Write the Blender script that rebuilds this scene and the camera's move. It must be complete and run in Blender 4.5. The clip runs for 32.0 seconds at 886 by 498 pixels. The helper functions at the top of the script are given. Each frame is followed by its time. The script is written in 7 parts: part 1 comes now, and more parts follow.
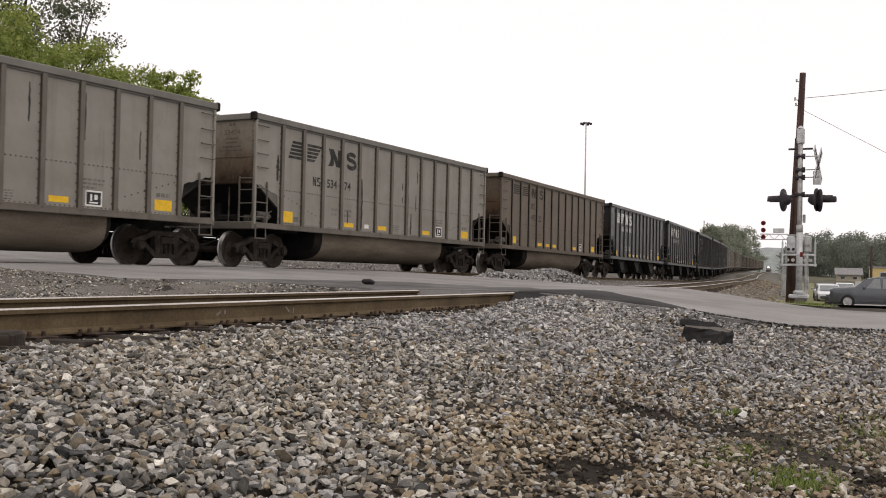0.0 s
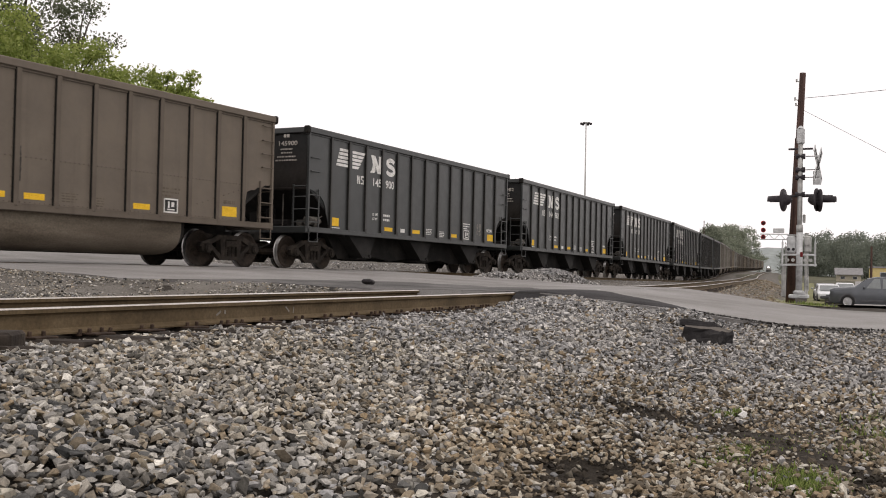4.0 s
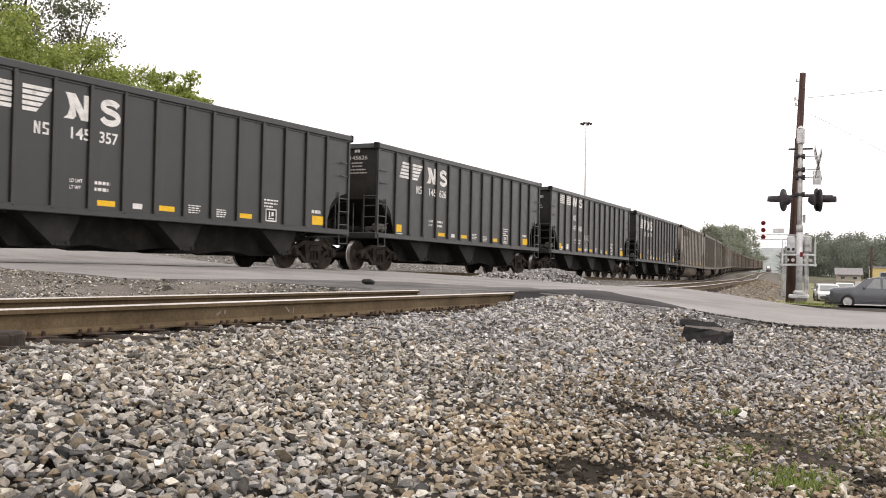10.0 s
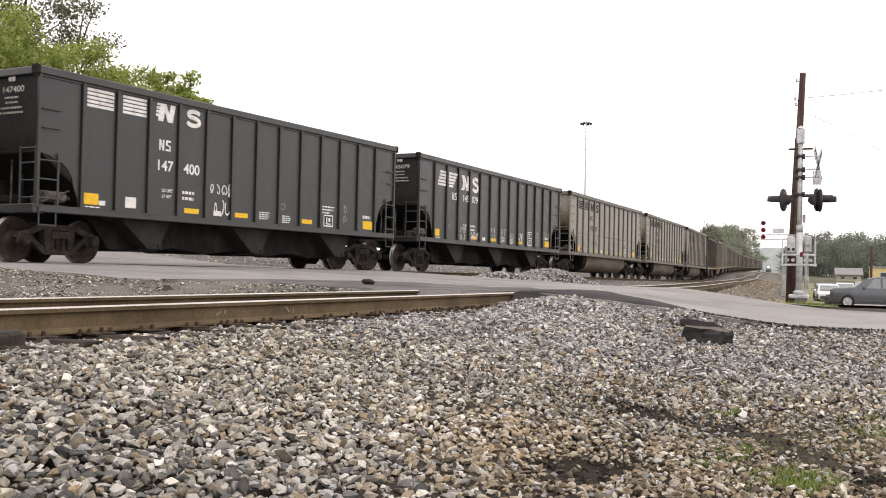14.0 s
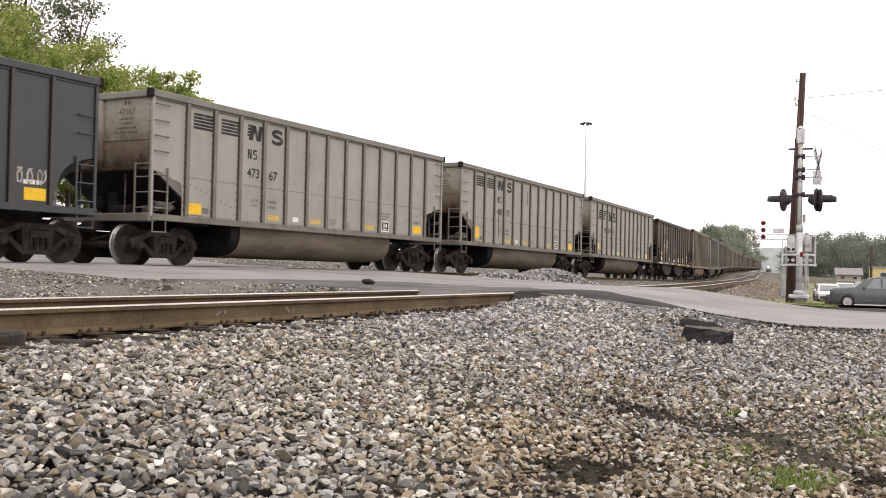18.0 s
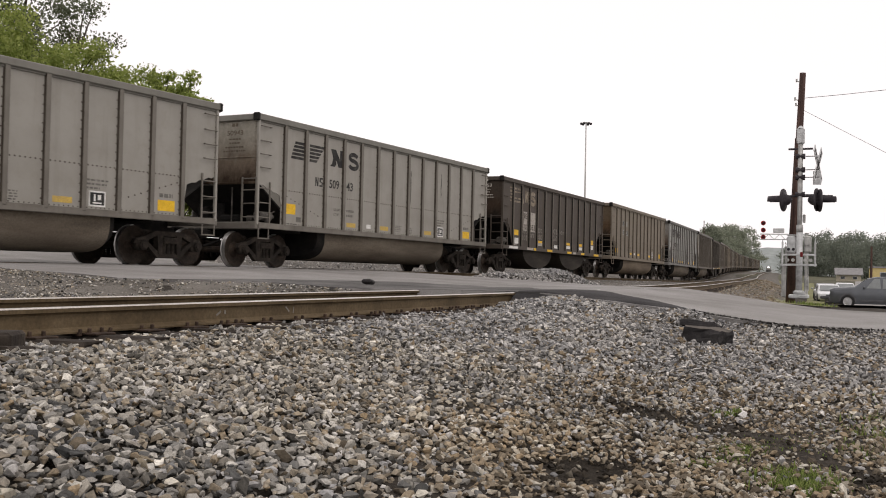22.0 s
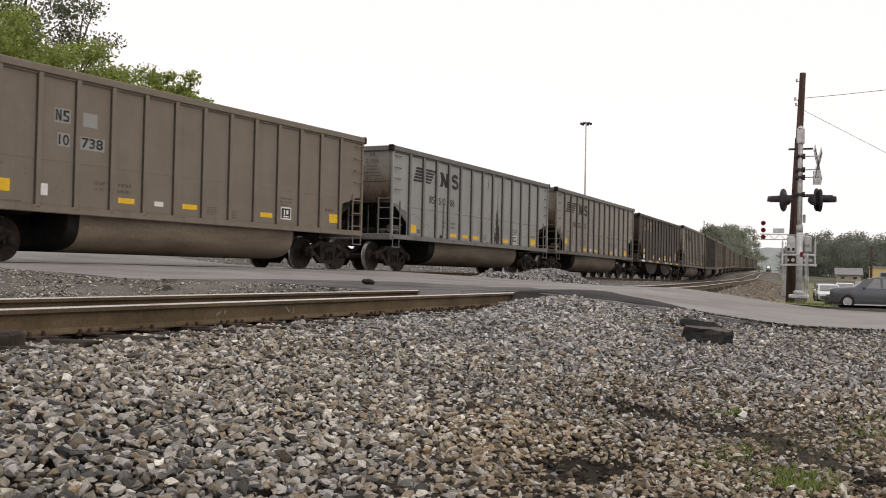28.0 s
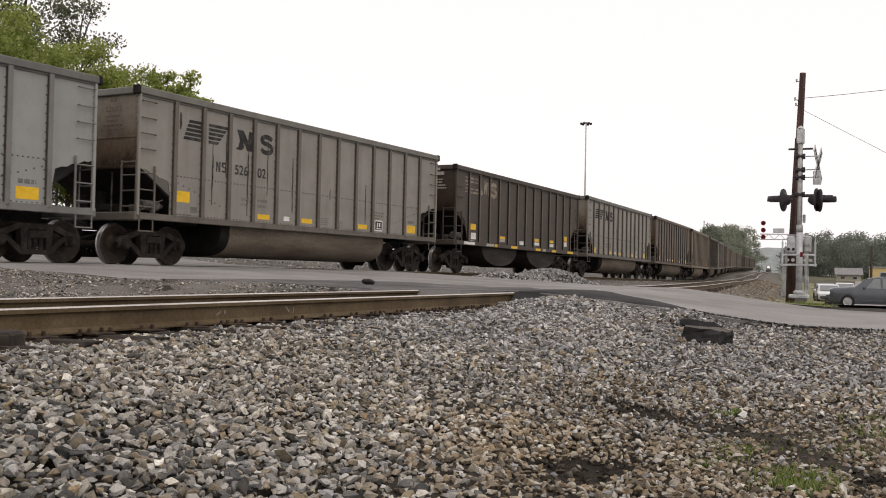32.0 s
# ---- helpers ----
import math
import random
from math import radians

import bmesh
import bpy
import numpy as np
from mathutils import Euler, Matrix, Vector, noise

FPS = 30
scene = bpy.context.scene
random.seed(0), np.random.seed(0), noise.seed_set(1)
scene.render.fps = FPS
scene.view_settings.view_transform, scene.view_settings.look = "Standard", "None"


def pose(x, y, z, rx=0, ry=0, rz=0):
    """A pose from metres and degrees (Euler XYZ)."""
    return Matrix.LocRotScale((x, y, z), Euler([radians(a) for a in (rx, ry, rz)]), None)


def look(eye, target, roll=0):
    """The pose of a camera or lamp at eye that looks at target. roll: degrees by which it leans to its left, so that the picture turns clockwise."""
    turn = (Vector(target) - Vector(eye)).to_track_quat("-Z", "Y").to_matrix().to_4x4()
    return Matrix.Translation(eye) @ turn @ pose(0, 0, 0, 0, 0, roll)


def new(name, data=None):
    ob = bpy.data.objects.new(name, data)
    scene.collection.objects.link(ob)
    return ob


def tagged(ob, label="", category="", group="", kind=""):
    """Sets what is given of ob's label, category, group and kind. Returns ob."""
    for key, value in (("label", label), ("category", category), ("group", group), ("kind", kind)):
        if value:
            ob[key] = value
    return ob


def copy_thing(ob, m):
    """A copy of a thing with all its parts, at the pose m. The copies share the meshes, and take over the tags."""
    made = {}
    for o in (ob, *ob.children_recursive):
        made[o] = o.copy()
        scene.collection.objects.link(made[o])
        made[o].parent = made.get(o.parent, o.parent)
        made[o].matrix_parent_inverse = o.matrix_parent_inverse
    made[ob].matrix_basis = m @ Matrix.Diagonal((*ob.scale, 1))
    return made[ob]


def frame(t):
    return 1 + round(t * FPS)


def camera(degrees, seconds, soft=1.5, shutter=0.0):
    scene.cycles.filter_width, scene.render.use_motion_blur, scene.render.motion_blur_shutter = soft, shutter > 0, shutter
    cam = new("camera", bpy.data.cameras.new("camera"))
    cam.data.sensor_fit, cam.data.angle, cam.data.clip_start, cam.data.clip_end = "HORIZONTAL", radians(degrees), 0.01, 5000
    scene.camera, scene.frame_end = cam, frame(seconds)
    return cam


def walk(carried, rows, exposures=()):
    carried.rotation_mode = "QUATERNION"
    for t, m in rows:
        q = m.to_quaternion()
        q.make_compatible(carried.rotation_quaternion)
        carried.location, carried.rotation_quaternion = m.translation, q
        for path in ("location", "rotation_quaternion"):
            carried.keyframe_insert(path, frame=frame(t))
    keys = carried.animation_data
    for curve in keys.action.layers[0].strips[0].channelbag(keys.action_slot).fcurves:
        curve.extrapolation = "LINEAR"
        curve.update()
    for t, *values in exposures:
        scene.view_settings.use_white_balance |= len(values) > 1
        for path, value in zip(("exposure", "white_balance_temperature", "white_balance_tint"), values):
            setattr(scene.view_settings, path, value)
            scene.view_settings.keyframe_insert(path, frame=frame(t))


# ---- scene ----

# The camera stands still on a tripod beside the tracks.
# x runs along the train's track, y away from the camera, z = 0 at the train's railhead.
cam = camera(47.17, 32.0, soft=1.0, shutter=0.12)


def steady_pose(eye, yaw, pitch, roll):
    ya, pi_, ro = radians(yaw), radians(pitch), radians(roll)
    fwd = Vector((math.sin(ya) * math.cos(pi_), math.cos(ya) * math.cos(pi_), math.sin(pi_)))
    right = Vector((math.cos(ya), -math.sin(ya), 0))
    up = right.cross(fwd)
    r2 = right * math.cos(ro) + up * math.sin(ro)
    u2 = r2.cross(fwd)
    m = Matrix((r2, u2, -fwd)).transposed().to_4x4()
    m.translation = eye
    return m


VIEW = steady_pose((0, 0, -0.0153), 60.177, 1.233, 1.116)
walk(cam, [(0, VIEW), (32, VIEW)], exposures=[(0, 0.02, 6850, 16), (3.3, 0.02, 6850, 16), (5.5, 0.48, 6850, 16), (8, 0.66, 6850, 16), (13, 0.7, 6850, 16), (18, 0.72, 6850, 16), (19, 0.62, 6850, 16), (19.6, 0.36, 6850, 16), (20.3, 0.12, 6850, 16), (21.5, 0.03, 6850, 16), (24, 0.02, 6850, 16), (32, 0.02, 6850, 16)])

# ---- overcast daylight ----
world = bpy.data.worlds.new("overcast_sky")
scene.world = world
world.use_nodes = True
wn = world.node_tree.nodes
wl = world.node_tree.links
sky = wn.new("ShaderNodeTexSky")
sky.sky_type = "NISHITA"
sky.sun_disc = False
sky.sun_elevation = radians(55)
sky.sun_rotation = radians(200)
dim = wn.new("ShaderNodeMix")
dim.data_type = "RGBA"
dim.inputs[0].default_value = 0.93
grey = wn.new("ShaderNodeHueSaturation")
grey.inputs["Saturation"].default_value = 0.25
grey.inputs["Value"].default_value = 0.12
wl.new(sky.outputs[0], grey.inputs["Color"])
wl.new(grey.outputs[0], dim.inputs[6])
dim.inputs[7].default_value = (0.985, 0.99, 1.0, 1)
wl.new(dim.outputs[2], wn["Background"].inputs["Color"])
wn["Background"].inputs["Strength"].default_value = 1.04

sun = new("overcast_sun", bpy.data.lights.new("overcast_sun", "SUN"))
sun.data.energy = 0.7
sun.data.angle = radians(25)
sun.data.color = (1.0, 0.97, 0.93)
sun.matrix_world = look((-20, -30, 60), (0, 10, 0))


# ---- materials ----
def nodes_of(name, rough=0.8, metal=0.0):
    m = bpy.data.materials.new(name)
    m.use_nodes = True
    nt = m.node_tree
    b = nt.nodes["Principled BSDF"]
    b.inputs["Roughness"].default_value = rough
    b.inputs["Metallic"].default_value = metal
    b.inputs["Specular IOR Level"].default_value = 0.5 if rough < 0.5 else 0.15
    return m, nt, b


def ramp_of(nt, source, stops):
    r = nt.nodes.new("ShaderNodeValToRGB")
    els = r.color_ramp.elements
    while len(els) < len(stops):
        els.new(0.5)
    for e, (at, col) in zip(els, stops):
        e.position = at
        e.color = (*col, 1) if len(col) == 3 else col
    nt.links.new(source, r.inputs[0])
    return r.outputs[0]


def noise_of(nt, scale, detail=5, rough=0.6, space="Object", stretch=(1, 1, 1)):
    tc = nt.nodes.new("ShaderNodeTexCoord")
    mp = nt.nodes.new("ShaderNodeMapping")
    mp.inputs["Scale"].default_value = stretch
    nt.links.new(tc.outputs[space], mp.inputs[0])
    n = nt.nodes.new("ShaderNodeTexNoise")
    n.inputs["Scale"].default_value = scale
    n.inputs["Detail"].default_value = detail
    n.inputs["Roughness"].default_value = rough
    nt.links.new(mp.outputs[0], n.inputs[0])
    return n.outputs[0]


def mix_of(nt, fac, a, b, mode="MIX"):
    x = nt.nodes.new("ShaderNodeMix")
    x.data_type = "RGBA"
    x.blend_type = mode
    for sock, val in ((0, fac), (6, a), (7, b)):
        if isinstance(val, (int, float)):
            x.inputs[sock].default_value = val
        elif isinstance(val, tuple):
            x.inputs[sock].default_value = (*val, 1)
        else:
            nt.links.new(val, x.inputs[sock])
    return x.outputs[2]


def bump_of(nt, b, height, strength=0.3, distance=0.01):
    u = nt.nodes.new("ShaderNodeBump")
    u.inputs["Strength"].default_value = strength
    u.inputs["Distance"].default_value = distance
    nt.links.new(height, u.inputs["Height"])
    nt.links.new(u.outputs[0], b.inputs["Normal"])


def surface(name, base, dark, light, rough=0.8, metal=0.0, big=1.2, fine=40.0, bump=0.25, dist=0.004, stretch=(1, 1, 1)):
    """Two scales of stain and grain round a base colour."""
    m, nt, b = nodes_of(name, rough, metal)
    n1 = noise_of(nt, big, 6, 0.65, stretch=stretch)
    n2 = noise_of(nt, fine, 4, 0.6)
    c1 = ramp_of(nt, n1, [(0.32, dark), (0.5, base), (0.68, light)])
    c2 = ramp_of(nt, n2, [(0.3, (0.72, 0.72, 0.72)), (0.7, (1.15, 1.15, 1.15))])
    nt.links.new(mix_of(nt, 1.0, c1, c2, "MULTIPLY"), b.inputs["Base Color"])
    if bump:
        bump_of(nt, b, n2, bump, dist)
    return m


def car_paint(name, base, dark, streak, grime, rough=0.55, streak_amount=0.6):
    """Weathered paint with a dull sheen: broad rain streaks, stains and patches of road grime."""
    m, nt, b = nodes_of(name, rough)
    b.inputs["Specular IOR Level"].default_value = 0.6 if max(base) < 0.04 else 0.46
    n1 = noise_of(nt, 0.9, 5, 0.6)
    c1 = ramp_of(nt, n1, [(0.3, dark), (0.62, base)])
    n2 = noise_of(nt, 2.0, 4, 0.6, stretch=(1.9, 1.9, 0.13))
    s = ramp_of(nt, n2, [(0.53, (0, 0, 0)), (0.76, (streak_amount * 0.75,) * 3)])
    c2 = mix_of(nt, s, c1, streak)
    n3 = noise_of(nt, 3.2, 7, 0.7)
    g = ramp_of(nt, n3, [(0.54, (0, 0, 0)), (0.78, (0.42, 0.42, 0.42))])
    c3 = mix_of(nt, g, c2, grime)
    nt.links.new(c3, b.inputs["Base Color"])
    rr = ramp_of(nt, n3, [(0.3, (rough - 0.08,) * 3), (0.7, (min(1, rough + 0.12),) * 3)])
    nt.links.new(rr, b.inputs["Roughness"])
    n4 = noise_of(nt, 14, 3)
    bump_of(nt, b, n4, 0.10, 0.004)
    return m


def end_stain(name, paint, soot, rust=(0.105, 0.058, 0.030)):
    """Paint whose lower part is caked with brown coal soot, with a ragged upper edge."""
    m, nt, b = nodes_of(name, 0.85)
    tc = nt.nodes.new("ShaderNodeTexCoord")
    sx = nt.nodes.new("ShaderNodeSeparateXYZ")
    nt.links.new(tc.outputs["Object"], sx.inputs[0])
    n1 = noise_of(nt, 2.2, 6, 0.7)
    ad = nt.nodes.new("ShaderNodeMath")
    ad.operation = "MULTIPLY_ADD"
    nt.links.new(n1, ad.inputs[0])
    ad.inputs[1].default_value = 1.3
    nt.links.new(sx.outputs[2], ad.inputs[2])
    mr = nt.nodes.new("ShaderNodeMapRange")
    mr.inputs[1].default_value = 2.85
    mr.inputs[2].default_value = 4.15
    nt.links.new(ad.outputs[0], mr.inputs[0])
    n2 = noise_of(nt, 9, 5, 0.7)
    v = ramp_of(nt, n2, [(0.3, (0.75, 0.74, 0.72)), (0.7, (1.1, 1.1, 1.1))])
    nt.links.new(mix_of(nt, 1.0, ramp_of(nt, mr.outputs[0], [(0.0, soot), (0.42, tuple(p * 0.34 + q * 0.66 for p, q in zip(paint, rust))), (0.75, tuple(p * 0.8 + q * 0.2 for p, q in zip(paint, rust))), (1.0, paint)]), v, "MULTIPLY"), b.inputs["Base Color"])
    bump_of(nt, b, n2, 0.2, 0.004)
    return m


def plain(name, col, rough=0.6, metal=0.0, vary=0.25, scale=9.0):
    return surface(name, col, tuple(c * (1 - vary) for c in col), tuple(min(1, c * (1 + vary)) for c in col), rough, metal, scale * 0.3, scale * 4, 0.1, 0.002)


BLACK_PAINT = car_paint("black_car_paint", (0.023, 0.0255, 0.0245), (0.018, 0.020, 0.0195), (0.043, 0.042, 0.039), (0.05, 0.047, 0.042), 0.38, 0.45)
GREY_PAINT = car_paint("grey_car_paint", (0.292, 0.278, 0.247), (0.242, 0.228, 0.199), (0.15, 0.134, 0.112), (0.21, 0.188, 0.156), 0.58, 0.38)
PALE_PAINT = car_paint("pale_grey_car_paint", (0.272, 0.276, 0.258), (0.228, 0.229, 0.212), (0.12, 0.114, 0.105), (0.19, 0.177, 0.157), 0.58, 0.4)
TAN_PAINT = car_paint("tan_dusty_car_paint", (0.182, 0.153, 0.116), (0.147, 0.123, 0.094), (0.125, 0.103, 0.079), (0.23, 0.19, 0.143), 0.7, 0.4)
DIRTY_PAINT = car_paint("dirty_grey_car_paint", (0.240, 0.226, 0.197), (0.190, 0.176, 0.150), (0.11, 0.097, 0.078), (0.17, 0.150, 0.119), 0.6, 0.45)
RUST_PAINT = car_paint("brown_rusty_car_paint", (0.140, 0.114, 0.087), (0.107, 0.087, 0.068), (0.08, 0.064, 0.051), (0.19, 0.155, 0.119), 0.7, 0.5)
BROWN_PAINT = car_paint("dark_brown_car_paint", (0.062, 0.048, 0.036), (0.045, 0.035, 0.027), (0.05, 0.038, 0.031), (0.125, 0.099, 0.075), 0.68, 0.45)
BAY_PAINT = surface("grimy_black_bay", (0.022, 0.021, 0.02), (0.014, 0.013, 0.013), (0.034, 0.032, 0.03), 0.8, 0.0, 1.6, 30)
TUB_DARK = surface("dusty_dark_tub", (0.034, 0.029, 0.024), (0.02, 0.017, 0.015), (0.055, 0.047, 0.039), 0.85, 0.0, 0.9, 25, 0.2, 0.003, (0.5, 1, 2.5))
# black of sooty underbody steel; also painted shade on rib flanks, tub ends
SOOT_SHADE = surface("sooty_shade_steel", (0.014, 0.013, 0.012), (0.009, 0.008, 0.008), (0.026, 0.023, 0.02), 0.85, 0.0, 2.0, 30)
GRIMY = surface("grimy_grey_underbody", (0.140, 0.115, 0.088), (0.085, 0.069, 0.052), (0.185, 0.157, 0.122), 0.8, 0.0, 0.9, 25, 0.2, 0.003, (0.5, 1, 2.5))
GRIMY_TAN = surface("grimy_tan_underbody", (0.19, 0.15, 0.11), (0.12, 0.096, 0.072), (0.24, 0.195, 0.145), 0.8, 0.0, 0.9, 25, 0.2, 0.003, (0.5, 1, 2.5))
TRUCK_STEEL = surface("dusty_truck_steel", (0.029, 0.024, 0.020), (0.017, 0.014, 0.012), (0.058, 0.047, 0.038), 0.9, 0.0, 4.0, 50, 0.4)
WHEEL_STEEL = surface("rusty_wheel_steel", (0.037, 0.028, 0.022), (0.02, 0.016, 0.013), (0.06, 0.044, 0.033), 0.7, 0.2, 5.0, 40, 0.2)
TREAD = surface("polished_wheel_tread", (0.45, 0.44, 0.43), (0.36, 0.35, 0.34), (0.55, 0.54, 0.53), 0.35, 0.8, 6, 60, 0.05)
WORN_YELLOW = surface("worn_yellow_sheet", (0.52, 0.36, 0.10), (0.38, 0.29, 0.14), (0.62, 0.42, 0.10), 0.6, 0.0, 8, 60, 0.05)
YELLOW = surface("yellow_reflective_sheet", (0.78, 0.47, 0.03), (0.6, 0.36, 0.03), (0.85, 0.54, 0.05), 0.5, 0.0, 6, 60, 0.05)
WHITE_MARK = surface("white_stencil_paint", (0.72, 0.71, 0.68), (0.5, 0.49, 0.46), (0.8, 0.79, 0.76), 0.7, 0.0, 5, 60, 0.05)
FADED_MARK = surface("faded_stencil_paint", (0.25, 0.23, 0.205), (0.17, 0.155, 0.135), (0.33, 0.31, 0.28), 0.8, 0.0, 5, 60, 0.05)
BLACK_MARK = surface("black_stencil_paint", (0.035, 0.034, 0.033), (0.025, 0.024, 0.023), (0.09, 0.086, 0.08), 0.75, 0.0, 5, 60, 0.05)
DUST_MARK = surface("dusty_white_stencil", (0.42, 0.39, 0.35), (0.25, 0.22, 0.2), (0.5, 0.46, 0.42), 0.8, 0.0, 4, 40, 0.05)
RAIL_SIDE = surface("rusty_rail_web", (0.112, 0.081, 0.046), (0.075, 0.054, 0.031), (0.15, 0.111, 0.066), 0.75, 0.15, 1.5, 35, 0.35, 0.002)
RAIL_TOP = surface("worn_rail_head", (0.62, 0.58, 0.53), (0.45, 0.4, 0.35), (0.7, 0.67, 0.63), 0.32, 1.0, 2.0, 60, 0.1, 0.001, stretch=(0.2, 4, 1))
TIE_WOOD = surface("creosoted_tie_wood", (0.042, 0.034, 0.028), (0.024, 0.020, 0.017), (0.085, 0.070, 0.058), 0.95, 0.0, 3.0, 30, 0.6, 0.01, stretch=(4, 0.4, 1))
SPIKE_STEEL = surface("rusty_spike_steel", (0.06, 0.042, 0.032), (0.03, 0.022, 0.018), (0.11, 0.075, 0.055), 0.85, 0.2, 8, 60)
OLD_ASPHALT = surface("aged_grey_asphalt", (0.245, 0.235, 0.225), (0.17, 0.16, 0.15), (0.30, 0.29, 0.28), 0.9, 0.0, 0.35, 70, 0.5, 0.004)
NEW_ASPHALT = surface("dark_patch_asphalt", (0.10, 0.096, 0.092), (0.055, 0.053, 0.051), (0.17, 0.163, 0.155), 0.85, 0.0, 0.8, 70, 0.6, 0.005)
EDGE_ASPHALT = surface("black_asphalt_lip", (0.034, 0.032, 0.033), (0.02, 0.019, 0.019), (0.055, 0.052, 0.051), 0.85, 0.0, 1.8, 40, 0.6, 0.006)
WHITE_STEEL = surface("white_painted_steel", (0.52, 0.53, 0.53), (0.42, 0.42, 0.42), (0.6, 0.61, 0.61), 0.55, 0.0, 3.0, 6, 0.05)
GALV_STEEL = surface("galvanised_steel", (0.40, 0.40, 0.385), (0.3, 0.3, 0.285), (0.47, 0.47, 0.45), 0.55, 0.2, 3.0, 6, 0.05)
DARK_STEEL = surface("black_painted_steel", (0.045, 0.04, 0.045), (0.03, 0.027, 0.03), (0.07, 0.065, 0.068), 0.6, 0.1, 4.0, 40, 0.1)
POLE_WOOD = surface("weathered_pole_wood", (0.07, 0.042, 0.036), (0.04, 0.025, 0.022), (0.12, 0.075, 0.06), 0.9, 0.0, 2.0, 25, 0.5, 0.006, stretch=(4, 4, 0.2))
BARK = surface("tree_bark", (0.07, 0.055, 0.042), (0.04, 0.032, 0.025), (0.11, 0.09, 0.07), 0.95, 0.0, 3.0, 20, 0.6, 0.02)


def leaf_material(name, dark, mid, light):
    m, nt, b = nodes_of(name, 0.6)
    geo = nt.nodes.new("ShaderNodeNewGeometry")
    n1 = noise_of(nt, 0.5, 4)
    c = ramp_of(nt, geo.outputs["Random Per Island"], [(0.0, dark), (0.5, mid), (1.0, light)])
    c2 = ramp_of(nt, n1, [(0.3, (0.7, 0.72, 0.7)), (0.7, (1.2, 1.18, 1.1))])
    nt.links.new(mix_of(nt, 1.0, c, c2, "MULTIPLY"), b.inputs["Base Color"])
    tr = nt.nodes.new("ShaderNodeBsdfTranslucent")
    nt.links.new(c, tr.inputs["Color"])
    mx = nt.nodes.new("ShaderNodeMixShader")
    mx.inputs[0].default_value = 0.5
    nt.links.new(b.outputs[0], mx.inputs[1])
    nt.links.new(tr.outputs[0], mx.inputs[2])
    nt.links.new(mx.outputs[0], nt.nodes["Material Output"].inputs[0])
    return m


LEAF_BRIGHT = leaf_material("spring_leaf", (0.17, 0.225, 0.06), (0.29, 0.345, 0.09), (0.40, 0.44, 0.16))
LEAF_DARK = leaf_material("dark_leaf", (0.085, 0.10, 0.06), (0.13, 0.15, 0.085), (0.19, 0.205, 0.135))
# leaves of far trees: distance haze is put into these pale colours
LEAF_FAR = leaf_material("haze_paled_leaf", (0.235, 0.26, 0.205), (0.27, 0.295, 0.23), (0.30, 0.325, 0.26))
LEAF_FAR2 = leaf_material("haze_greyed_leaf", (0.175, 0.20, 0.165), (0.21, 0.235, 0.195), (0.24, 0.262, 0.218))
GRASS_BLADE = leaf_material("grass_blade", (0.09, 0.13, 0.035), (0.17, 0.23, 0.06), (0.28, 0.32, 0.11))


def stone_material(name, stops, lone=False):
    """Stone whose colour differs from piece to piece, by island or, for lone stones, by object."""
    m, nt, b = nodes_of(name, 0.85)
    c = ramp_of(nt, nt.nodes.new("ShaderNodeObjectInfo").outputs["Random"] if lone else nt.nodes.new("ShaderNodeNewGeometry").outputs["Random Per Island"], stops)
    n1 = noise_of(nt, 0.7, 5)
    tint = ramp_of(nt, n1, [(0.35, (0.85, 0.845, 0.845)), (0.65, (1.12, 1.08, 1.02))])
    n2 = noise_of(nt, 55, 4, 0.7)
    fine = ramp_of(nt, n2, [(0.3, (0.58, 0.58, 0.575)), (0.7, (1.42, 1.415, 1.40))])
    nt.links.new(mix_of(nt, 1.0, mix_of(nt, 1.0, c, tint, "MULTIPLY"), fine, "MULTIPLY"), b.inputs["Base Color"])
    bump_of(nt, b, n2, 0.4, 0.004)
    return m


BALLAST = stone_material("ballast_stone", [(0.0, (0.06, 0.058, 0.053)), (0.22, (0.16, 0.155, 0.143)), (0.45, (0.27, 0.26, 0.237)), (0.58, (0.27, 0.228, 0.17)), (0.70, (0.35, 0.338, 0.312)), (0.9, (0.44, 0.428, 0.40)), (1.0, (0.66, 0.64, 0.59))])
BROWN_STONE = stone_material("dusty_brown_stone", [(0.0, (0.075, 0.062, 0.047)), (0.3, (0.175, 0.148, 0.112)), (0.55, (0.27, 0.21, 0.14)), (0.8, (0.30, 0.272, 0.225)), (1.0, (0.52, 0.5, 0.44))])
GREY_STONE = stone_material("blue_grey_stone", [(0.0, (0.125, 0.127, 0.13)), (0.3, (0.225, 0.226, 0.23)), (0.6, (0.325, 0.323, 0.322)), (0.85, (0.41, 0.405, 0.40)), (1.0, (0.60, 0.59, 0.58))])
# slate-blue stones, darkened to stand for the view's dimmer left side
SLATE_STONE = stone_material("dimmed_slate_stone", [(0.0, (0.035, 0.037, 0.038)), (0.35, (0.095, 0.096, 0.095)), (0.55, (0.145, 0.145, 0.141)), (0.75, (0.19, 0.157, 0.105)), (0.9, (0.235, 0.23, 0.22)), (1.0, (0.42, 0.40, 0.36))])


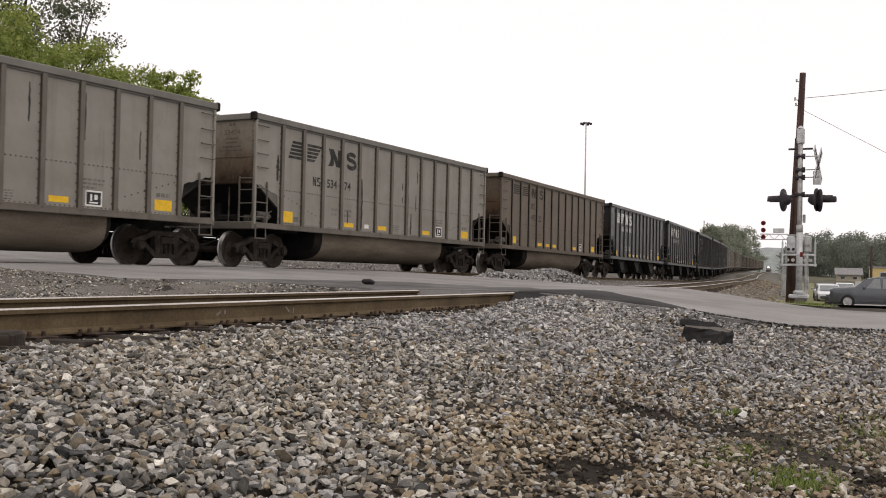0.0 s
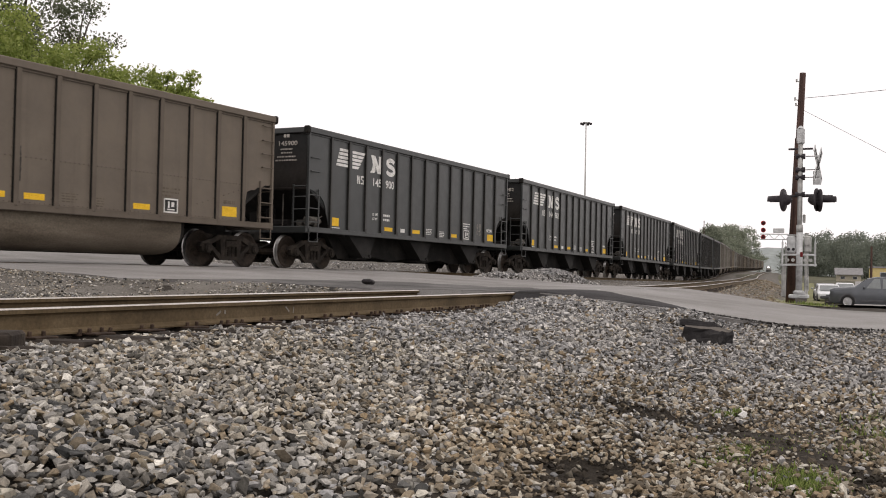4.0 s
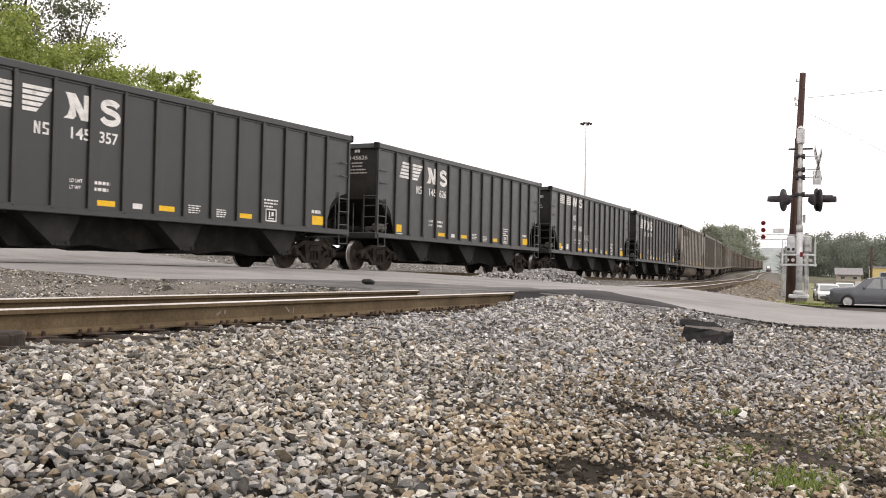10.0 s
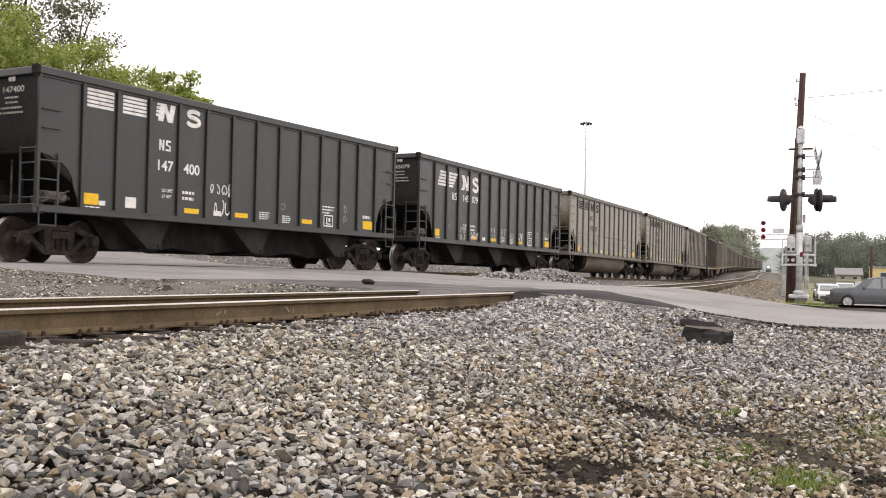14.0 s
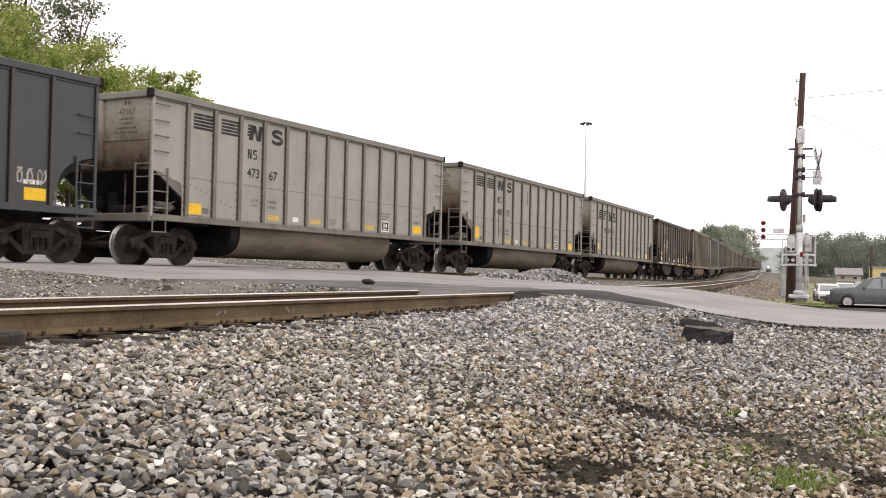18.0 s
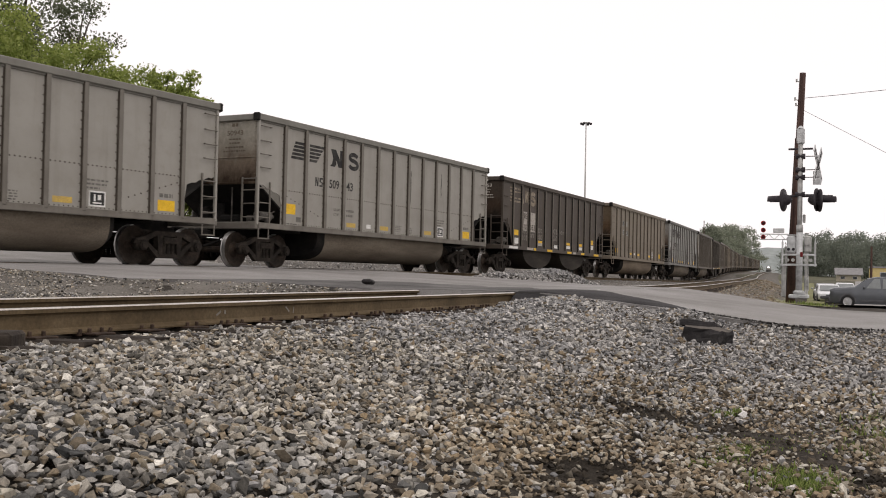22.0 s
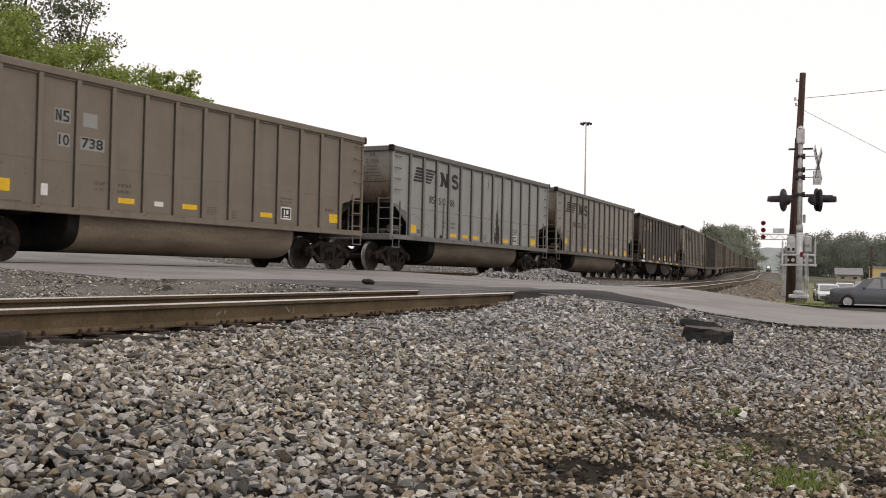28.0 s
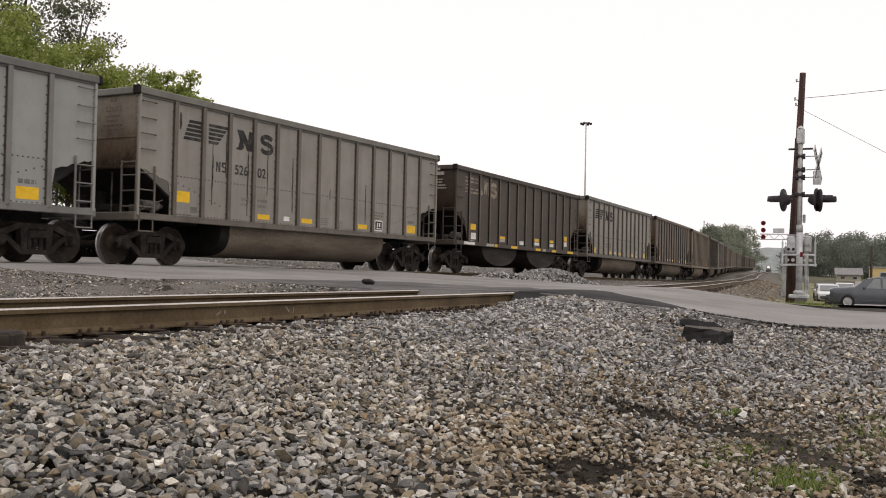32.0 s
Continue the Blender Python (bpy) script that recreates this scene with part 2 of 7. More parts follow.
LONE_STONE = stone_material("mixed_ballast_stone", [(0.0, (0.07, 0.072, 0.072)), (0.3, (0.17, 0.17, 0.166)), (0.5, (0.26, 0.252, 0.235)), (0.62, (0.26, 0.215, 0.155)), (0.75, (0.33, 0.32, 0.30)), (0.95, (0.43, 0.42, 0.39)), (1.0, (0.58, 0.55, 0.47))], True)
WET_STONE = stone_material("dark_wet_stone", [(0.0, (0.018, 0.015, 0.012)), (0.5, (0.045, 0.038, 0.03)), (0.9, (0.085, 0.073, 0.058)), (1.0, (0.3, 0.28, 0.24))])
CRUMB = stone_material("asphalt_crumb", [(0.0, (0.02, 0.02, 0.02)), (0.5, (0.05, 0.048, 0.046)), (0.85, (0.10, 0.097, 0.092)), (1.0, (0.22, 0.21, 0.2))])
GRIT = surface("pale_brown_grit", (0.135, 0.123, 0.108), (0.08, 0.073, 0.064), (0.185, 0.171, 0.152), 0.95, 0.0, 0.6, 28, 0.9, 0.03)


def ground_material():
    m, nt, b = nodes_of("stony_ground", 0.95)
    n1 = noise_of(nt, 0.25, 6, 0.6)
    n2 = noise_of(nt, 22, 6, 0.7)
    # dark bare earth, deepened further for the shade between the stones
    base = ramp_of(nt, n1, [(0.35, (0.024, 0.0205, 0.017)), (0.6, (0.046, 0.039, 0.032))])
    g = ramp_of(nt, n2, [(0.3, (0.45, 0.45, 0.45)), (0.7, (1.5, 1.48, 1.42))])
    col = mix_of(nt, 1.0, base, g, "MULTIPLY")
    # grassland far from the railway
    tc = nt.nodes.new("ShaderNodeTexCoord")
    ln = nt.nodes.new("ShaderNodeVectorMath")
    ln.operation = "LENGTH"
    nt.links.new(tc.outputs["Object"], ln.inputs[0])
    mr = nt.nodes.new("ShaderNodeMapRange")
    mr.inputs[1].default_value = 90
    mr.inputs[2].default_value = 300
    nt.links.new(ln.outputs["Value"], mr.inputs[0])
    far = ramp_of(nt, n1, [(0.35, (0.10, 0.105, 0.065)), (0.65, (0.17, 0.165, 0.115))])
    nt.links.new(mix_of(nt, mr.outputs[0], col, far), b.inputs["Base Color"])
    bump_of(nt, b, n2, 0.8, 0.03)
    return m


GROUND = ground_material()


# ---- mesh building ----
class Shape:
    """Gathers vertices and faces; link() makes them one mesh object."""

    def __init__(self):
        self.v, self.f, self.k = [], [], []

    def add(self, verts, faces, m=None, slot=0):
        o = len(self.v)
        self.v += [tuple(m @ Vector(p)) for p in verts] if m is not None else [tuple(p) for p in verts]
        self.f += [tuple(i + o for i in f) for f in faces]
        self.k += [slot] * len(faces)
        return self

    def box(self, c, s, m=None, ch=0.0, slot=0):
        x, y, z = (a / 2 for a in s)
        loc = Matrix.Translation(c)
        m = m @ loc if m is not None else loc
        if not ch:
            vs = [(i * x, j * y, k * z) for i in (-1, 1) for j in (-1, 1) for k in (-1, 1)]
            return self.add(vs, [(0, 1, 3, 2), (4, 6, 7, 5), (0, 4, 5, 1), (2, 3, 7, 6), (0, 2, 6, 4), (1, 5, 7, 3)], m, slot)
        ch = min(ch, x * 0.9, y * 0.9, z * 0.9)
        vs, idx = [], {}
        for i in (-1, 1):
            for j in (-1, 1):
                for k in (-1, 1):
                    for ax, p in enumerate(((i * x, j * (y - ch), k * (z - ch)), (i * (x - ch), j * y, k * (z - ch)), (i * (x - ch), j * (y - ch), k * z))):
                        idx[i, j, k, ax] = len(vs)
                        vs.append(p)
        fs = []
        for i in (-1, 1):
            fs.append([idx[i, j, k, 0] for j, k in ((-1, -1), (1, -1), (1, 1), (-1, 1))][::i])
            fs.append([idx[j, i, k, 1] for j, k in ((-1, -1), (-1, 1), (1, 1), (1, -1))][::i])
            fs.append([idx[j, k, i, 2] for j, k in ((-1, -1), (1, -1), (1, 1), (-1, 1))][::i])
            for j in (-1, 1):
                fs.append([idx[i, j, -1, 0], idx[i, j, 1, 0], idx[i, j, 1, 1], idx[i, j, -1, 1]])
                fs.append([idx[i, -1, j, 0], idx[i, 1, j, 0], idx[i, 1, j, 2], idx[i, -1, j, 2]])
                fs.append([idx[-1, i, j, 1], idx[1, i, j, 1], idx[1, i, j, 2], idx[-1, i, j, 2]])
                for k in (-1, 1):
                    fs.append([idx[i, j, k, a] for a in range(3)])
        return self.add(vs, fs, m, slot)

    def prism(self, pts, axis, a, b, slot=0, m=None):
        """A flat outline pts pushed from a to b along the axis 'x', 'y' or 'z'."""
        n = len(pts)
        put = {"x": lambda p, t: (t, p[0], p[1]), "y": lambda p, t: (p[0], t, p[1]), "z": lambda p, t: (p[0], p[1], t)}[axis]
        vs = [put(p, a) for p in pts] + [put(p, b) for p in pts]
        fs = [tuple(range(n))[::-1], tuple(range(n, 2 * n))] + [(i, (i + 1) % n, n + (i + 1) % n, n + i) for i in range(n)]
        return self.add(vs, fs, m, slot)

    def tube(self, p, q, r, n=8, r2=None, slot=0, m=None):
        p, q = Vector(p), Vector(q)
        r2 = r if r2 is None else r2
        t = (q - p).to_track_quat("Z", "Y").to_matrix()
        ring = [Vector((math.cos(2 * math.pi * i / n), math.sin(2 * math.pi * i / n), 0)) for i in range(n)]
        vs = [p + t @ (d * r) for d in ring] + [q + t @ (d * r2) for d in ring]
        fs = [(i, (i + 1) % n, n + (i + 1) % n, n + i) for i in range(n)] + [tuple(range(n))[::-1], tuple(range(n, 2 * n))]
        return self.add(vs, fs, m, slot)

    def lathe(self, prof, axis="y", n=24, m=None, slots=None):
        """Turns (radius, along) points round the axis."""
        vs, fs, base = [], [], len(self.k)
        for r, a in prof:
            for i in range(n):
                c, s = r * math.cos(2 * math.pi * i / n), r * math.sin(2 * math.pi * i / n)
                vs.append({"y": (c, a, s), "z": (c, s, a), "x": (a, c, s)}[axis])
        ks = []
        for j in range(len(prof) - 1):
            for i in range(n):
                fs.append((j * n + i, j * n + (i + 1) % n, (j + 1) * n + (i + 1) % n, (j + 1) * n + i))
                ks.append(slots[j] if slots else 0)
        self.add(vs, fs, m)
        self.k[base:] = ks
        return self

    def mesh(self, name, mats, smooth=False):
        me = bpy.data.meshes.new(name)
        me.from_pydata(self.v, [], self.f)
        for mat in mats if isinstance(mats, (list, tuple)) else [mats]:
            me.materials.append(mat)
        if max(self.k, default=0):
            me.polygons.foreach_set("material_index", self.k)
        bm = bmesh.new()
        bm.from_mesh(me)
        bmesh.ops.recalc_face_normals(bm, faces=bm.faces)
        bm.to_mesh(me)
        bm.free()
        if smooth:
            me.polygons.foreach_set("use_smooth", [True] * len(me.polygons))
        me.update()
        return me

    def link(self, name, mats, parent=None, label="", smooth=False):
        ob = new(name, self.mesh(name, mats, smooth))
        if parent is not None:
            ob.parent = parent
        return tagged(ob, label)


def link_mesh(name, me, parent, m=None, label=""):
    ob = new(name, me)
    ob.parent = parent
    if m is not None:
        ob.matrix_basis = m
    return tagged(ob, label)


def thing(name, label, category, m=None, group="", kind=""):
    ob = new(name)
    ob.empty_display_size = 0.2
    if m is not None:
        ob.matrix_basis = m
    return tagged(ob, label, category, group, kind)


LETTERS = {}


def lettering(name, text, mat, parent, x, z, y, height, width=None, label="", turn=0):
    """Flat letters facing -y (or -x, turned by -90 degrees); x is their left edge, z their foot."""
    key = (text, mat.name, height, width)
    if key not in LETTERS:
        LETTERS[key] = letter_mesh(name, text, mat, height, width)
    return link_mesh(name, LETTERS[key], parent, pose(x, y, z, 0, 0, turn), label)


def letter_mesh(name, text, mat, height, width):
    cu = bpy.data.curves.new(name, "FONT")
    cu.body = text
    cu.offset = 0.018
    tmp = bpy.data.objects.new(name, cu)
    scene.collection.objects.link(tmp)
    me = bpy.data.meshes.new_from_object(tmp.evaluated_get(bpy.context.evaluated_depsgraph_get()))
    bpy.data.objects.remove(tmp)
    bpy.data.curves.remove(cu)
    me.name = name
    xs = [v.co.x for v in me.vertices]
    ys = [v.co.y for v in me.vertices]
    w0, h0 = max(xs) - min(xs), max(ys) - min(ys)
    sy = height / h0
    sx = (width / w0) if width else sy
    x0, y0 = min(xs), min(ys)
    for v in me.vertices:
        v.co = ((v.co.x - x0) * sx, 0, (v.co.y - y0) * sy)
    me.materials.clear()
    me.materials.append(mat)
    return me


# ---- the lines of the two tracks ----
KNOTS = (-260, -60, 10, 30, 50, 75, 110, 160, 230, 320, 520, 700)
BENDS = (0.0015, 0.0015, 0.0016, 0.0029, 0.0016, 0.0031, 0.0006, -0.0002, -0.0002, -0.0001, 0.0002, 0.0002)
GRADES = (0.0003, 0.0003, 0.0003, -0.0054, -0.0080, -0.0067, 0.0125, 0.0110, 0.0079, 0.0096, 0.0099, 0.0099)
SS = np.arange(-260.0, 700.5, 0.5)
_th = np.cumsum(np.interp(SS, KNOTS, BENDS)) * 0.5
_zz = np.cumsum(np.interp(SS, KNOTS, GRADES)) * 0.5
_i0 = int(np.searchsorted(SS, 10.0))
_th -= _th[_i0]
_xx = np.cumsum(np.cos(_th)) * 0.5
_yy = np.cumsum(np.sin(_th)) * 0.5
TRAIN_LINE = (SS, _xx - _xx[_i0] + 10, _yy - _yy[_i0] + 18.7144, _zz - _zz[_i0], _th)

NEAR_TURN = radians(6.344)
NEAR_C, NEAR_S = math.cos(NEAR_TURN), math.sin(NEAR_TURN)
NEAR_MID = 5.183 + 0.755
_x = np.arange(-120.0, 660.0, 0.5)
_f = np.clip((_x - 20) / 56, 0, 1)
_f = _f * _f * (3 - 2 * _f)
_ty, _tz, _tt = (np.interp(_x, TRAIN_LINE[1], TRAIN_LINE[k]) for k in (2, 3, 4))
_y = ((NEAR_MID + _x * NEAR_S) / NEAR_C) * (1 - _f) + (_ty - np.interp(_x, (60, 140, 200, 350), (4.6, 4.8, 5.6, 6.6)) / np.cos(_tt)) * _f
_z = np.interp(_x, (-120, -60, 0, 20, 40, 60, 80, 100, 150, 200, 300, 400, 660), (-0.25, -0.25, -0.308, -0.328, -0.40, -0.44, -0.32, -0.18, 0.10, 0.50, 1.35, 2.3, 4.9))
_s = np.convolve(np.pad(_z, 40, "edge"), np.ones(81) / 81, "valid")
_z = _z + (_s - _z) * np.clip((_x - 30) / 15, 0, 1)
_u = np.concatenate([[0.0], np.cumsum(np.hypot(np.diff(_x), np.diff(_y)))])
_u -= np.interp(-NEAR_MID * NEAR_S, _x, _u)
NEAR_LINE = (_u, _x, _y, _z, np.arctan(np.gradient(_y, _x)))


def on_line(line, s, w=0.0, z=0.0):
    """A point s along a line, w metres to the camera's side of it and z over its railhead."""
    x, y, zz, th = (float(np.interp(s, line[0], a)) for a in line[1:])
    return Vector((x + w * math.sin(th), y - w * math.cos(th), zz + z))


def line_pose(line, s, w=0.0, z=0.0):
    th = float(np.interp(s, line[0], line[4]))
    return Matrix.Translation(on_line(line, s, w, z)) @ Matrix.Rotation(th, 4, "Z")


# ---- the lie of the land ----
LOW_U = (-60, 0, 5, 8, 11, 14, 16, 22, 30, 45, 60, 75, 130, 300)
LOW_Z = (-1.25, -1.1, -1.06, -0.96, -0.84, -0.68, -0.66, -0.68, -0.80, -1.3, -1.62, -2.0, -1.8, 0.6)
ROAD_N = (-60, -3, 0, 1.6, 2.7, 4.9, 6.5, 7.6, 9.2, 10.2, 12.5, 16.0, 60)
ROAD_A = (13.5, 13.6, 13.7, 14.0, 14.65, 14.75, 14.7, 13.5, 13.6, 11.9, 12.3, 13.4, 14.0)
ROAD_B = (21.0, 21.2, 21.6, 22.9, 24.2, 27.6, 28.6, 29.2, 29.6, 29.6, 29.5, 29.5, 29.0)


BERM_N = (2.3, 2.6, 2.9, 3.24, 3.68, 4.13, 4.5, 4.75, 5.2)
BERM_Z = (-0.49, -0.51, -0.54, -0.52, -0.445, -0.39, -0.40, -0.44, -0.49)


def bare_land(x, y):
    """Height of the ground without the road's banks, for arrays of places."""
    x, y = np.asarray(x, float), np.asarray(y, float)
    u = x * NEAR_C + y * NEAR_S
    n = -x * NEAR_S + y * NEAR_C
    lx = np.interp(x, NEAR_LINE[1], NEAR_LINE[2])
    th = np.interp(x, NEAR_LINE[1], NEAR_LINE[4])
    dn = (y - lx) * np.cos(th)
    zn = np.interp(x, NEAR_LINE[1], NEAR_LINE[3])
    ty = np.interp(x, TRAIN_LINE[1], TRAIN_LINE[2])
    tth = np.interp(x, TRAIN_LINE[1], TRAIN_LINE[4])
    dt = (y - ty) * np.cos(tth)
    zt = np.interp(x, TRAIN_LINE[1], TRAIN_LINE[3])
    low = np.interp(u, LOW_U, LOW_Z)
    top_n = zn - 0.235
    top_t = zt - 0.16
    f = np.clip((-1.75 - dn) / 3.1, 0, 1)
    f = f * f * (3 - 2 * f) * 0.4 + f * 0.6
    cam_side = top_n * (1 - f) + np.minimum(low, top_n - 0.02) * f
    g = np.clip((dn - 1.5) / np.maximum(dn - dt - 3.2, 0.5), 0, 1)
    g = np.power(g, 0.8)
    between = top_n * (1 - g) + top_t * g
    beyond = top_t + np.interp(dt, (1.9, 5, 10, 20, 40, 120, 300), (0, 0.25, 0.7, 1.15, 1.8, 3.0, 4.0))
    z = np.where(dn < 0, cam_side, np.where(dt < 0, between, beyond))
    far = np.clip((np.hypot(x, y) - 250) / 500, 0, 1)
    return z * (1 - far) + 1.0 * far


def road_height(x, y):
    lx = np.interp(x, NEAR_LINE[1], NEAR_LINE[2])
    th = np.interp(x, NEAR_LINE[1], NEAR_LINE[4])
    dn = (y - lx) * np.cos(th)
    zn = np.interp(x, NEAR_LINE[1], NEAR_LINE[3]) + 0.006
    ty = np.interp(x, TRAIN_LINE[1], TRAIN_LINE[2])
    dt = y - ty
    zt = np.interp(x, TRAIN_LINE[1], TRAIN_LINE[3]) - 0.012
    g = np.clip((dn - 1.2) / np.maximum(dn - dt - 2.4, 0.5), 0, 1)
    mid = zn * (1 - g) + zt * g
    f = np.clip((-1.2 - dn) / 3.7, 0, 1)
    low = zn * (1 - f) - 0.66 * f
    high = zt + np.interp(dt, (1.2, 5, 10, 20, 40, 120), (0, 0.12, 0.57, 1.02, 1.67, 2.9))
    return np.where(dn < 0, low, np.where(dt < 0, mid, high))


def land(x, y):
    """Height of the ground; it banks up to the road's edges."""
    x, y = np.asarray(x, float), np.asarray(y, float)
    z = bare_land(x, y)
    u = x * NEAR_C + y * NEAR_S
    n = -x * NEAR_S + y * NEAR_C
    out = np.maximum(np.interp(n, ROAD_N, ROAD_A) - u, u - np.interp(n, ROAD_N, ROAD_B))
    wide = np.where(n > 7.3, 2.2, 0.45)
    k = np.clip(1 - np.maximum(out, 0) / wide, 0, 1)
    k = k * k * (3 - 2 * k) * np.clip((70 - np.abs(n)) / 10, 0, 1)
    k = np.where((n > 1.6) & (n < 7.4), np.where(out < 0, 1, 0), k)
    z = z * (1 - k) + (road_height(x, y) - 0.03) * k
    # ballast heaped against the road's broken edge
    crest = np.interp(n, BERM_N, BERM_Z)
    w = np.interp(out, (-0.1, 0.15, 0.75, 2.6), (0, 1, 1, 0)) * np.interp(n, (2.0, 2.5, 4.9, 5.2), (0, 1, 1, 0)) * (u < 16)
    z = z + np.maximum(crest - z, 0) * w * w * (3 - 2 * w)
    # shallow wet hollow on the low side
    return z - 0.075 * np.exp(-((u - 5.2) / 0.36) ** 2 - ((n - 1.40) / 0.22) ** 2)


def land_at(x, y):
    return float(land(np.array([x]), np.array([y]))[0])


def ground_sheet():
    rad = np.concatenate([[0.0], 0.6 * np.power(4200 / 0.6, np.linspace(0, 1, 170))])
    ang = np.linspace(0, 2 * np.pi, 260, endpoint=False)
    R_, A_ = np.meshgrid(rad[1:], ang, indexing="ij")
    x, y = (R_ * np.cos(A_)).ravel(), (R_ * np.sin(A_)).ravel()
    z = land(x, y) - 0.015
    z = z + np.where(np.hypot(x, y) < 120, 0.025 * np.sin(x * 2.1 + np.sin(y * 1.7)) * np.cos(y * 1.9 + x * 0.6), 0) * np.clip(np.abs(-x * NEAR_S + y * NEAR_C - NEAR_MID) - 1.3, 0, 1)
    verts = [(0.0, 0.0, land_at(0, 0))] + list(zip(x.tolist(), y.tolist(), z.tolist()))
    n = len(ang)
    faces = [(0, 1 + i, 1 + (i + 1) % n) for i in range(n)]
    for j in range(len(rad) - 2):
        a, b = 1 + j * n, 1 + (j + 1) * n
        faces += [(a + i, b + i, b + (i + 1) % n, a + (i + 1) % n) for i in range(n)]
    me = bpy.data.meshes.new("ground")
    me.from_pydata(verts, [], faces)
    me.materials.append(GROUND)
    me.polygons.foreach_set("use_smooth", [True] * len(me.polygons))
    tagged(new("ground", me), "stony brown railway ground reaching the horizon", "ground", kind="structure")


ground_sheet()


def gravel_bed(x0, x1, low, high, label, step=0.8, across=14, mat=None, name="gravel_bed", lift=0.012):
    """A sheet of packed grit between two lines y = low(x) and y = high(x)."""
    xs = np.arange(x0, x1 + 1e-6, step)
    vs, fs = [], []
    for x in xs:
        a, b = low(x), high(x)
        for j in range(across + 1):
            vs.append((x, a + (b - a) * j / across))
    V = np.array(vs)
    z = land(V[:, 0], V[:, 1]) + 0.012 * np.sin(V[:, 0] * 3.1) * np.cos(V[:, 1] * 2.7) + lift
    me = bpy.data.meshes.new(name)
    k = across + 1
    me.from_pydata(np.column_stack([V, z]).tolist(), [], [(i * k + j, (i + 1) * k + j, (i + 1) * k + j + 1, i * k + j + 1) for i in range(len(xs) - 1) for j in range(across)])
    me.materials.append(mat or GRIT)
    tagged(new(name, me), label, "ground" if mat else "gravel", kind="structure")


def line_y(line, x):
    return float(np.interp(x, line[1], line[2]))


gravel_bed(-12, 66, lambda x: line_y(NEAR_LINE, x) + 1.35, lambda x: line_y(TRAIN_LINE, x) + 12, "packed pale grit between and behind the tracks", 0.6, 40)
gravel_bed(66, 420, lambda x: line_y(NEAR_LINE, x) - 4.0, lambda x: line_y(TRAIN_LINE, x) + 12, "packed pale grit round the far tracks", 3.0, 20)
gravel_bed(25, 66, lambda x: line_y(NEAR_LINE, x) - 3.3, lambda x: line_y(NEAR_LINE, x) - 1.0, "brown grit shoulder past the road", 0.6, 10)

VERGE = surface("verge_grass_soil", (0.20, 0.20, 0.10), (0.17, 0.155, 0.10), (0.235, 0.24, 0.115), 0.95, 0.0, 0.8, 30, 0.8, 0.02)
gravel_bed(28.5, 78, lambda x: max(line_y(NEAR_LINE, x) - 9.5, 0.1566 * x), lambda x: line_y(NEAR_LINE, x) - 3.3, "grass verge sloping from the track to the car park", 0.6, 20, VERGE, "verge")

gravel_bed(78, 185, lambda x: line_y(NEAR_LINE, x) + float(np.interp(x, (78, 96, 138, 185), (-6.6, -6.9, -8.2, -9.8))), lambda x: line_y(NEAR_LINE, x) - 3.9, "grass bank along the far car park", 2.0, 10, VERGE, "verge", 0.12)

# ---- road over the two tracks ----
def un_to_xy(u, n):
    return u * NEAR_C - n * NEAR_S, u * NEAR_S + n * NEAR_C



def road_strip(name, label, mat, n0, n1, fa, fb, lift, step=0.35, cross=26, kind="structure"):
    ns = np.arange(n0, n1 + 1e-6, step if n1 - n0 < 40 else 0.7)
    verts, faces = [], []
    for i, n in enumerate(ns):
        a, b = fa(n), fb(n)
        for j in range(cross + 1):
            w = j / cross
            x, y = un_to_xy(a + (b - a) * w, n)
            z = float(road_height(np.array([x]), np.array([y]))[0]) + lift + 0.006 * math.sin(x * 1.3 + y * 0.7) * (0 if j in (0, cross) else 1)
            verts.append((x, y, z))
        verts.append((verts[-cross - 1][0], verts[-cross - 1][1], verts[-cross - 1][2] - 0.3))
        verts.append((verts[-2][0], verts[-2][1], verts[-2][2] - 0.3))
    w = cross + 3
    for i in range(len(ns) - 1):
        for j in range(cross):
            faces.append((i * w + j, i * w + j + 1, (i + 1) * w + j + 1, (i + 1) * w + j))
        faces.append((i * w + cross + 1, i * w, (i + 1) * w, (i + 1) * w + cross + 1))
        faces.append((i * w + cross, i * w + cross + 2, (i + 1) * w + cross + 2, (i + 1) * w + cross))
    me = bpy.data.meshes.new(name)
    me.from_pydata(verts, [], faces)
    me.materials.append(mat)
    return tagged(new(name, me), label, "road", kind=kind)


def edge_a(n):
    return float(np.interp(n, ROAD_N, ROAD_A)) + 0.12 * math.sin(n * 2.3) + 0.05 * math.sin(n * 7.1)


def edge_b(n):
    return float(np.interp(n, ROAD_N, ROAD_B)) + 0.12 * math.sin(n * 1.9 + 1)


road_strip("road", "worn pale grey asphalt road crossing the tracks", OLD_ASPHALT, -45, 55, edge_a, edge_b, 0.0)
road_strip("road_patch", "dark asphalt patch at the level crossing", NEW_ASPHALT, 4.7, 10.0, lambda n: edge_a(n) + 0.02,
           lambda n: edge_a(n) + float(np.interp(n, (3.3, 4.6, 6.0, 7.4, 8.6, 10.0), (1.2, 2.4, 3.6, 5.5, 5.0, 2.0))) + 0.3 * math.sin(n * 5.1), 0.006)


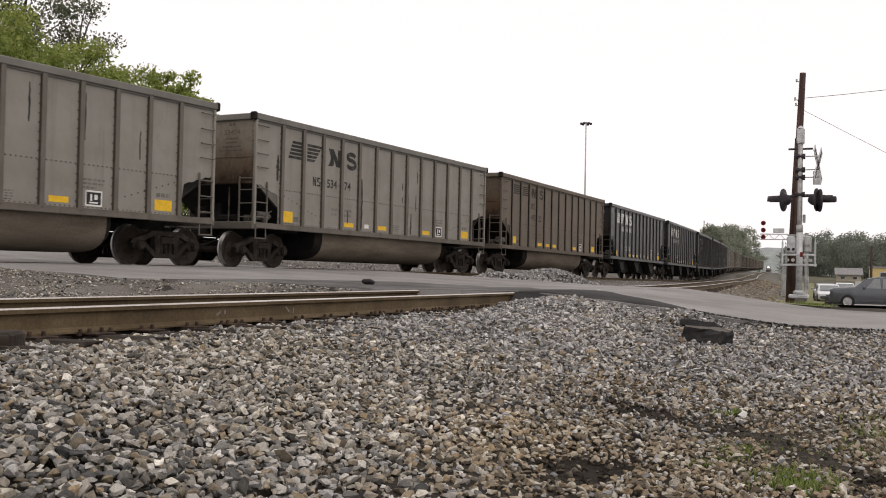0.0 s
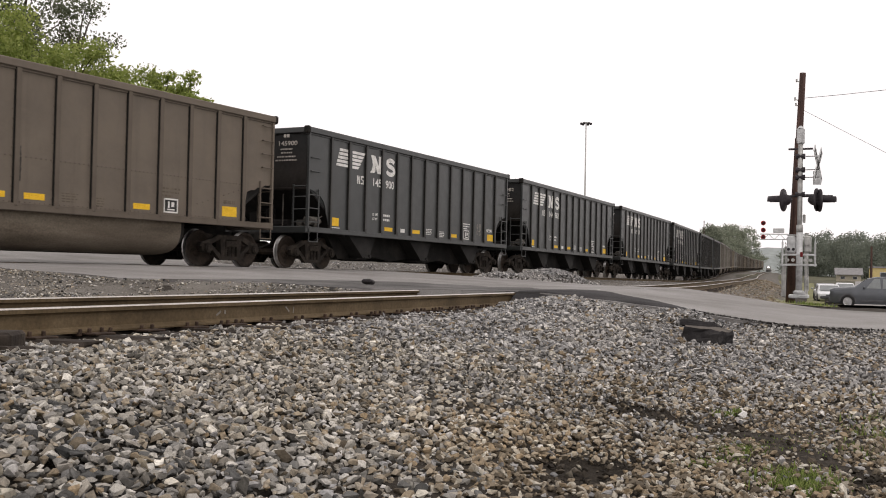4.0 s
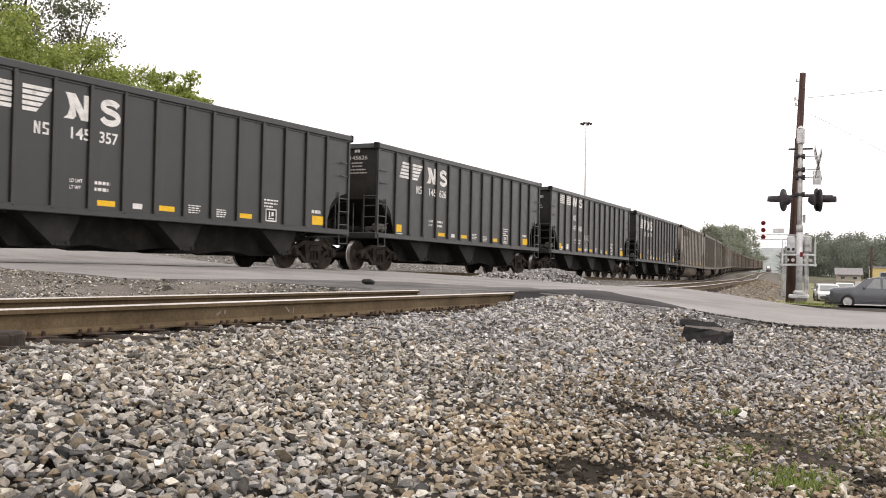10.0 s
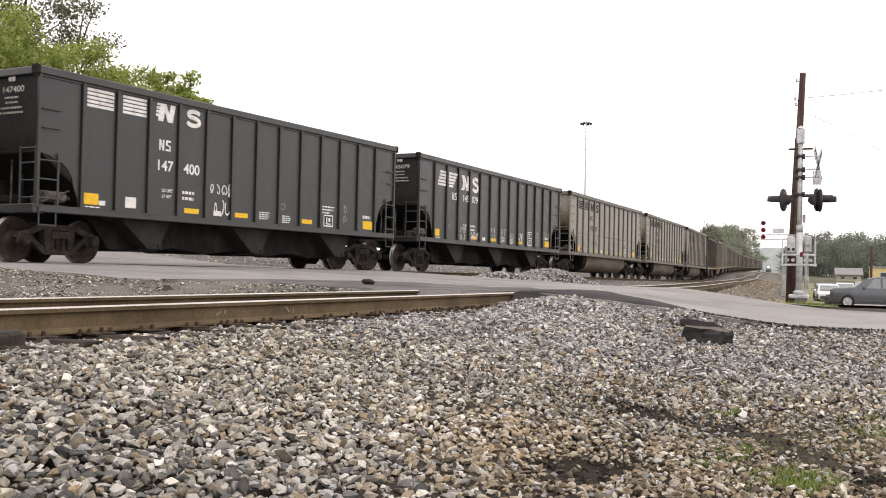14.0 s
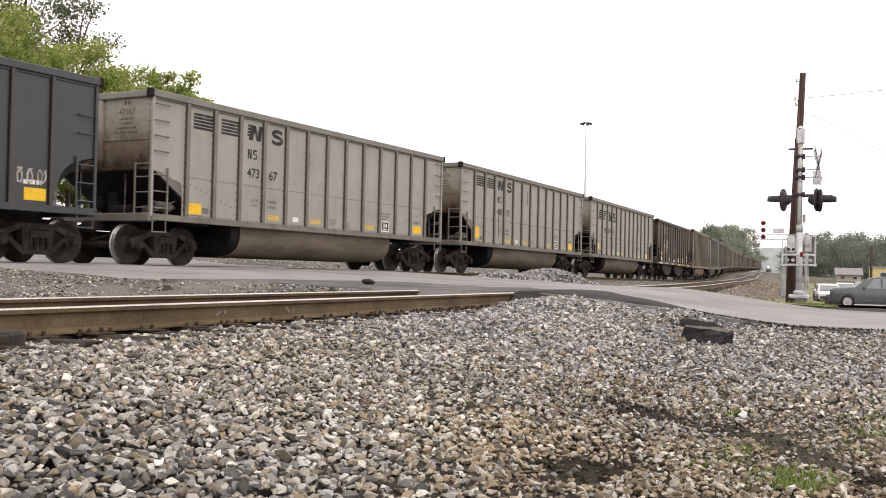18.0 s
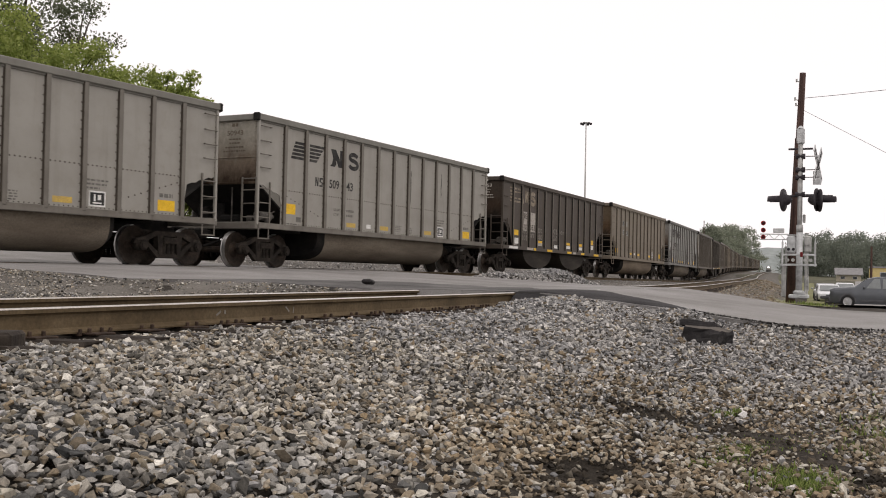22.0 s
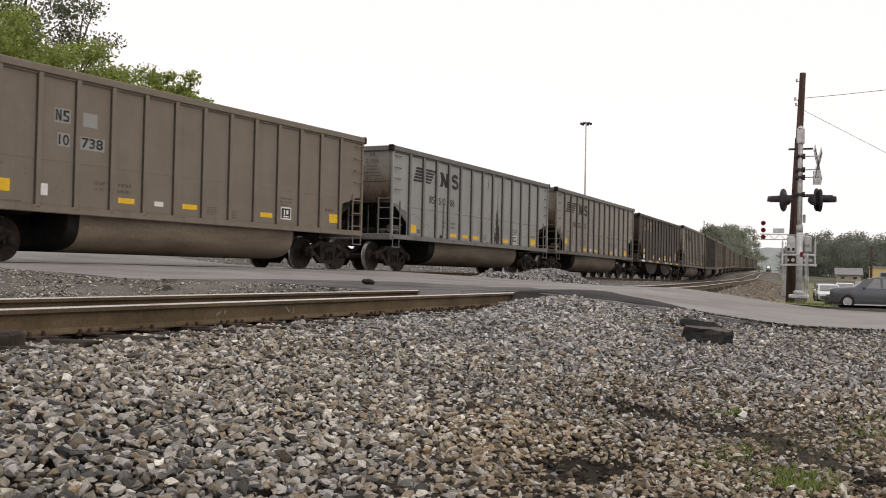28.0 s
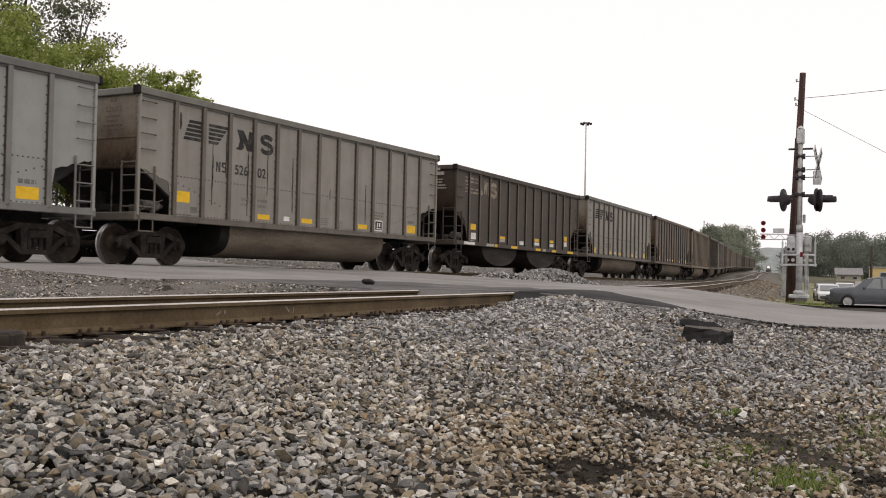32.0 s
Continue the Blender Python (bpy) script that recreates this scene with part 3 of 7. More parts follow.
def asphalt_lip():
    """The broken black edge of the crossing, where it slopes down to the ballast."""
    sh = Shape()
    ns = np.linspace(2.45, 5.12, 40)
    rows = []
    for n in ns:
        a = edge_a(n) + 0.1
        fall = (0.22 + 0.06 * min(1, (5.12 - n) / 1.2)) * min(1, 0.35 + (n - 2.45) / 0.5)
        deep = 2.5 * min(1, max(0, (n - 2.55) / 1.9)) + 0.09 * math.sin(n * 6.1)
        row = []
        for w, d in ((0.5 + deep, -0.012), (0.36 + deep, 0.016), (0.0, 0.018), (-0.20, -0.25 * fall), (-0.42, -0.75 * fall), (-0.58, -1.7 * fall)):
            x, y = un_to_xy(a + w + 0.03 * math.sin(n * 9 + w * 20), n)
            xr, yr = un_to_xy(a, n)
            row.append((x, y, float(road_height(np.array([xr]), np.array([yr]))[0]) + d))
        rows.append(row)
    k = 6
    sh.add([q for r in rows for q in r], [(i * k + j, i * k + j + 1, (i + 1) * k + j + 1, (i + 1) * k + j) for i in range(len(rows) - 1) for j in range(k - 1)])
    ob = sh.link("asphalt_edge", EDGE_ASPHALT, None, "", True)
    tagged(ob, "broken black asphalt lip sloping down to ballast", "road edge", kind="structure")


asphalt_lip()

# ---- rails ----
RAIL_PROFILE = ((-0.070, -0.185), (0.070, -0.185), (0.070, -0.173), (0.030, -0.160), (0.010, -0.145), (0.0085, -0.055), (0.016, -0.045),
                (0.036, -0.038), (0.037, -0.010), (0.030, -0.002), (0.012, 0.0), (-0.012, 0.0), (-0.030, -0.002), (-0.037, -0.010), (-0.036, -0.038), (-0.016, -0.045),
                (-0.0085, -0.055), (-0.010, -0.145), (-0.030, -0.160), (-0.070, -0.173))


def rail(line, w, s0, s1, label, group):
    """One rail, w metres to the camera's side of the line; the running surface is its own material."""
    steps = [s0]
    while steps[-1] < s1:
        steps.append(min(s1, steps[-1] + (1.0 if abs(steps[-1]) < 120 else 6.0)))
    n = len(RAIL_PROFILE)
    sh = Shape()
    vs = []
    for s in steps:
        for a, z in RAIL_PROFILE:
            vs.append(on_line(line, s, w - a, z))
    sh.add(vs, [tuple(range(n))[::-1], tuple(range((len(steps) - 1) * n, len(steps) * n))])
    for i in range(len(steps) - 1):
        for j in range(n):
            sh.f.append((i * n + j, i * n + (j + 1) % n, (i + 1) * n + (j + 1) % n, (i + 1) * n + j))
            sh.k.append(1 if 9 <= j <= 12 else 0)
    me = bpy.data.meshes.new("rail")
    me.from_pydata(sh.v, [], sh.f)
    me.materials.append(RAIL_SIDE)
    me.materials.append(RAIL_TOP)
    me.polygons.foreach_set("material_index", sh.k)
    return tagged(new("rail", me), label, "rail", group, "structure")


NEAR_RAILS = [rail(NEAR_LINE, w, -60, 650, "rusty brown rail with a worn bright head", "rails of the nearer track") for w in (0.755, -0.755)]
FAR_RAILS = [rail(TRAIN_LINE, w, -240, 650, "rusty rail with polished head under the train", "rails of the train's track") for w in (0.755, -0.755)]


def chalk_marks():
    sh = Shape()
    rnd = random.Random(5)
    for u0 in (7.15, 8.25):
        for k in range(5 if u0 < 7 else 2):
            m = line_pose(NEAR_LINE, u0 + k * 0.095, 0.755 + 0.0115, -0.1)
            sh.box((0, 0, rnd.uniform(-0.02, 0.02)), (rnd.uniform(0.01, 0.02), 0.003, rnd.uniform(0.03, 0.085)), m @ pose(0, 0, 0, 0, rnd.uniform(-70, 70), 0))
    sh.link("chalk_mark", FADED_MARK, NEAR_RAILS[0], "faint pale paint marks on the rail web")


chalk_marks()


# ---- ties, plates and spikes ----
def track_ties(line, us, rails_label, group):
    """Ties as pieces of the track bed; they share four worn meshes."""
    bed = thing("track_bed", rails_label, "track", kind="structure")
    rnd = random.Random(11)
    shapes = []
    for k in range(4):
        sh = Shape()
        L, W_, H_ = 2.6 + 0.06 * k, 0.23, 0.18
        sh.box((0, 0, -H_ / 2), (W_, L, H_), None, 0.018 + 0.006 * k)
        sh.v = [(x + rnd.uniform(-0.012, 0.012), y + rnd.uniform(-0.03, 0.03), z + rnd.uniform(-0.01, 0.006)) for x, y, z in sh.v]
        shapes.append(sh.mesh("tie", TIE_WOOD))
    pl = Shape()
    for w in (0.755, -0.755):
        pl.box((0, w, 0.006), (0.20, 0.36, 0.016), None, 0.004)
        for dx in (-0.06, 0.06):
            for dy in (-0.085, 0.085):
                pl.box((dx, w + dy, 0.028), (0.022, 0.03, 0.04), None, 0.006)
    plate = pl.mesh("tie_plate", SPIKE_STEEL)
    an = Shape()
    for w in (0.755, -0.755):
        for dx in (-0.15, 0.15):
            an.box((dx, w, 0.008), (0.03, 0.185, 0.03), None, 0.006)
            an.box((dx, w - 0.085, 0.026), (0.022, 0.028, 0.036), None, 0.006)
    anchor = an.mesh("rail_anchor", SPIKE_STEEL)
    for i, u in enumerate(us):
        m = line_pose(line, u, rnd.uniform(-0.06, 0.06), -0.2) @ pose(0, 0, 0, 0, 0, rnd.uniform(-1.5, 1.5))
        t = link_mesh("tie", shapes[i % 4], bed, m)
        if -8 < u < 45:
            link_mesh("tie_plate", plate, bed, line_pose(line, u, 0, -0.198))
            if rnd.random() < 0.35:
                link_mesh("rail_anchor", anchor, bed, line_pose(line, u, 0, -0.198))
    return bed


near_us = [u for u in np.arange(-4.2, 110, 0.545).tolist() if not 14.5 < u < 29]
track_ties(NEAR_LINE, near_us, "dark wooden ties of the nearer track in ballast", "ties")
far_us = [u for u in np.arange(-6, 130, 0.545).tolist() if not 13.5 < u < 29.5]
track_ties(TRAIN_LINE, far_us, "dark wooden ties under the train in ballast", "ties")


# ---- the coal train ----
RIB_PAINT = {"grey_car_paint": car_paint("grimy_grey_rib", (0.175, 0.16, 0.137), (0.115, 0.104, 0.088), (0.06, 0.05, 0.04), (0.09, 0.076, 0.06), 0.8, 0.7),
             "pale_grey_car_paint": car_paint("grimy_pale_rib", (0.19, 0.185, 0.175), (0.12, 0.115, 0.105), (0.06, 0.055, 0.05), (0.10, 0.09, 0.08), 0.8, 0.7),
             "dirty_grey_car_paint": car_paint("dirty_grey_rib", (0.14, 0.124, 0.103), (0.09, 0.078, 0.064), (0.045, 0.037, 0.03), (0.08, 0.066, 0.052), 0.8, 0.7),
             "black_car_paint": car_paint("dusty_black_rib", (0.05, 0.049, 0.046), (0.038, 0.037, 0.035), (0.09, 0.083, 0.074), (0.09, 0.082, 0.073), 0.6, 0.45),
             "dark_brown_car_paint": car_paint("dusty_worn_rib", (0.135, 0.117, 0.098), (0.09, 0.074, 0.06), (0.17, 0.15, 0.13), (0.15, 0.10, 0.07), 0.85, 0.5),
             "brown_rusty_car_paint": car_paint("grimy_brown_rib", (0.12, 0.098, 0.076), (0.085, 0.068, 0.053), (0.035, 0.027, 0.022), (0.10, 0.08, 0.062), 0.85, 0.5),
             "tan_dusty_car_paint": car_paint("grimy_tan_rib", (0.195, 0.164, 0.126), (0.15, 0.124, 0.095), (0.075, 0.06, 0.046), (0.17, 0.14, 0.105), 0.85, 0.5)}
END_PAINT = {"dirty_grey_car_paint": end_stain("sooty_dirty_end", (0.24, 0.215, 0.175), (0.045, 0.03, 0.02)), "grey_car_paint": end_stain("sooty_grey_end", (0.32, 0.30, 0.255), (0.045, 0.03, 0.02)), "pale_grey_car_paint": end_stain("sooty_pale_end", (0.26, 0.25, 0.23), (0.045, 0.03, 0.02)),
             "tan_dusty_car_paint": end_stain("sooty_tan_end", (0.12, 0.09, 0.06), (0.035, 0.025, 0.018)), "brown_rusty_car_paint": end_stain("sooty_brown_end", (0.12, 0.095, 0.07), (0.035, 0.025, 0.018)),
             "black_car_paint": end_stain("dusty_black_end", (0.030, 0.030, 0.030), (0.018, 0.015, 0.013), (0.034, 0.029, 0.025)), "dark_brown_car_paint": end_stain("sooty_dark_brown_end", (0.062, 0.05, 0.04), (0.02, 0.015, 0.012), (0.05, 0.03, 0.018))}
CHORD_PAINT = {"grey_car_paint": car_paint("dull_grey_top_rail", (0.185, 0.178, 0.155), (0.14, 0.134, 0.115), (0.1, 0.09, 0.075), (0.12, 0.105, 0.085), 0.65, 0.4),
               "pale_grey_car_paint": car_paint("dull_pale_top_rail", (0.14, 0.136, 0.124), (0.10, 0.097, 0.088), (0.06, 0.055, 0.05), (0.09, 0.08, 0.07), 0.65, 0.4),
               "dirty_grey_car_paint": car_paint("dull_dirty_top_rail", (0.165, 0.158, 0.138), (0.12, 0.113, 0.098), (0.07, 0.06, 0.05), (0.1, 0.086, 0.068), 0.65, 0.4)}
# dark colour for the rib flanks, standing in for their shade
FLANK_SHADE = plain("shaded_rib_flank", (0.06, 0.05, 0.04), 0.9)
RUSTY_RIVET = plain("rusty_rivet", (0.075, 0.06, 0.048), 0.85)
HOP_L, GON_L = 15.267, 15.384
HOP_B, GON_B = 6.86, 6.95          # half the body's length
TOPS = {"hopper": 3.95, "gondola": 3.99, "tub hopper": 3.86}
SIDE = 1.60


def wheelset_mesh():
    sh = Shape()
    for sgn in (-1, 1):
        prof = [(0.0, 0.655), (0.11, 0.655), (0.13, 0.675), (0.20, 0.69), (0.36, 0.672), (0.40, 0.662), (0.475, 0.662), (0.485, 0.672), (0.482, 0.688), (0.459, 0.70),
                (0.457, 0.80), (0.448, 0.806), (0.40, 0.806), (0.37, 0.79), (0.21, 0.735), (0.13, 0.78), (0.10, 0.80), (0.0, 0.80)]
        slots = [0] * 8 + [1, 1] + [0] * 7
        sh.lathe([(r, a * sgn) for r, a in prof], "y", 28, None, slots)
    sh.tube((0, -0.98, 0), (0, 0.98, 0), 0.085, 10)
    return sh.mesh("wheelset", [WHEEL_STEEL, TREAD], False)


def side_frame_mesh():
    """A cast truck side frame: arched top chord, tension bottom, columns, journal boxes and coil springs."""
    sh = Shape()
    y0, y1 = -0.06, 0.06
    sh.prism([(-1.12, 0.50), (-1.06, 0.60), (-0.80, 0.66), (-0.45, 0.80), (0.45, 0.80), (0.80, 0.66), (1.06, 0.60), (1.12, 0.50), (0.98, 0.50), (0.74, 0.55), (0.42, 0.68), (-0.42, 0.68), (-0.74, 0.55), (-0.98, 0.50)], "y", y0, y1)
    sh.prism([(-0.86, 0.57), (-0.72, 0.57), (-0.30, 0.26), (0.30, 0.26), (0.72, 0.57), (0.86, 0.57), (0.36, 0.16), (-0.36, 0.16)], "y", y0, y1)
    for s in (-1, 1):
        sh.prism([(s * 0.36, 0.25), (s * 0.24, 0.25), (s * 0.22, 0.70), (s * 0.40, 0.70)], "y", y0 - 0.02, y1 + 0.02)
        sh.box((s * 0.889, 0, 0.47), (0.30, 0.17, 0.26), None, 0.03)
        sh.tube((s * 0.889, -0.16, 0.457), (s * 0.889, 0.04, 0.457), 0.12, 12, 0.12)
        sh.tube((s * 0.889, -0.185, 0.457), (s * 0.889, -0.155, 0.457), 0.085, 10)
    for k in (-1, 0, 1):
        sh.tube((k * 0.145, 0, 0.25), (k * 0.145, 0, 0.53), 0.052, 8)
        for j in range(5):
            z = 0.27 + j * 0.05
            sh.tube((k * 0.145, 0, z), (k * 0.145, 0, z + 0.032), 0.065, 8)
    sh.box((0, 0, 0.58), (0.44, 0.22, 0.16), None, 0.02)
    return sh.mesh("side_frame", TRUCK_STEEL)


WHEELSET = wheelset_mesh()
SIDE_FRAME = side_frame_mesh()
_b = Shape()
_b.box((0, 0, 0.60), (0.36, 2.0, 0.22), None, 0.03).box((0, 0, 0.78), (0.5, 0.5, 0.16), None, 0.03)
BOLSTER = _b.mesh("bolster", TRUCK_STEEL)
_b = Shape()
for _s in (-1, 1):
    _b.box((_s * 0.36, 0, 0.42), (0.06, 1.5, 0.09), None, 0.01)
    for _y in (-0.745, 0.745):
        _b.box((_s * 0.40, _y, 0.44), (0.07, 0.09, 0.30), None, 0.015)
BRAKE_BEAM = _b.mesh("brake_beam", TRUCK_STEEL)


def add_truck(parent, x):
    tr = link_mesh("truck", BOLSTER, parent, pose(x, 0, 0), "dusty brown steel freight truck")
    link_mesh("side_frame", SIDE_FRAME, tr, pose(0, -1.0, 0))
    link_mesh("side_frame", SIDE_FRAME, tr, pose(0, 1.0, 0, 0, 0, 180))
    link_mesh("brake_beam", BRAKE_BEAM, tr)
    link_mesh("wheelset", WHEELSET, tr, pose(-0.889, 0, 0.457), "steel wheels with polished treads")
    link_mesh("wheelset", WHEELSET, tr, pose(0.889, 0, 0.457), "steel wheels with polished treads")
    return tr


def ladder_mesh(mat, half):
    """Corner ladder on the side: a stile, rungs to the corner post, a stirrup step below."""
    sh = Shape()
    sh.box((0.50, 0, 1.66), (0.05, 0.035, 1.16), None, 0.008)
    for z in (1.30, 1.68, 2.06):
        sh.tube((0.02, 0, z), (0.52, 0, z), 0.018, 6)
    for x in (0.05, 0.47):
        sh.box((x, 0, 0.92), (0.035, 0.02, 0.36), None, 0.006)
    sh.box((0.26, 0, 0.75), (0.45, 0.05, 0.03), None, 0.006)
    return sh.mesh("ladder", mat)


def end_ladder_mesh(mat):
    sh = Shape()
    for y in (-0.45, 0.0):
        sh.box((0, y, 1.72), (0.035, 0.05, 1.25), None, 0.008)
    for z in (1.30, 1.65, 2.0, 2.3):
        sh.tube((0, -0.45, z), (0, 0.02, z), 0.018, 6)
    return sh.mesh("end_ladder", mat)


def grab_mesh(mat):
    sh = Shape()
    sh.tube((0, 0, 0), (0.42, 0, 0), 0.014, 6).tube((0, 0, 0), (0, 0.06, 0), 0.014, 6).tube((0.42, 0, 0), (0.42, 0.06, 0), 0.014, 6)
    return sh.mesh("grab_iron", mat)


def side_sheet_mesh(half, mat, jag, top):
    """A side sheet; its lower corners are cut away over the trucks along jag (in from the end, height)."""
    sh = Shape()
    pts = [(-half, jag[0][1]), (-half, top - 0.1), (half, top - 0.1)]
    cut = [(half - d, z) for d, z in jag]
    sh.prism(pts + cut + [(-x, z) for x, z in cut[:0:-1]], "y", -0.012, 0.012)
    return sh.mesh("side_sheet", mat)


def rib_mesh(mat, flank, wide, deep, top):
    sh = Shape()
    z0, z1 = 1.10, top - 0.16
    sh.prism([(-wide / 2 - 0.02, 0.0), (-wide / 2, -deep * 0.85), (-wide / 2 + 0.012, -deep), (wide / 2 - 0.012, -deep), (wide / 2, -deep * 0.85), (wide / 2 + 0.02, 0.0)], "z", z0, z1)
    # both flanks take the darker slot: shade beside each rib, as colour
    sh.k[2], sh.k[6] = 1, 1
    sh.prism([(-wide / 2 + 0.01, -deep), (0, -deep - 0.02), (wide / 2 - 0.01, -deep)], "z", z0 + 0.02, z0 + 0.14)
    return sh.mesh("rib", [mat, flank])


def rivet_rows(half, ribs, mat, seam, top):
    """Rivet heads along the ribs, the mid seam, the sill and the slope sheets of one side."""
    sh = Shape()

    def head(x, z, r=0.019):
        sh.add([(x - r, 0, z - r * 0.5), (x, 0, z - r), (x + r, 0, z - r * 0.5), (x + r, 0, z + r * 0.5), (x, 0, z + r), (x - r, 0, z + r * 0.5), (x, -0.016, z)], [(i, (i + 1) % 6, 6) for i in range(6)])

    for j, x in enumerate(ribs):
        for k in range(13):
            head(x - 0.088, 1.3 + k * 0.19)
            if (k + j) % 3:
                head(x + 0.088, 1.36 + k * 0.19, 0.016)
    for a, b in zip(ribs[:-1], ribs[1:]):
        for k in range(1, 8):
            x = a + (b - a) * k / 8
            head(x, seam)
            head(x, 1.19, 0.015)
    for s in (-1, 1):
        for k in range(13):
            head(s * (half - 0.05), 2.28 + k * 0.125, 0.026)
        # the slope sheet's own rivets, stepping down towards the middle
        for k in range(9):
            head(s * (half - 1.32 - k * 0.185), 1.93 - k * 0.055, 0.02)
    return sh.mesh("rivets", mat)


def end_sheet_mesh(mat, z_edge, top, post):
    """End wall with a stiffening flange, a seam and, on riveted cars, a post in the middle."""
    sh = Shape()
    sh.box((0, 0, (top - 0.1 + z_edge) / 2), (0.03, 2 * SIDE - 0.16, top - 0.1 - z_edge))
    sh.box((-0.03, 0, z_edge + 0.02), (0.08, 2 * SIDE - 0.2, 0.06), None, 0.01)
    if post:
        sh.box((-0.05, 0.13, (top - 0.15 + z_edge) / 2), (0.08, 0.26, top - 0.2 - z_edge), None, 0.012)
        sh.box((-0.02, -0.75, 2.87), (0.02, 1.46, 0.035), None, 0.006)
        for k in range(13):
            for y in (-1.44, -0.06):
                sh.lathe([(0.0, -0.035), (0.018, -0.03), (0.026, -0.012)], "x", 6, Matrix.Translation((0, y, z_edge + 0.12 + k * 0.125)))
    return sh.mesh("end_sheet", mat)


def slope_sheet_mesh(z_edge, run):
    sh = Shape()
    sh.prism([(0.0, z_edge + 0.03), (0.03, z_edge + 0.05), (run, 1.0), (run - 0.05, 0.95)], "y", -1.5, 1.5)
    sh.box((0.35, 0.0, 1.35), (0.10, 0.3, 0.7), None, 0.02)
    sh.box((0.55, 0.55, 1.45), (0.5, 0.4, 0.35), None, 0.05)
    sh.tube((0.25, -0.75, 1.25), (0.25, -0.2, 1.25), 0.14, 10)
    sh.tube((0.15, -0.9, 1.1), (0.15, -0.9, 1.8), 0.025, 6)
    return sh.mesh("slope_sheet", SOOT_SHADE)


def chord_mesh(length, mat, axis):
    sh = Shape()
    size = (length, 0.15, 0.165) if axis == "x" else (0.13, length, 0.16)
    sh.box((0, 0, 0), size, None, 0.018)
    if axis == "x":
        sh.box((0, 0.02, -0.10), (length, 0.09, 0.05), None, 0.006)
    return sh.mesh("top_chord", mat)


def bay_mesh(mat, z0, half_y):
    """A hopper bay: a steep wedge with its discharge door and latch at the foot."""
    sh = Shape()
    sh.prism([(-0.82, 1.06), (0.82, 1.06), (0.46, z0 + 0.05), (0.42, z0), (0.08, z0), (0.02, z0 + 0.05)], "y", -half_y, half_y)
    sh.box((0.25, 0, z0 - 0.02), (0.5, 2 * half_y - 0.3, 0.05), None, 0.01)
    sh.tube((0.44, -half_y - 0.05, z0 + 0.06), (0.44, -half_y + 0.4, z0 + 0.06), 0.06, 8)
    sh.box((0.30, -half_y + 0.02, z0 + 0.02), (0.34, 0.1, 0.06), None, 0.01)
    return sh.mesh("hopper_bay", mat)


def barrel_mesh(mat, top, bottom, depth, half_y):
    """A round-bellied tub slung across the car."""
    sh = Shape()
    pts = []
    for k in range(17):
        a = math.pi * k / 16
        pts.append((-top / 2 * math.copysign(abs(math.cos(a)) ** (1.0 if bottom > 1.2 else 0.8), math.cos(a)), 1.04 - depth * math.sin(a) ** 0.85))
    sh.prism(pts, "y", -half_y, half_y)
    return sh.mesh("tub", mat)


def tub_mesh(mat, length, depth=0.78, half_y=1.42):
    """The rounded trough between the trucks."""
    sh = Shape()
    prof = []
    for k in range(25):
        a = math.pi * k / 24
        ca, sa = math.cos(a), math.sin(a)
        prof.append((-half_y * math.copysign(abs(ca) ** 0.5, ca), 1.02 - depth * max(0.0, sa) ** 0.62))
    n = len(prof)
    cap = 0.22
    xs = [-length / 2, -length / 2 + cap, length / 2 - cap, length / 2]
    shr = [0.84, 1.0, 1.0, 0.84]
    vs = [(x, y * (0.5 + 0.5 * f), 1.02 - (1.02 - z) * f) for x, f in zip(xs, shr) for y, z in prof]
    fs = [(i * n + j, i * n + j + 1, (i + 1) * n + j + 1, (i + 1) * n + j) for i in range(3) for j in range(n - 1)]
    fs += [tuple(range(n)), tuple(range(3 * n, 4 * n))[::-1]]
    sh.add(vs, fs)
    # end caps black: shade on the turned-under ends is put into the colour
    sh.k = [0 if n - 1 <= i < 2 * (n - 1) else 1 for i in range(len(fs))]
    me = sh.mesh("tub", [mat, SOOT_SHADE], True)
    me.polygons.foreach_set("use_smooth", [q.material_index == 0 for q in me.polygons])
    return me


def coupler_mesh():
    sh = Shape()
    sh.box((0.2, 0, 0.86), (0.9, 0.16, 0.18), None, 0.02)
    sh.box((-0.32, 0.04, 0.86), (0.28, 0.30, 0.26), None, 0.05)
    sh.tube((-0.1, -0.35, 0.66), (-0.62, -0.3, 0.52), 0.028, 6)
    sh.tube((0.2, -0.35, 0.95), (-0.1, -0.35, 0.66), 0.028, 6)
    sh.tube((0.05, -1.25, 1.0), (0.05, -0.2, 0.98), 0.018, 6)
    return sh.mesh("coupler", SOOT_SHADE)


COUPLER = coupler_mesh()


def brake_rig_mesh():
    """Brake cylinder, valve, reservoir pipes and the hand-brake rod at a car's end."""
    sh = Shape()
    sh.tube((0.30, -1.28, 1.36), (0.85, -1.28, 1.36), 0.12, 12).tube((0.85, -1.28, 1.36), (1.0, -1.28, 1.36), 0.05, 8)
    sh.box((0.45, -1.0, 1.28), (0.24, 0.2, 0.2), None, 0.03)
    sh.tube((0.2, -1.1, 1.19), (1.1, -1.1, 1.19), 0.022, 6).tube((0.2, -1.4, 1.22), (0.9, -1.4, 1.5), 0.018, 6)
    sh.tube((0.12, -0.6, 1.2), (0.12, -0.6, 2.1), 0.02, 6).tube((0.62, -1.36, 1.18), (0.62, -1.36, 1.3), 0.05, 8)
    return sh.mesh("brake_rigging", RIG_STEEL)


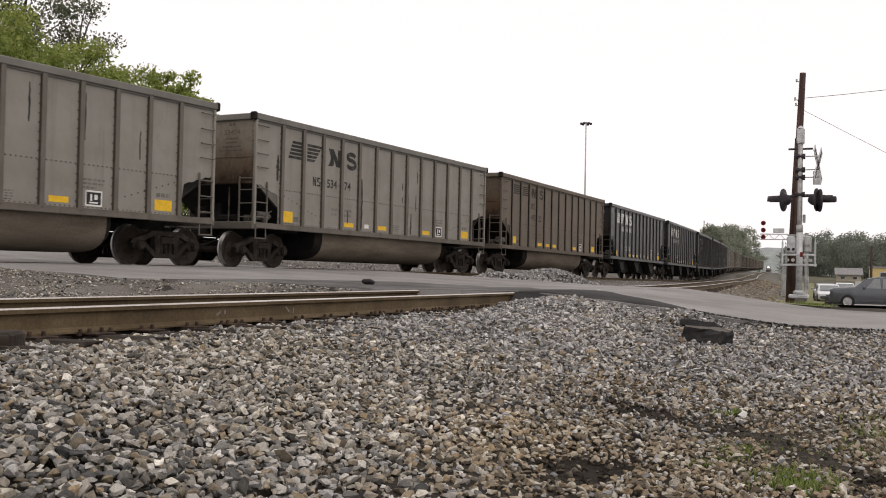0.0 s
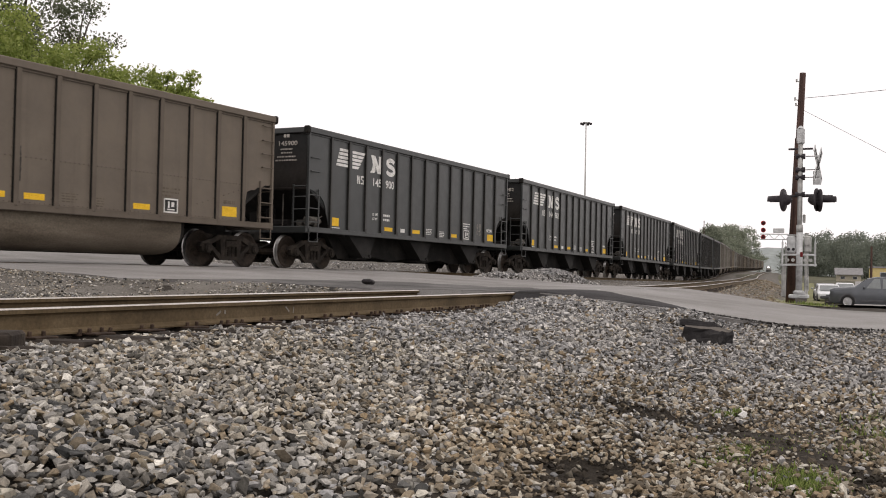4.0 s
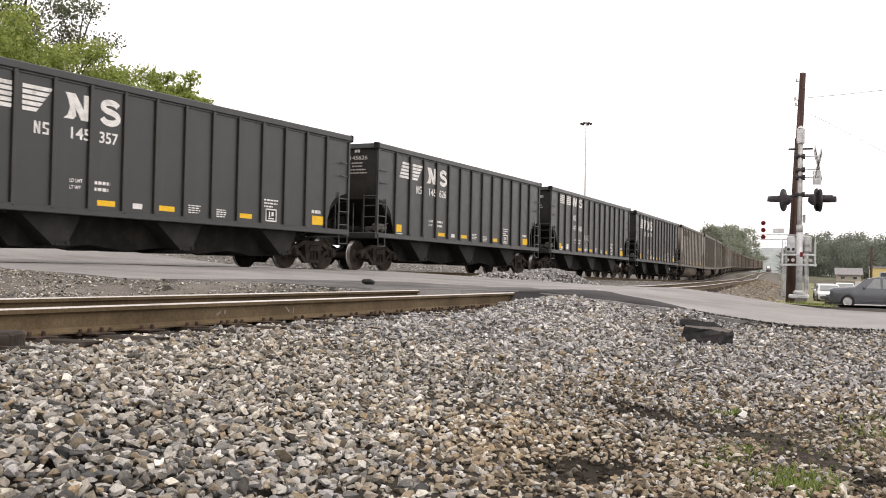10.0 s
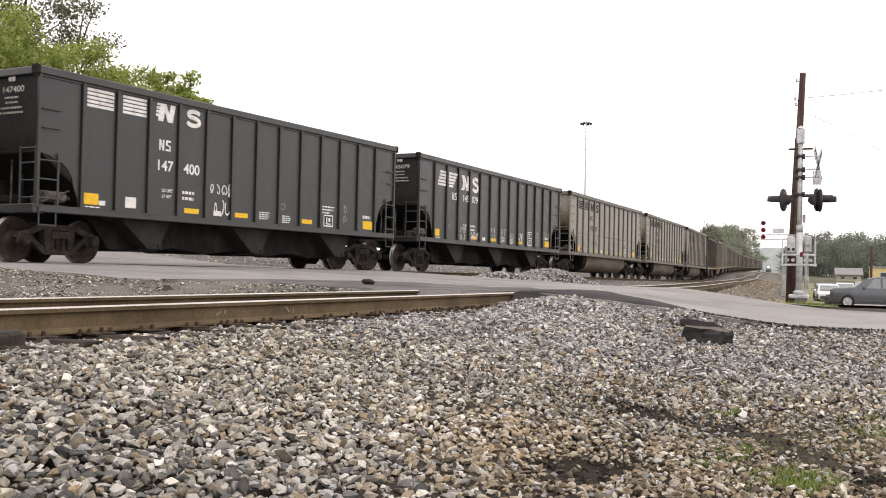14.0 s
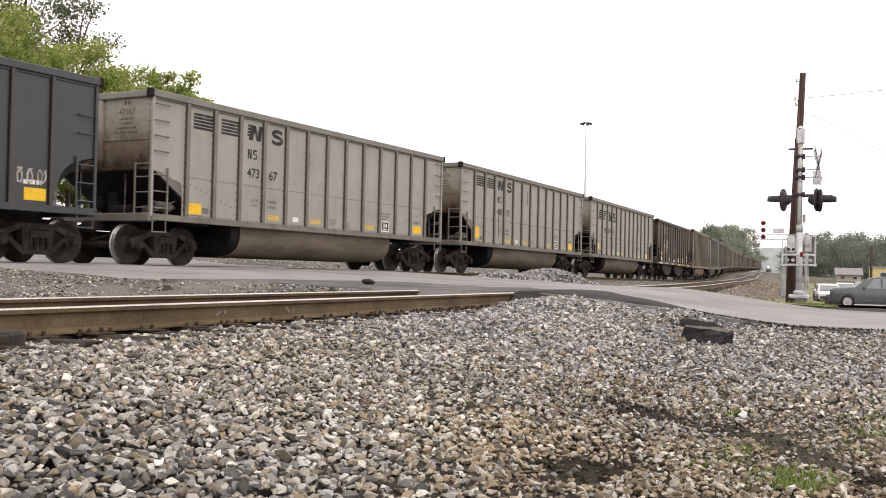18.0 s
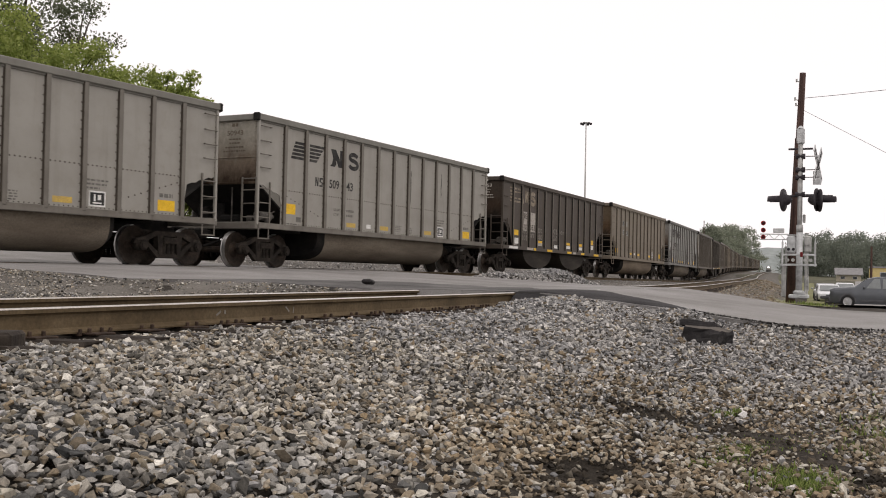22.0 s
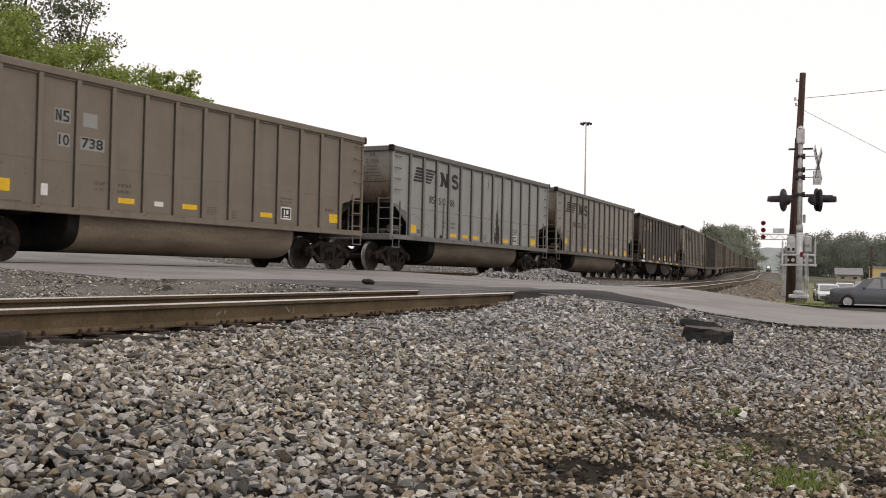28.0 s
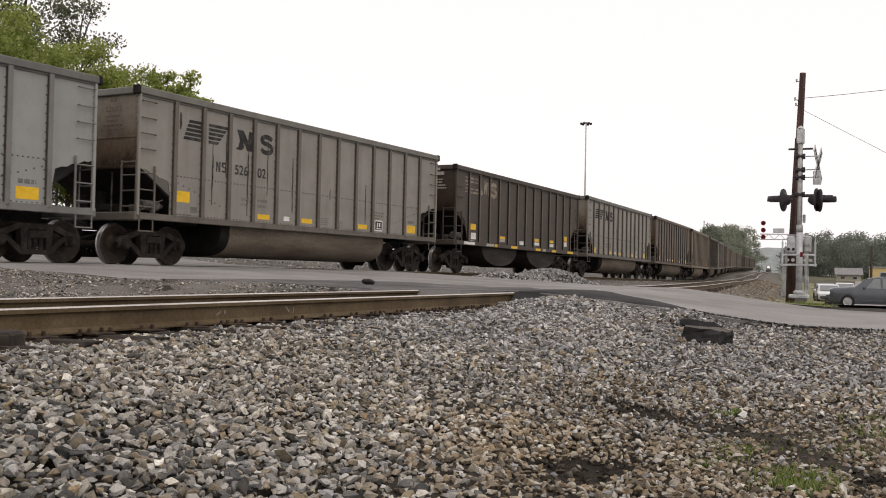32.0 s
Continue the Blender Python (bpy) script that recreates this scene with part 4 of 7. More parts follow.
RIG_STEEL = surface("dusty_rig_steel", (0.10, 0.092, 0.082), (0.04, 0.036, 0.031), (0.19, 0.178, 0.16), 0.7, 0.1, 6, 50)
BRAKE_RIG = brake_rig_mesh()
HOP_RIBS = [0.952 * i for i in range(-6, 7)]
GON_RIBS = [0.963 * i for i in range(-6, 7)]
GON_CUT = ((0.0, 2.20), (0.16, 2.14), (0.27, 2.15), (0.42, 2.08), (0.58, 2.06), (0.70, 1.99), (0.84, 1.98), (1.0, 1.92), (1.06, 1.60), (1.06, 1.12))
HOP_CUT = ((0.0, 2.24), (0.2, 2.20), (0.34, 2.17), (0.5, 2.09), (0.66, 2.05), (0.8, 1.93), (0.9, 1.80), (0.96, 1.58), (1.06, 1.36), (1.12, 1.12))
PLATES = {}


def plate(name, parent, x, z, w, h, mat, y=-SIDE + 0.058, label=""):
    """A thin sheet (reflector, stencil panel) on the car's side."""
    key = (name, mat.name, w, h)
    if key not in PLATES:
        PLATES[key] = Shape().box((0, 0, 0), (w, 0.006, h), None, 0.002).mesh(name, mat)
    return link_mesh(name, PLATES[key], parent, pose(x, y, z), label)


def text_bars(name, parent, x, z, widths, mat, bar_h=0.05, gap=0.09, y=-SIDE + 0.058):
    """Unreadable small stencilling, as bars."""
    sh = Shape()
    rnd = random.Random(int(x * 100) + len(widths))
    for i, w in enumerate(widths):
        at = 0.0
        while at < w:
            b = min(w - at, rnd.uniform(0.05, 0.14))
            sh.box((x + at + b / 2, y, z - i * gap), (b, 0.004, bar_h))
            at += b + 0.03
    return tagged(sh.link(name, mat, parent), kind="stuff")


N_SLANT = ((0.05, 1), (0.40, 1), (0.70, 0.42), (0.70, 1), (1, 1), (0.93, 0), (0.62, 0), (0.40, 0.46), (0.44, 0.14), (0.34, 0), (0, 0), (0.14, 0.14), (0.22, 0.45), (0.16, 0.72))
N_BLOCK = ((0.10, 0), (0.24, 1), (0.52, 1), (0.68, 0.45), (0.75, 1), (1, 1), (0.87, 0), (0.62, 0), (0.45, 0.56), (0.37, 0))


def curl(sh, x, z, w, h, t, y, lean=0.0):
    """A heavy double-bowed stroke."""
    path = [(0.5 + 0.36 * math.cos(a), 0.73 + 0.185 * math.sin(a)) for a in (radians(15 + 255 * i / 12) for i in range(13))]
    path += [(0.5 + 0.38 * math.cos(a), 0.30 + 0.215 * math.sin(a)) for a in (radians(62 - 232 * i / 12) for i in range(13))]
    pts = [Vector((x + p * w + lean * q * h, z + q * h)) for p, q in path]
    vs = []
    for i, p in enumerate(pts):
        d = (pts[min(i + 1, len(pts) - 1)] - pts[max(i - 1, 0)]).normalized()
        n = Vector((-d.y, d.x)) * t / 2
        vs += [(p.x + n.x, y, p.y + n.y), (p.x - n.x, y, p.y - n.y)]
    sh.add(vs, [(2 * i, 2 * i + 1, 2 * i + 3, 2 * i + 2) for i in range(len(pts) - 1)])


def logo(parent, x, z, h, mat, style, y=-SIDE + 0.057):
    """The railway's mark as plain shapes: two sets of stripes, a heavy zigzag and a double curl."""
    sh = Shape()
    for i in range(5):
        z1 = z + h - i * h / 4.85
        z0 = z1 - h * 0.145
        if style == "slant":
            sh.prism([(x + 0.20 - i * 0.042, z1), (x + 0.63, z1), (x + 0.63, z0), (x + 0.17 - i * 0.042, z0)], "y", y - 0.003, y + 0.003)
            e = 1.62 - i * 0.085
            sh.prism([(x + 0.88, z1), (x + e, z1), (x + e - 0.07, z0), (x + 0.88, z0)], "y", y - 0.003, y + 0.003)
        else:
            sh.box((x + 0.37, y, (z0 + z1) / 2), (0.74, 0.006, z1 - z0))
            sh.box((x + 1.35, y, (z0 + z1) / 2), (0.70, 0.006, z1 - z0))
            if i < 4:
                sh.box((x + 2.05 + 0.01 * (4 - i), y, (z0 + z1) / 2), (0.12, 0.006, z1 - z0))
    sh.link("stripe_mark", mat, parent)
    sh = Shape()
    a, w = (x + 1.89, 0.74) if style == "slant" else (x + 2.0, 0.62)
    sh.prism([(a + p * w, z + q * h) for p, q in (N_SLANT if style == "slant" else N_BLOCK)], "y", y - 0.003, y + 0.003)
    sh.link("zigzag_mark", mat, parent)
    sh = Shape()
    curl(sh, a + 0.95, z, 0.60 if style == "slant" else 0.55, h, h * 0.25, y - 0.003, 0.0 if style == "slant" else 0.08)
    sh.link("curl_mark", mat, parent)


def worn_logo(parent, mat, y=-SIDE + 0.057):
    """Remnants of the same mark, most of it worn off."""
    rnd = random.Random(12)
    sh = Shape()
    for i in range(5):
        z = 3.49 - i * 0.13
        for x0, x1 in ((-6.04, -5.80), (-5.62, -5.2), (-5.16, -4.86)):
            if rnd.random() < 0.88:
                sh.box(((x0 + x1) / 2 + rnd.uniform(-0.03, 0.03), y, z), ((x1 - x0) * rnd.uniform(0.75, 1.0), 0.006, 0.075 * rnd.uniform(0.6, 1.1)))
    for p in ([(-4.72, 2.95), (-4.70, 3.30), (-4.60, 3.45), (-4.58, 3.2), (-4.48, 3.1), (-4.47, 2.95)],
              [(-4.32, 3.02), (-4.30, 3.5), (-4.22, 3.5), (-4.15, 3.28), (-4.10, 3.48), (-4.0, 3.46), (-4.03, 3.05), (-4.12, 2.97), (-4.20, 3.2), (-4.26, 2.98)],
              [(-3.90, 2.95), (-3.93, 3.46), (-3.78, 3.5), (-3.76, 3.1), (-3.82, 2.94)]):
        sh.prism(p, "y", y - 0.003, y + 0.003)
    curl(sh, -3.72, 2.93, 0.66, 0.55, 0.15, y - 0.003)
    sh.link("block_mark", mat, parent, "mostly worn-off pale mark")


def initials(parent, x, z, h, mat, y=-SIDE + 0.057):
    """The two initials before a car's number, as plain strokes."""
    w, t = h * 0.62, h * 0.17
    sh = Shape()
    sh.prism([(x, z), (x, z + h), (x + t * 1.2, z + h), (x + w - t, z + h * 0.35), (x + w - t, z + h), (x + w, z + h), (x + w, z), (x + w - t * 1.2, z), (x + t, z + h * 0.65), (x + t, z)], "y", y - 0.003, y + 0.003)
    b = x + w * 1.35
    sh.prism([(b + t * 0.5, z + h), (b + w, z + h), (b + w, z + h - t), (b + t * 1.3, z + h - t), (b + t * 1.3, z + h * 0.58), (b + w, z + h * 0.5), (b + w, z), (b, z), (b, z + t), (b + w - t, z + t), (b + w - t, z + h * 0.42), (b, z + h * 0.52), (b, z + h - t * 0.6)], "y", y - 0.003, y + 0.003)
    sh.link("initial_mark", mat, parent)


def stencil_square(parent, x, z, mat, s=0.32):
    """Square service stencil: a frame with bars inside."""
    sh = Shape()
    y = -SIDE + 0.057
    t = 0.035
    for dx, dz, w, h in ((0, s / 2, s * 1.4, t), (0, -s / 2, s * 1.4, t), (-s * 0.7, 0, t, s + t), (s * 0.7, 0, t, s + t), (-0.07, 0.02, 0.05, 0.15), (0.06, 0.03, 0.09, 0.11), (0.0, -0.09, 0.24, 0.03)):
        sh.box((x + dx, y, z + dz), (w, 0.005, h))
    plate("stencil_backing", parent, x, z, s * 1.4, s, BLACK_MARK, y + 0.003)
    sh.link("service_stencil", mat, parent)


def build_car(kind, paint, low, mark, label, category):
    """A freight car at its own origin: x towards the train's rear, z = 0 on the railhead."""
    hopper = kind != "gondola"
    half = HOP_B if hopper else GON_B
    ribs = HOP_RIBS if hopper else GON_RIBS
    edge = 2.24 if hopper else 2.20
    top = TOPS[kind]
    car = thing("hopper_car" if hopper else "gondola_car", label, category, group="cars of the coal train")
    sheet = side_sheet_mesh(half, paint, HOP_CUT if hopper else GON_CUT, top)
    ribbed = RIB_PAINT.get(paint.name, paint)
    rib = rib_mesh(ribbed, FLANK_SHADE if "grey" in paint.name or "tan" in paint.name else SOOT_SHADE, 0.09 if hopper else 0.12, 0.085, top)
    chord = chord_mesh(2 * half + 0.16, CHORD_PAINT.get(paint.name, paint), "x")
    echord = chord_mesh(2 * SIDE - 0.1, CHORD_PAINT.get(paint.name, paint), "y")
    sill = Shape().box((0, 0, 1.08), (2 * half - 0.1, 0.09, 0.14), None, 0.014).box((0, -0.02, 1.15), (2 * half - 0.1, 0.05, 0.02)).mesh("side_sill", ribbed if not hopper else paint)
    post = Shape().box((0, 0, (1.1 + top - 0.1) / 2), (0.075, 0.075, top - 0.1 - 1.1), None, 0.012).mesh("corner_post", paint)
    cap = Shape().box((0, 0, 0), (0.13, 0.18, 0.21), None, 0.03).mesh("corner_cap", SOOT_SHADE)
    worn = paint if hopper else RIB_PAINT.get(paint.name, paint)
    lad, elad, grab = ladder_mesh(worn, half), end_ladder_mesh(worn), grab_mesh(worn)
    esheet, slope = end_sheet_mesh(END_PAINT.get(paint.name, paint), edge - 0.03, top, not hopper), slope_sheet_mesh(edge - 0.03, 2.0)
    esill = Shape().box((0, 0, 1.08), (0.28, 2 * SIDE - 0.06, 0.19), None, 0.02).mesh("end_sill", worn)
    for s in (-1, 1):
        turn = 0 if s < 0 else 180
        link_mesh("side_sheet", sheet, car, pose(0, s * (SIDE - 0.07), 0))
        link_mesh("top_chord", chord, car, pose(0, s * (SIDE - 0.055), top - 0.083, 0, 0, turn))
        link_mesh("side_sill", sill, car, pose(0, s * (SIDE - 0.04), 0))
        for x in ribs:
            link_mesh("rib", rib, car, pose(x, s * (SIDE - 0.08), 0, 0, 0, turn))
        for e in (-1, 1):
            link_mesh("corner_post", post, car, pose(e * (half - 0.03), s * (SIDE - 0.045), 0))
            link_mesh("corner_cap", cap, car, pose(e * (half + 0.055), s * (SIDE - 0.06), top - 0.085), "black corner cap of the top rail")
            link_mesh("ladder", lad, car, Matrix.Translation((e * (half - 0.02), s * (SIDE - 0.02), 0)) @ Matrix.Rotation(0 if e < 0 else math.pi, 4, "Z"))
            for z in (2.72, 3.10) if hopper else (2.6, 2.95, 3.3, 3.68):
                link_mesh("grab_iron", grab, car, Matrix.Translation((e * (half - 0.1), s * SIDE, z)) @ Matrix.Rotation(0 if e < 0 else math.pi, 4, "Z") @ pose(0, 0 if (s < 0) == (e < 0) else -0.0, 0))
        link_mesh("end_chord", echord, car, pose(s * (half - 0.03), 0, top - 0.083))
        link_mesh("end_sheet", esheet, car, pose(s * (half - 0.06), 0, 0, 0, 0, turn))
        link_mesh("slope_sheet", slope, car, pose(s * (half - 0.06), 0, 0, 0, 0, turn))
        link_mesh("end_sill", esill, car, pose(s * (half - 0.08), 0, 0))
        link_mesh("end_ladder", elad, car, pose(s * (half + 0.0), -SIDE + 0.52, 0))
        link_mesh("brake_rigging", BRAKE_RIG, car, pose(s * (half - 0.06), 0, 0, 0, 0, turn), "dusty brake cylinder and pipes under the slope sheet")
        link_mesh("coupler", COUPLER, car, pose(s * (half - 0.05), 0, 0, 0, 0, turn))
        add_truck(car, s * (half - 1.03))
    Shape().box((0, 0, 0.93), (2 * half - 0.4, 0.34, 0.30), None, 0.02).link("center_sill", SOOT_SHADE, car)
    Shape().box((0, 0, 1.16), (2 * half - 3.6, 2 * SIDE - 0.2, 0.05)).link("floor_sheet", SOOT_SHADE, car)
    if kind == "hopper":
        bay = bay_mesh(BAY_PAINT, 0.36, 1.40)
        Shape().prism([(-5.0, 1.05), (5.0, 1.05), (4.35, 0.33), (3.2, 0.30), (2.3, 0.42), (1.2, 0.30), (0.0, 0.42), (-1.2, 0.30), (-2.3, 0.42), (-3.2, 0.30), (-4.35, 0.33)], "y", -0.95, 0.95).link("inner_hopper", SOOT_SHADE, car)
        for x in (-3.70, 0.02, 3.80):
            link_mesh("hopper_bay", bay, car, pose(x, 0, 0))
    elif kind == "gondola":
        link_mesh("tub", tub_mesh(low, 7.8), car, pose(0.08, 0, 0))
    else:
        tub = barrel_mesh(low, 3.6, 1.3, 0.74, 1.42)
        for x in (-2.37, 2.35):
            link_mesh("tub", tub, car, pose(x, 0, 0), "round-bellied dark tub")
    if not hopper:
        riv = rivet_rows(half, ribs, RUSTY_RIVET if "grey" in paint.name else RIB_PAINT[paint.name], 2.09, top)
        tagged(link_mesh("rivets", riv, car, pose(0, -SIDE + 0.056, 0)), kind="stuff")
    return car



# ---- the cars, from the leading one back ----
# kind, paint, underbody, stencil colour, label
TAN_CHALK = surface("worn_chalky_mark", (0.27, 0.225, 0.17), (0.14, 0.11, 0.085), (0.36, 0.32, 0.26), 0.85, 0.0, 5, 30, 0.05)
TAN_MARK = plain("thin_tan_stencil", (0.12, 0.1, 0.076), 0.85)
SMALL_MARK = plain("thin_worn_stencil", (0.15, 0.142, 0.128), 0.8)
END_MARK = plain("worn_end_stencil", (0.13, 0.105, 0.08), 0.85)
GHOST_MARK = plain("ghosted_dark_stencil", (0.062, 0.052, 0.044), 0.85)
TYPES = {
    "black": ("hopper", BLACK_PAINT, SOOT_SHADE, WHITE_MARK, "black open hopper car with white stencils and yellow reflectors", "hopper car"),
    "grey": ("gondola", GREY_PAINT, GRIMY, BLACK_MARK, "streaked grey coal gondola with a rounded tub below", "coal gondola"),
    "dirty": ("gondola", DIRTY_PAINT, GRIMY, BLACK_MARK, "dirty grey coal gondola with dark runs and yellow reflectors", "coal gondola"),
    "pale": ("gondola", PALE_PAINT, GRIMY, BLACK_MARK, "pale grey riveted coal gondola with yellow reflectors", "coal gondola"),
    "tan": ("gondola", TAN_PAINT, GRIMY_TAN, BLACK_MARK, "dusty tan coal gondola with a tan tub below", "coal gondola"),
    "rust": ("gondola", RUST_PAINT, GRIMY, GHOST_MARK, "rusty brown coal gondola with faded stencils", "coal gondola"),
    "brown": ("tub hopper", BROWN_PAINT, TUB_DARK, DUST_MARK, "dark brown coal car with two round tubs", "coal gondola"),
}
# the order of the train: paint, mark style, number in two halves
CONSIST = [("dirty", "slant", "", ""), ("dirty", "slant", "534", "74"), ("rust", "block", "495", "22"), ("black", "slant", "145", "900"), ("black", "slant", "144", "982"),
           ("black", "slant", "145", "357"), ("black", "slant", "145", "626"), ("black", "block", "147", "400"), ("black", "slant", "145", "079"), ("grey", "block", "473", "67"),
           ("grey", "block", "481", "75"), ("grey", "slant", "509", "43"), ("brown", "block", "10", "053"), ("tan", "patch", "10", "738"), ("pale", "slant", "510", "86"),
           ("dirty", "slant", "526", "02"), ("brown", "block", "", ""), ("dirty", "slant", "", ""), ("rust", "", "", ""), ("tan", "", "", ""), ("rust", "", "", ""), ("grey", "", "", ""),
           ("rust", "", "", ""), ("tan", "", "", ""), ("brown", "", "", ""), ("grey", "", "", ""), ("tan", "", "", ""), ("rust", "", "", ""), ("grey", "", "", ""), ("tan", "", "", ""),
           ("brown", "", "", ""), ("rust", "", "", ""), ("grey", "", "", ""), ("tan", "", "", ""), ("rust", "", "", ""), ("grey", "", "", ""), ("tan", "", "", ""), ("rust", "", "", "")]


# where the reflectors and small panels sit: along the car, height, width, height of the sheet
BLACK_SPOTS = ((-5.46, 1.37, 0.46, 0.24, YELLOW), (-2.36, 1.305, 0.5, 0.12, YELLOW), (-1.45, 1.305, 0.28, 0.12, WHITE_MARK), (-0.54, 1.31, 0.5, 0.12, YELLOW),
               (2.26, 1.305, 0.47, 0.12, YELLOW), (5.36, 1.36, 0.52, 0.25, YELLOW))
BROWN_SPOTS = ((-5.26, 1.71, 0.47, 0.22, YELLOW), (-5.23, 1.37, 0.44, 0.24, WHITE_MARK), (-2.46, 1.43, 0.6, 0.10, YELLOW), (-2.46, 1.32, 0.6, 0.12, DUST_MARK), (-0.35, 1.30, 0.45, 0.15, WHITE_MARK),
               (1.39, 1.49, 0.54, 0.12, YELLOW), (1.42, 1.33, 0.58, 0.13, WHITE_MARK), (3.29, 1.50, 0.48, 0.12, YELLOW), (3.30, 1.33, 0.48, 0.14, WHITE_MARK), (5.16, 1.70, 0.37, 0.22, YELLOW), (5.16, 1.45, 0.37, 0.2, WHITE_MARK))
SILL_SPOTS = ((-1.30, 0.67, YELLOW), (-3.20, 0.27, YELLOW), (1.43, 0.59, YELLOW), (3.46, 0.54, YELLOW), (5.7, 0.8, YELLOW), (-3.77, 0.72, DUST_MARK), (-5.68, 0.95, WHITE_MARK), (2.2, 0.4, DUST_MARK))
TAN_SPOTS = ((-5.68, 1.50, 0.47, 0.25, YELLOW), (-4.70, 1.48, 0.31, 0.24, WHITE_MARK), (-2.43, 1.40, 0.48, 0.12, YELLOW), (-1.44, 1.40, 0.28, 0.11, WHITE_MARK), (-0.43, 1.40, 0.5, 0.12, YELLOW),
             (2.45, 1.38, 0.5, 0.12, YELLOW), (5.58, 1.46, 0.58, 0.25, YELLOW))
# the leading yellow sheet of the grey cars differs from car to car: height and size
LEAD_SHEET = {1: (1.38, 0.30), 2: (1.40, 0.28), 10: (1.52, 0.44), 11: (1.60, 0.28), 14: (1.40, 0.26), 15: (1.62, 0.26)}


def end_stencils(car, half, left, right, mark):
    """Initials, number and small print on the leading end wall."""
    x = -half - 0.082
    if left:
        number = left + right
        lettering("end_number", number, mark, car, x, 3.43, -0.60, 0.13, 0.105 * len(number), turn=-90)
    sh = Shape()
    rnd = random.Random(len(left) + int(half * 100))
    rows = ((0.20, 3.66, 0.09),) if left else ((0.20, 3.66, 0.09), (0.5, 3.49, 0.12))
    for w, z, h in rows + ((0.40, 3.31, 0.04), (0.36, 3.21, 0.04), (0.62, 3.10, 0.04), (0.74, 3.00, 0.04)):
        at = 0.0
        while at < w:
            b = min(w - at, rnd.uniform(0.04, 0.1))
            sh.box((x, -0.86 + w / 2 - at - b / 2, z + h / 2), (0.004, b, h))
            at += b + 0.022
    tagged(sh.link("end_stencil", mark, car), kind="stuff")


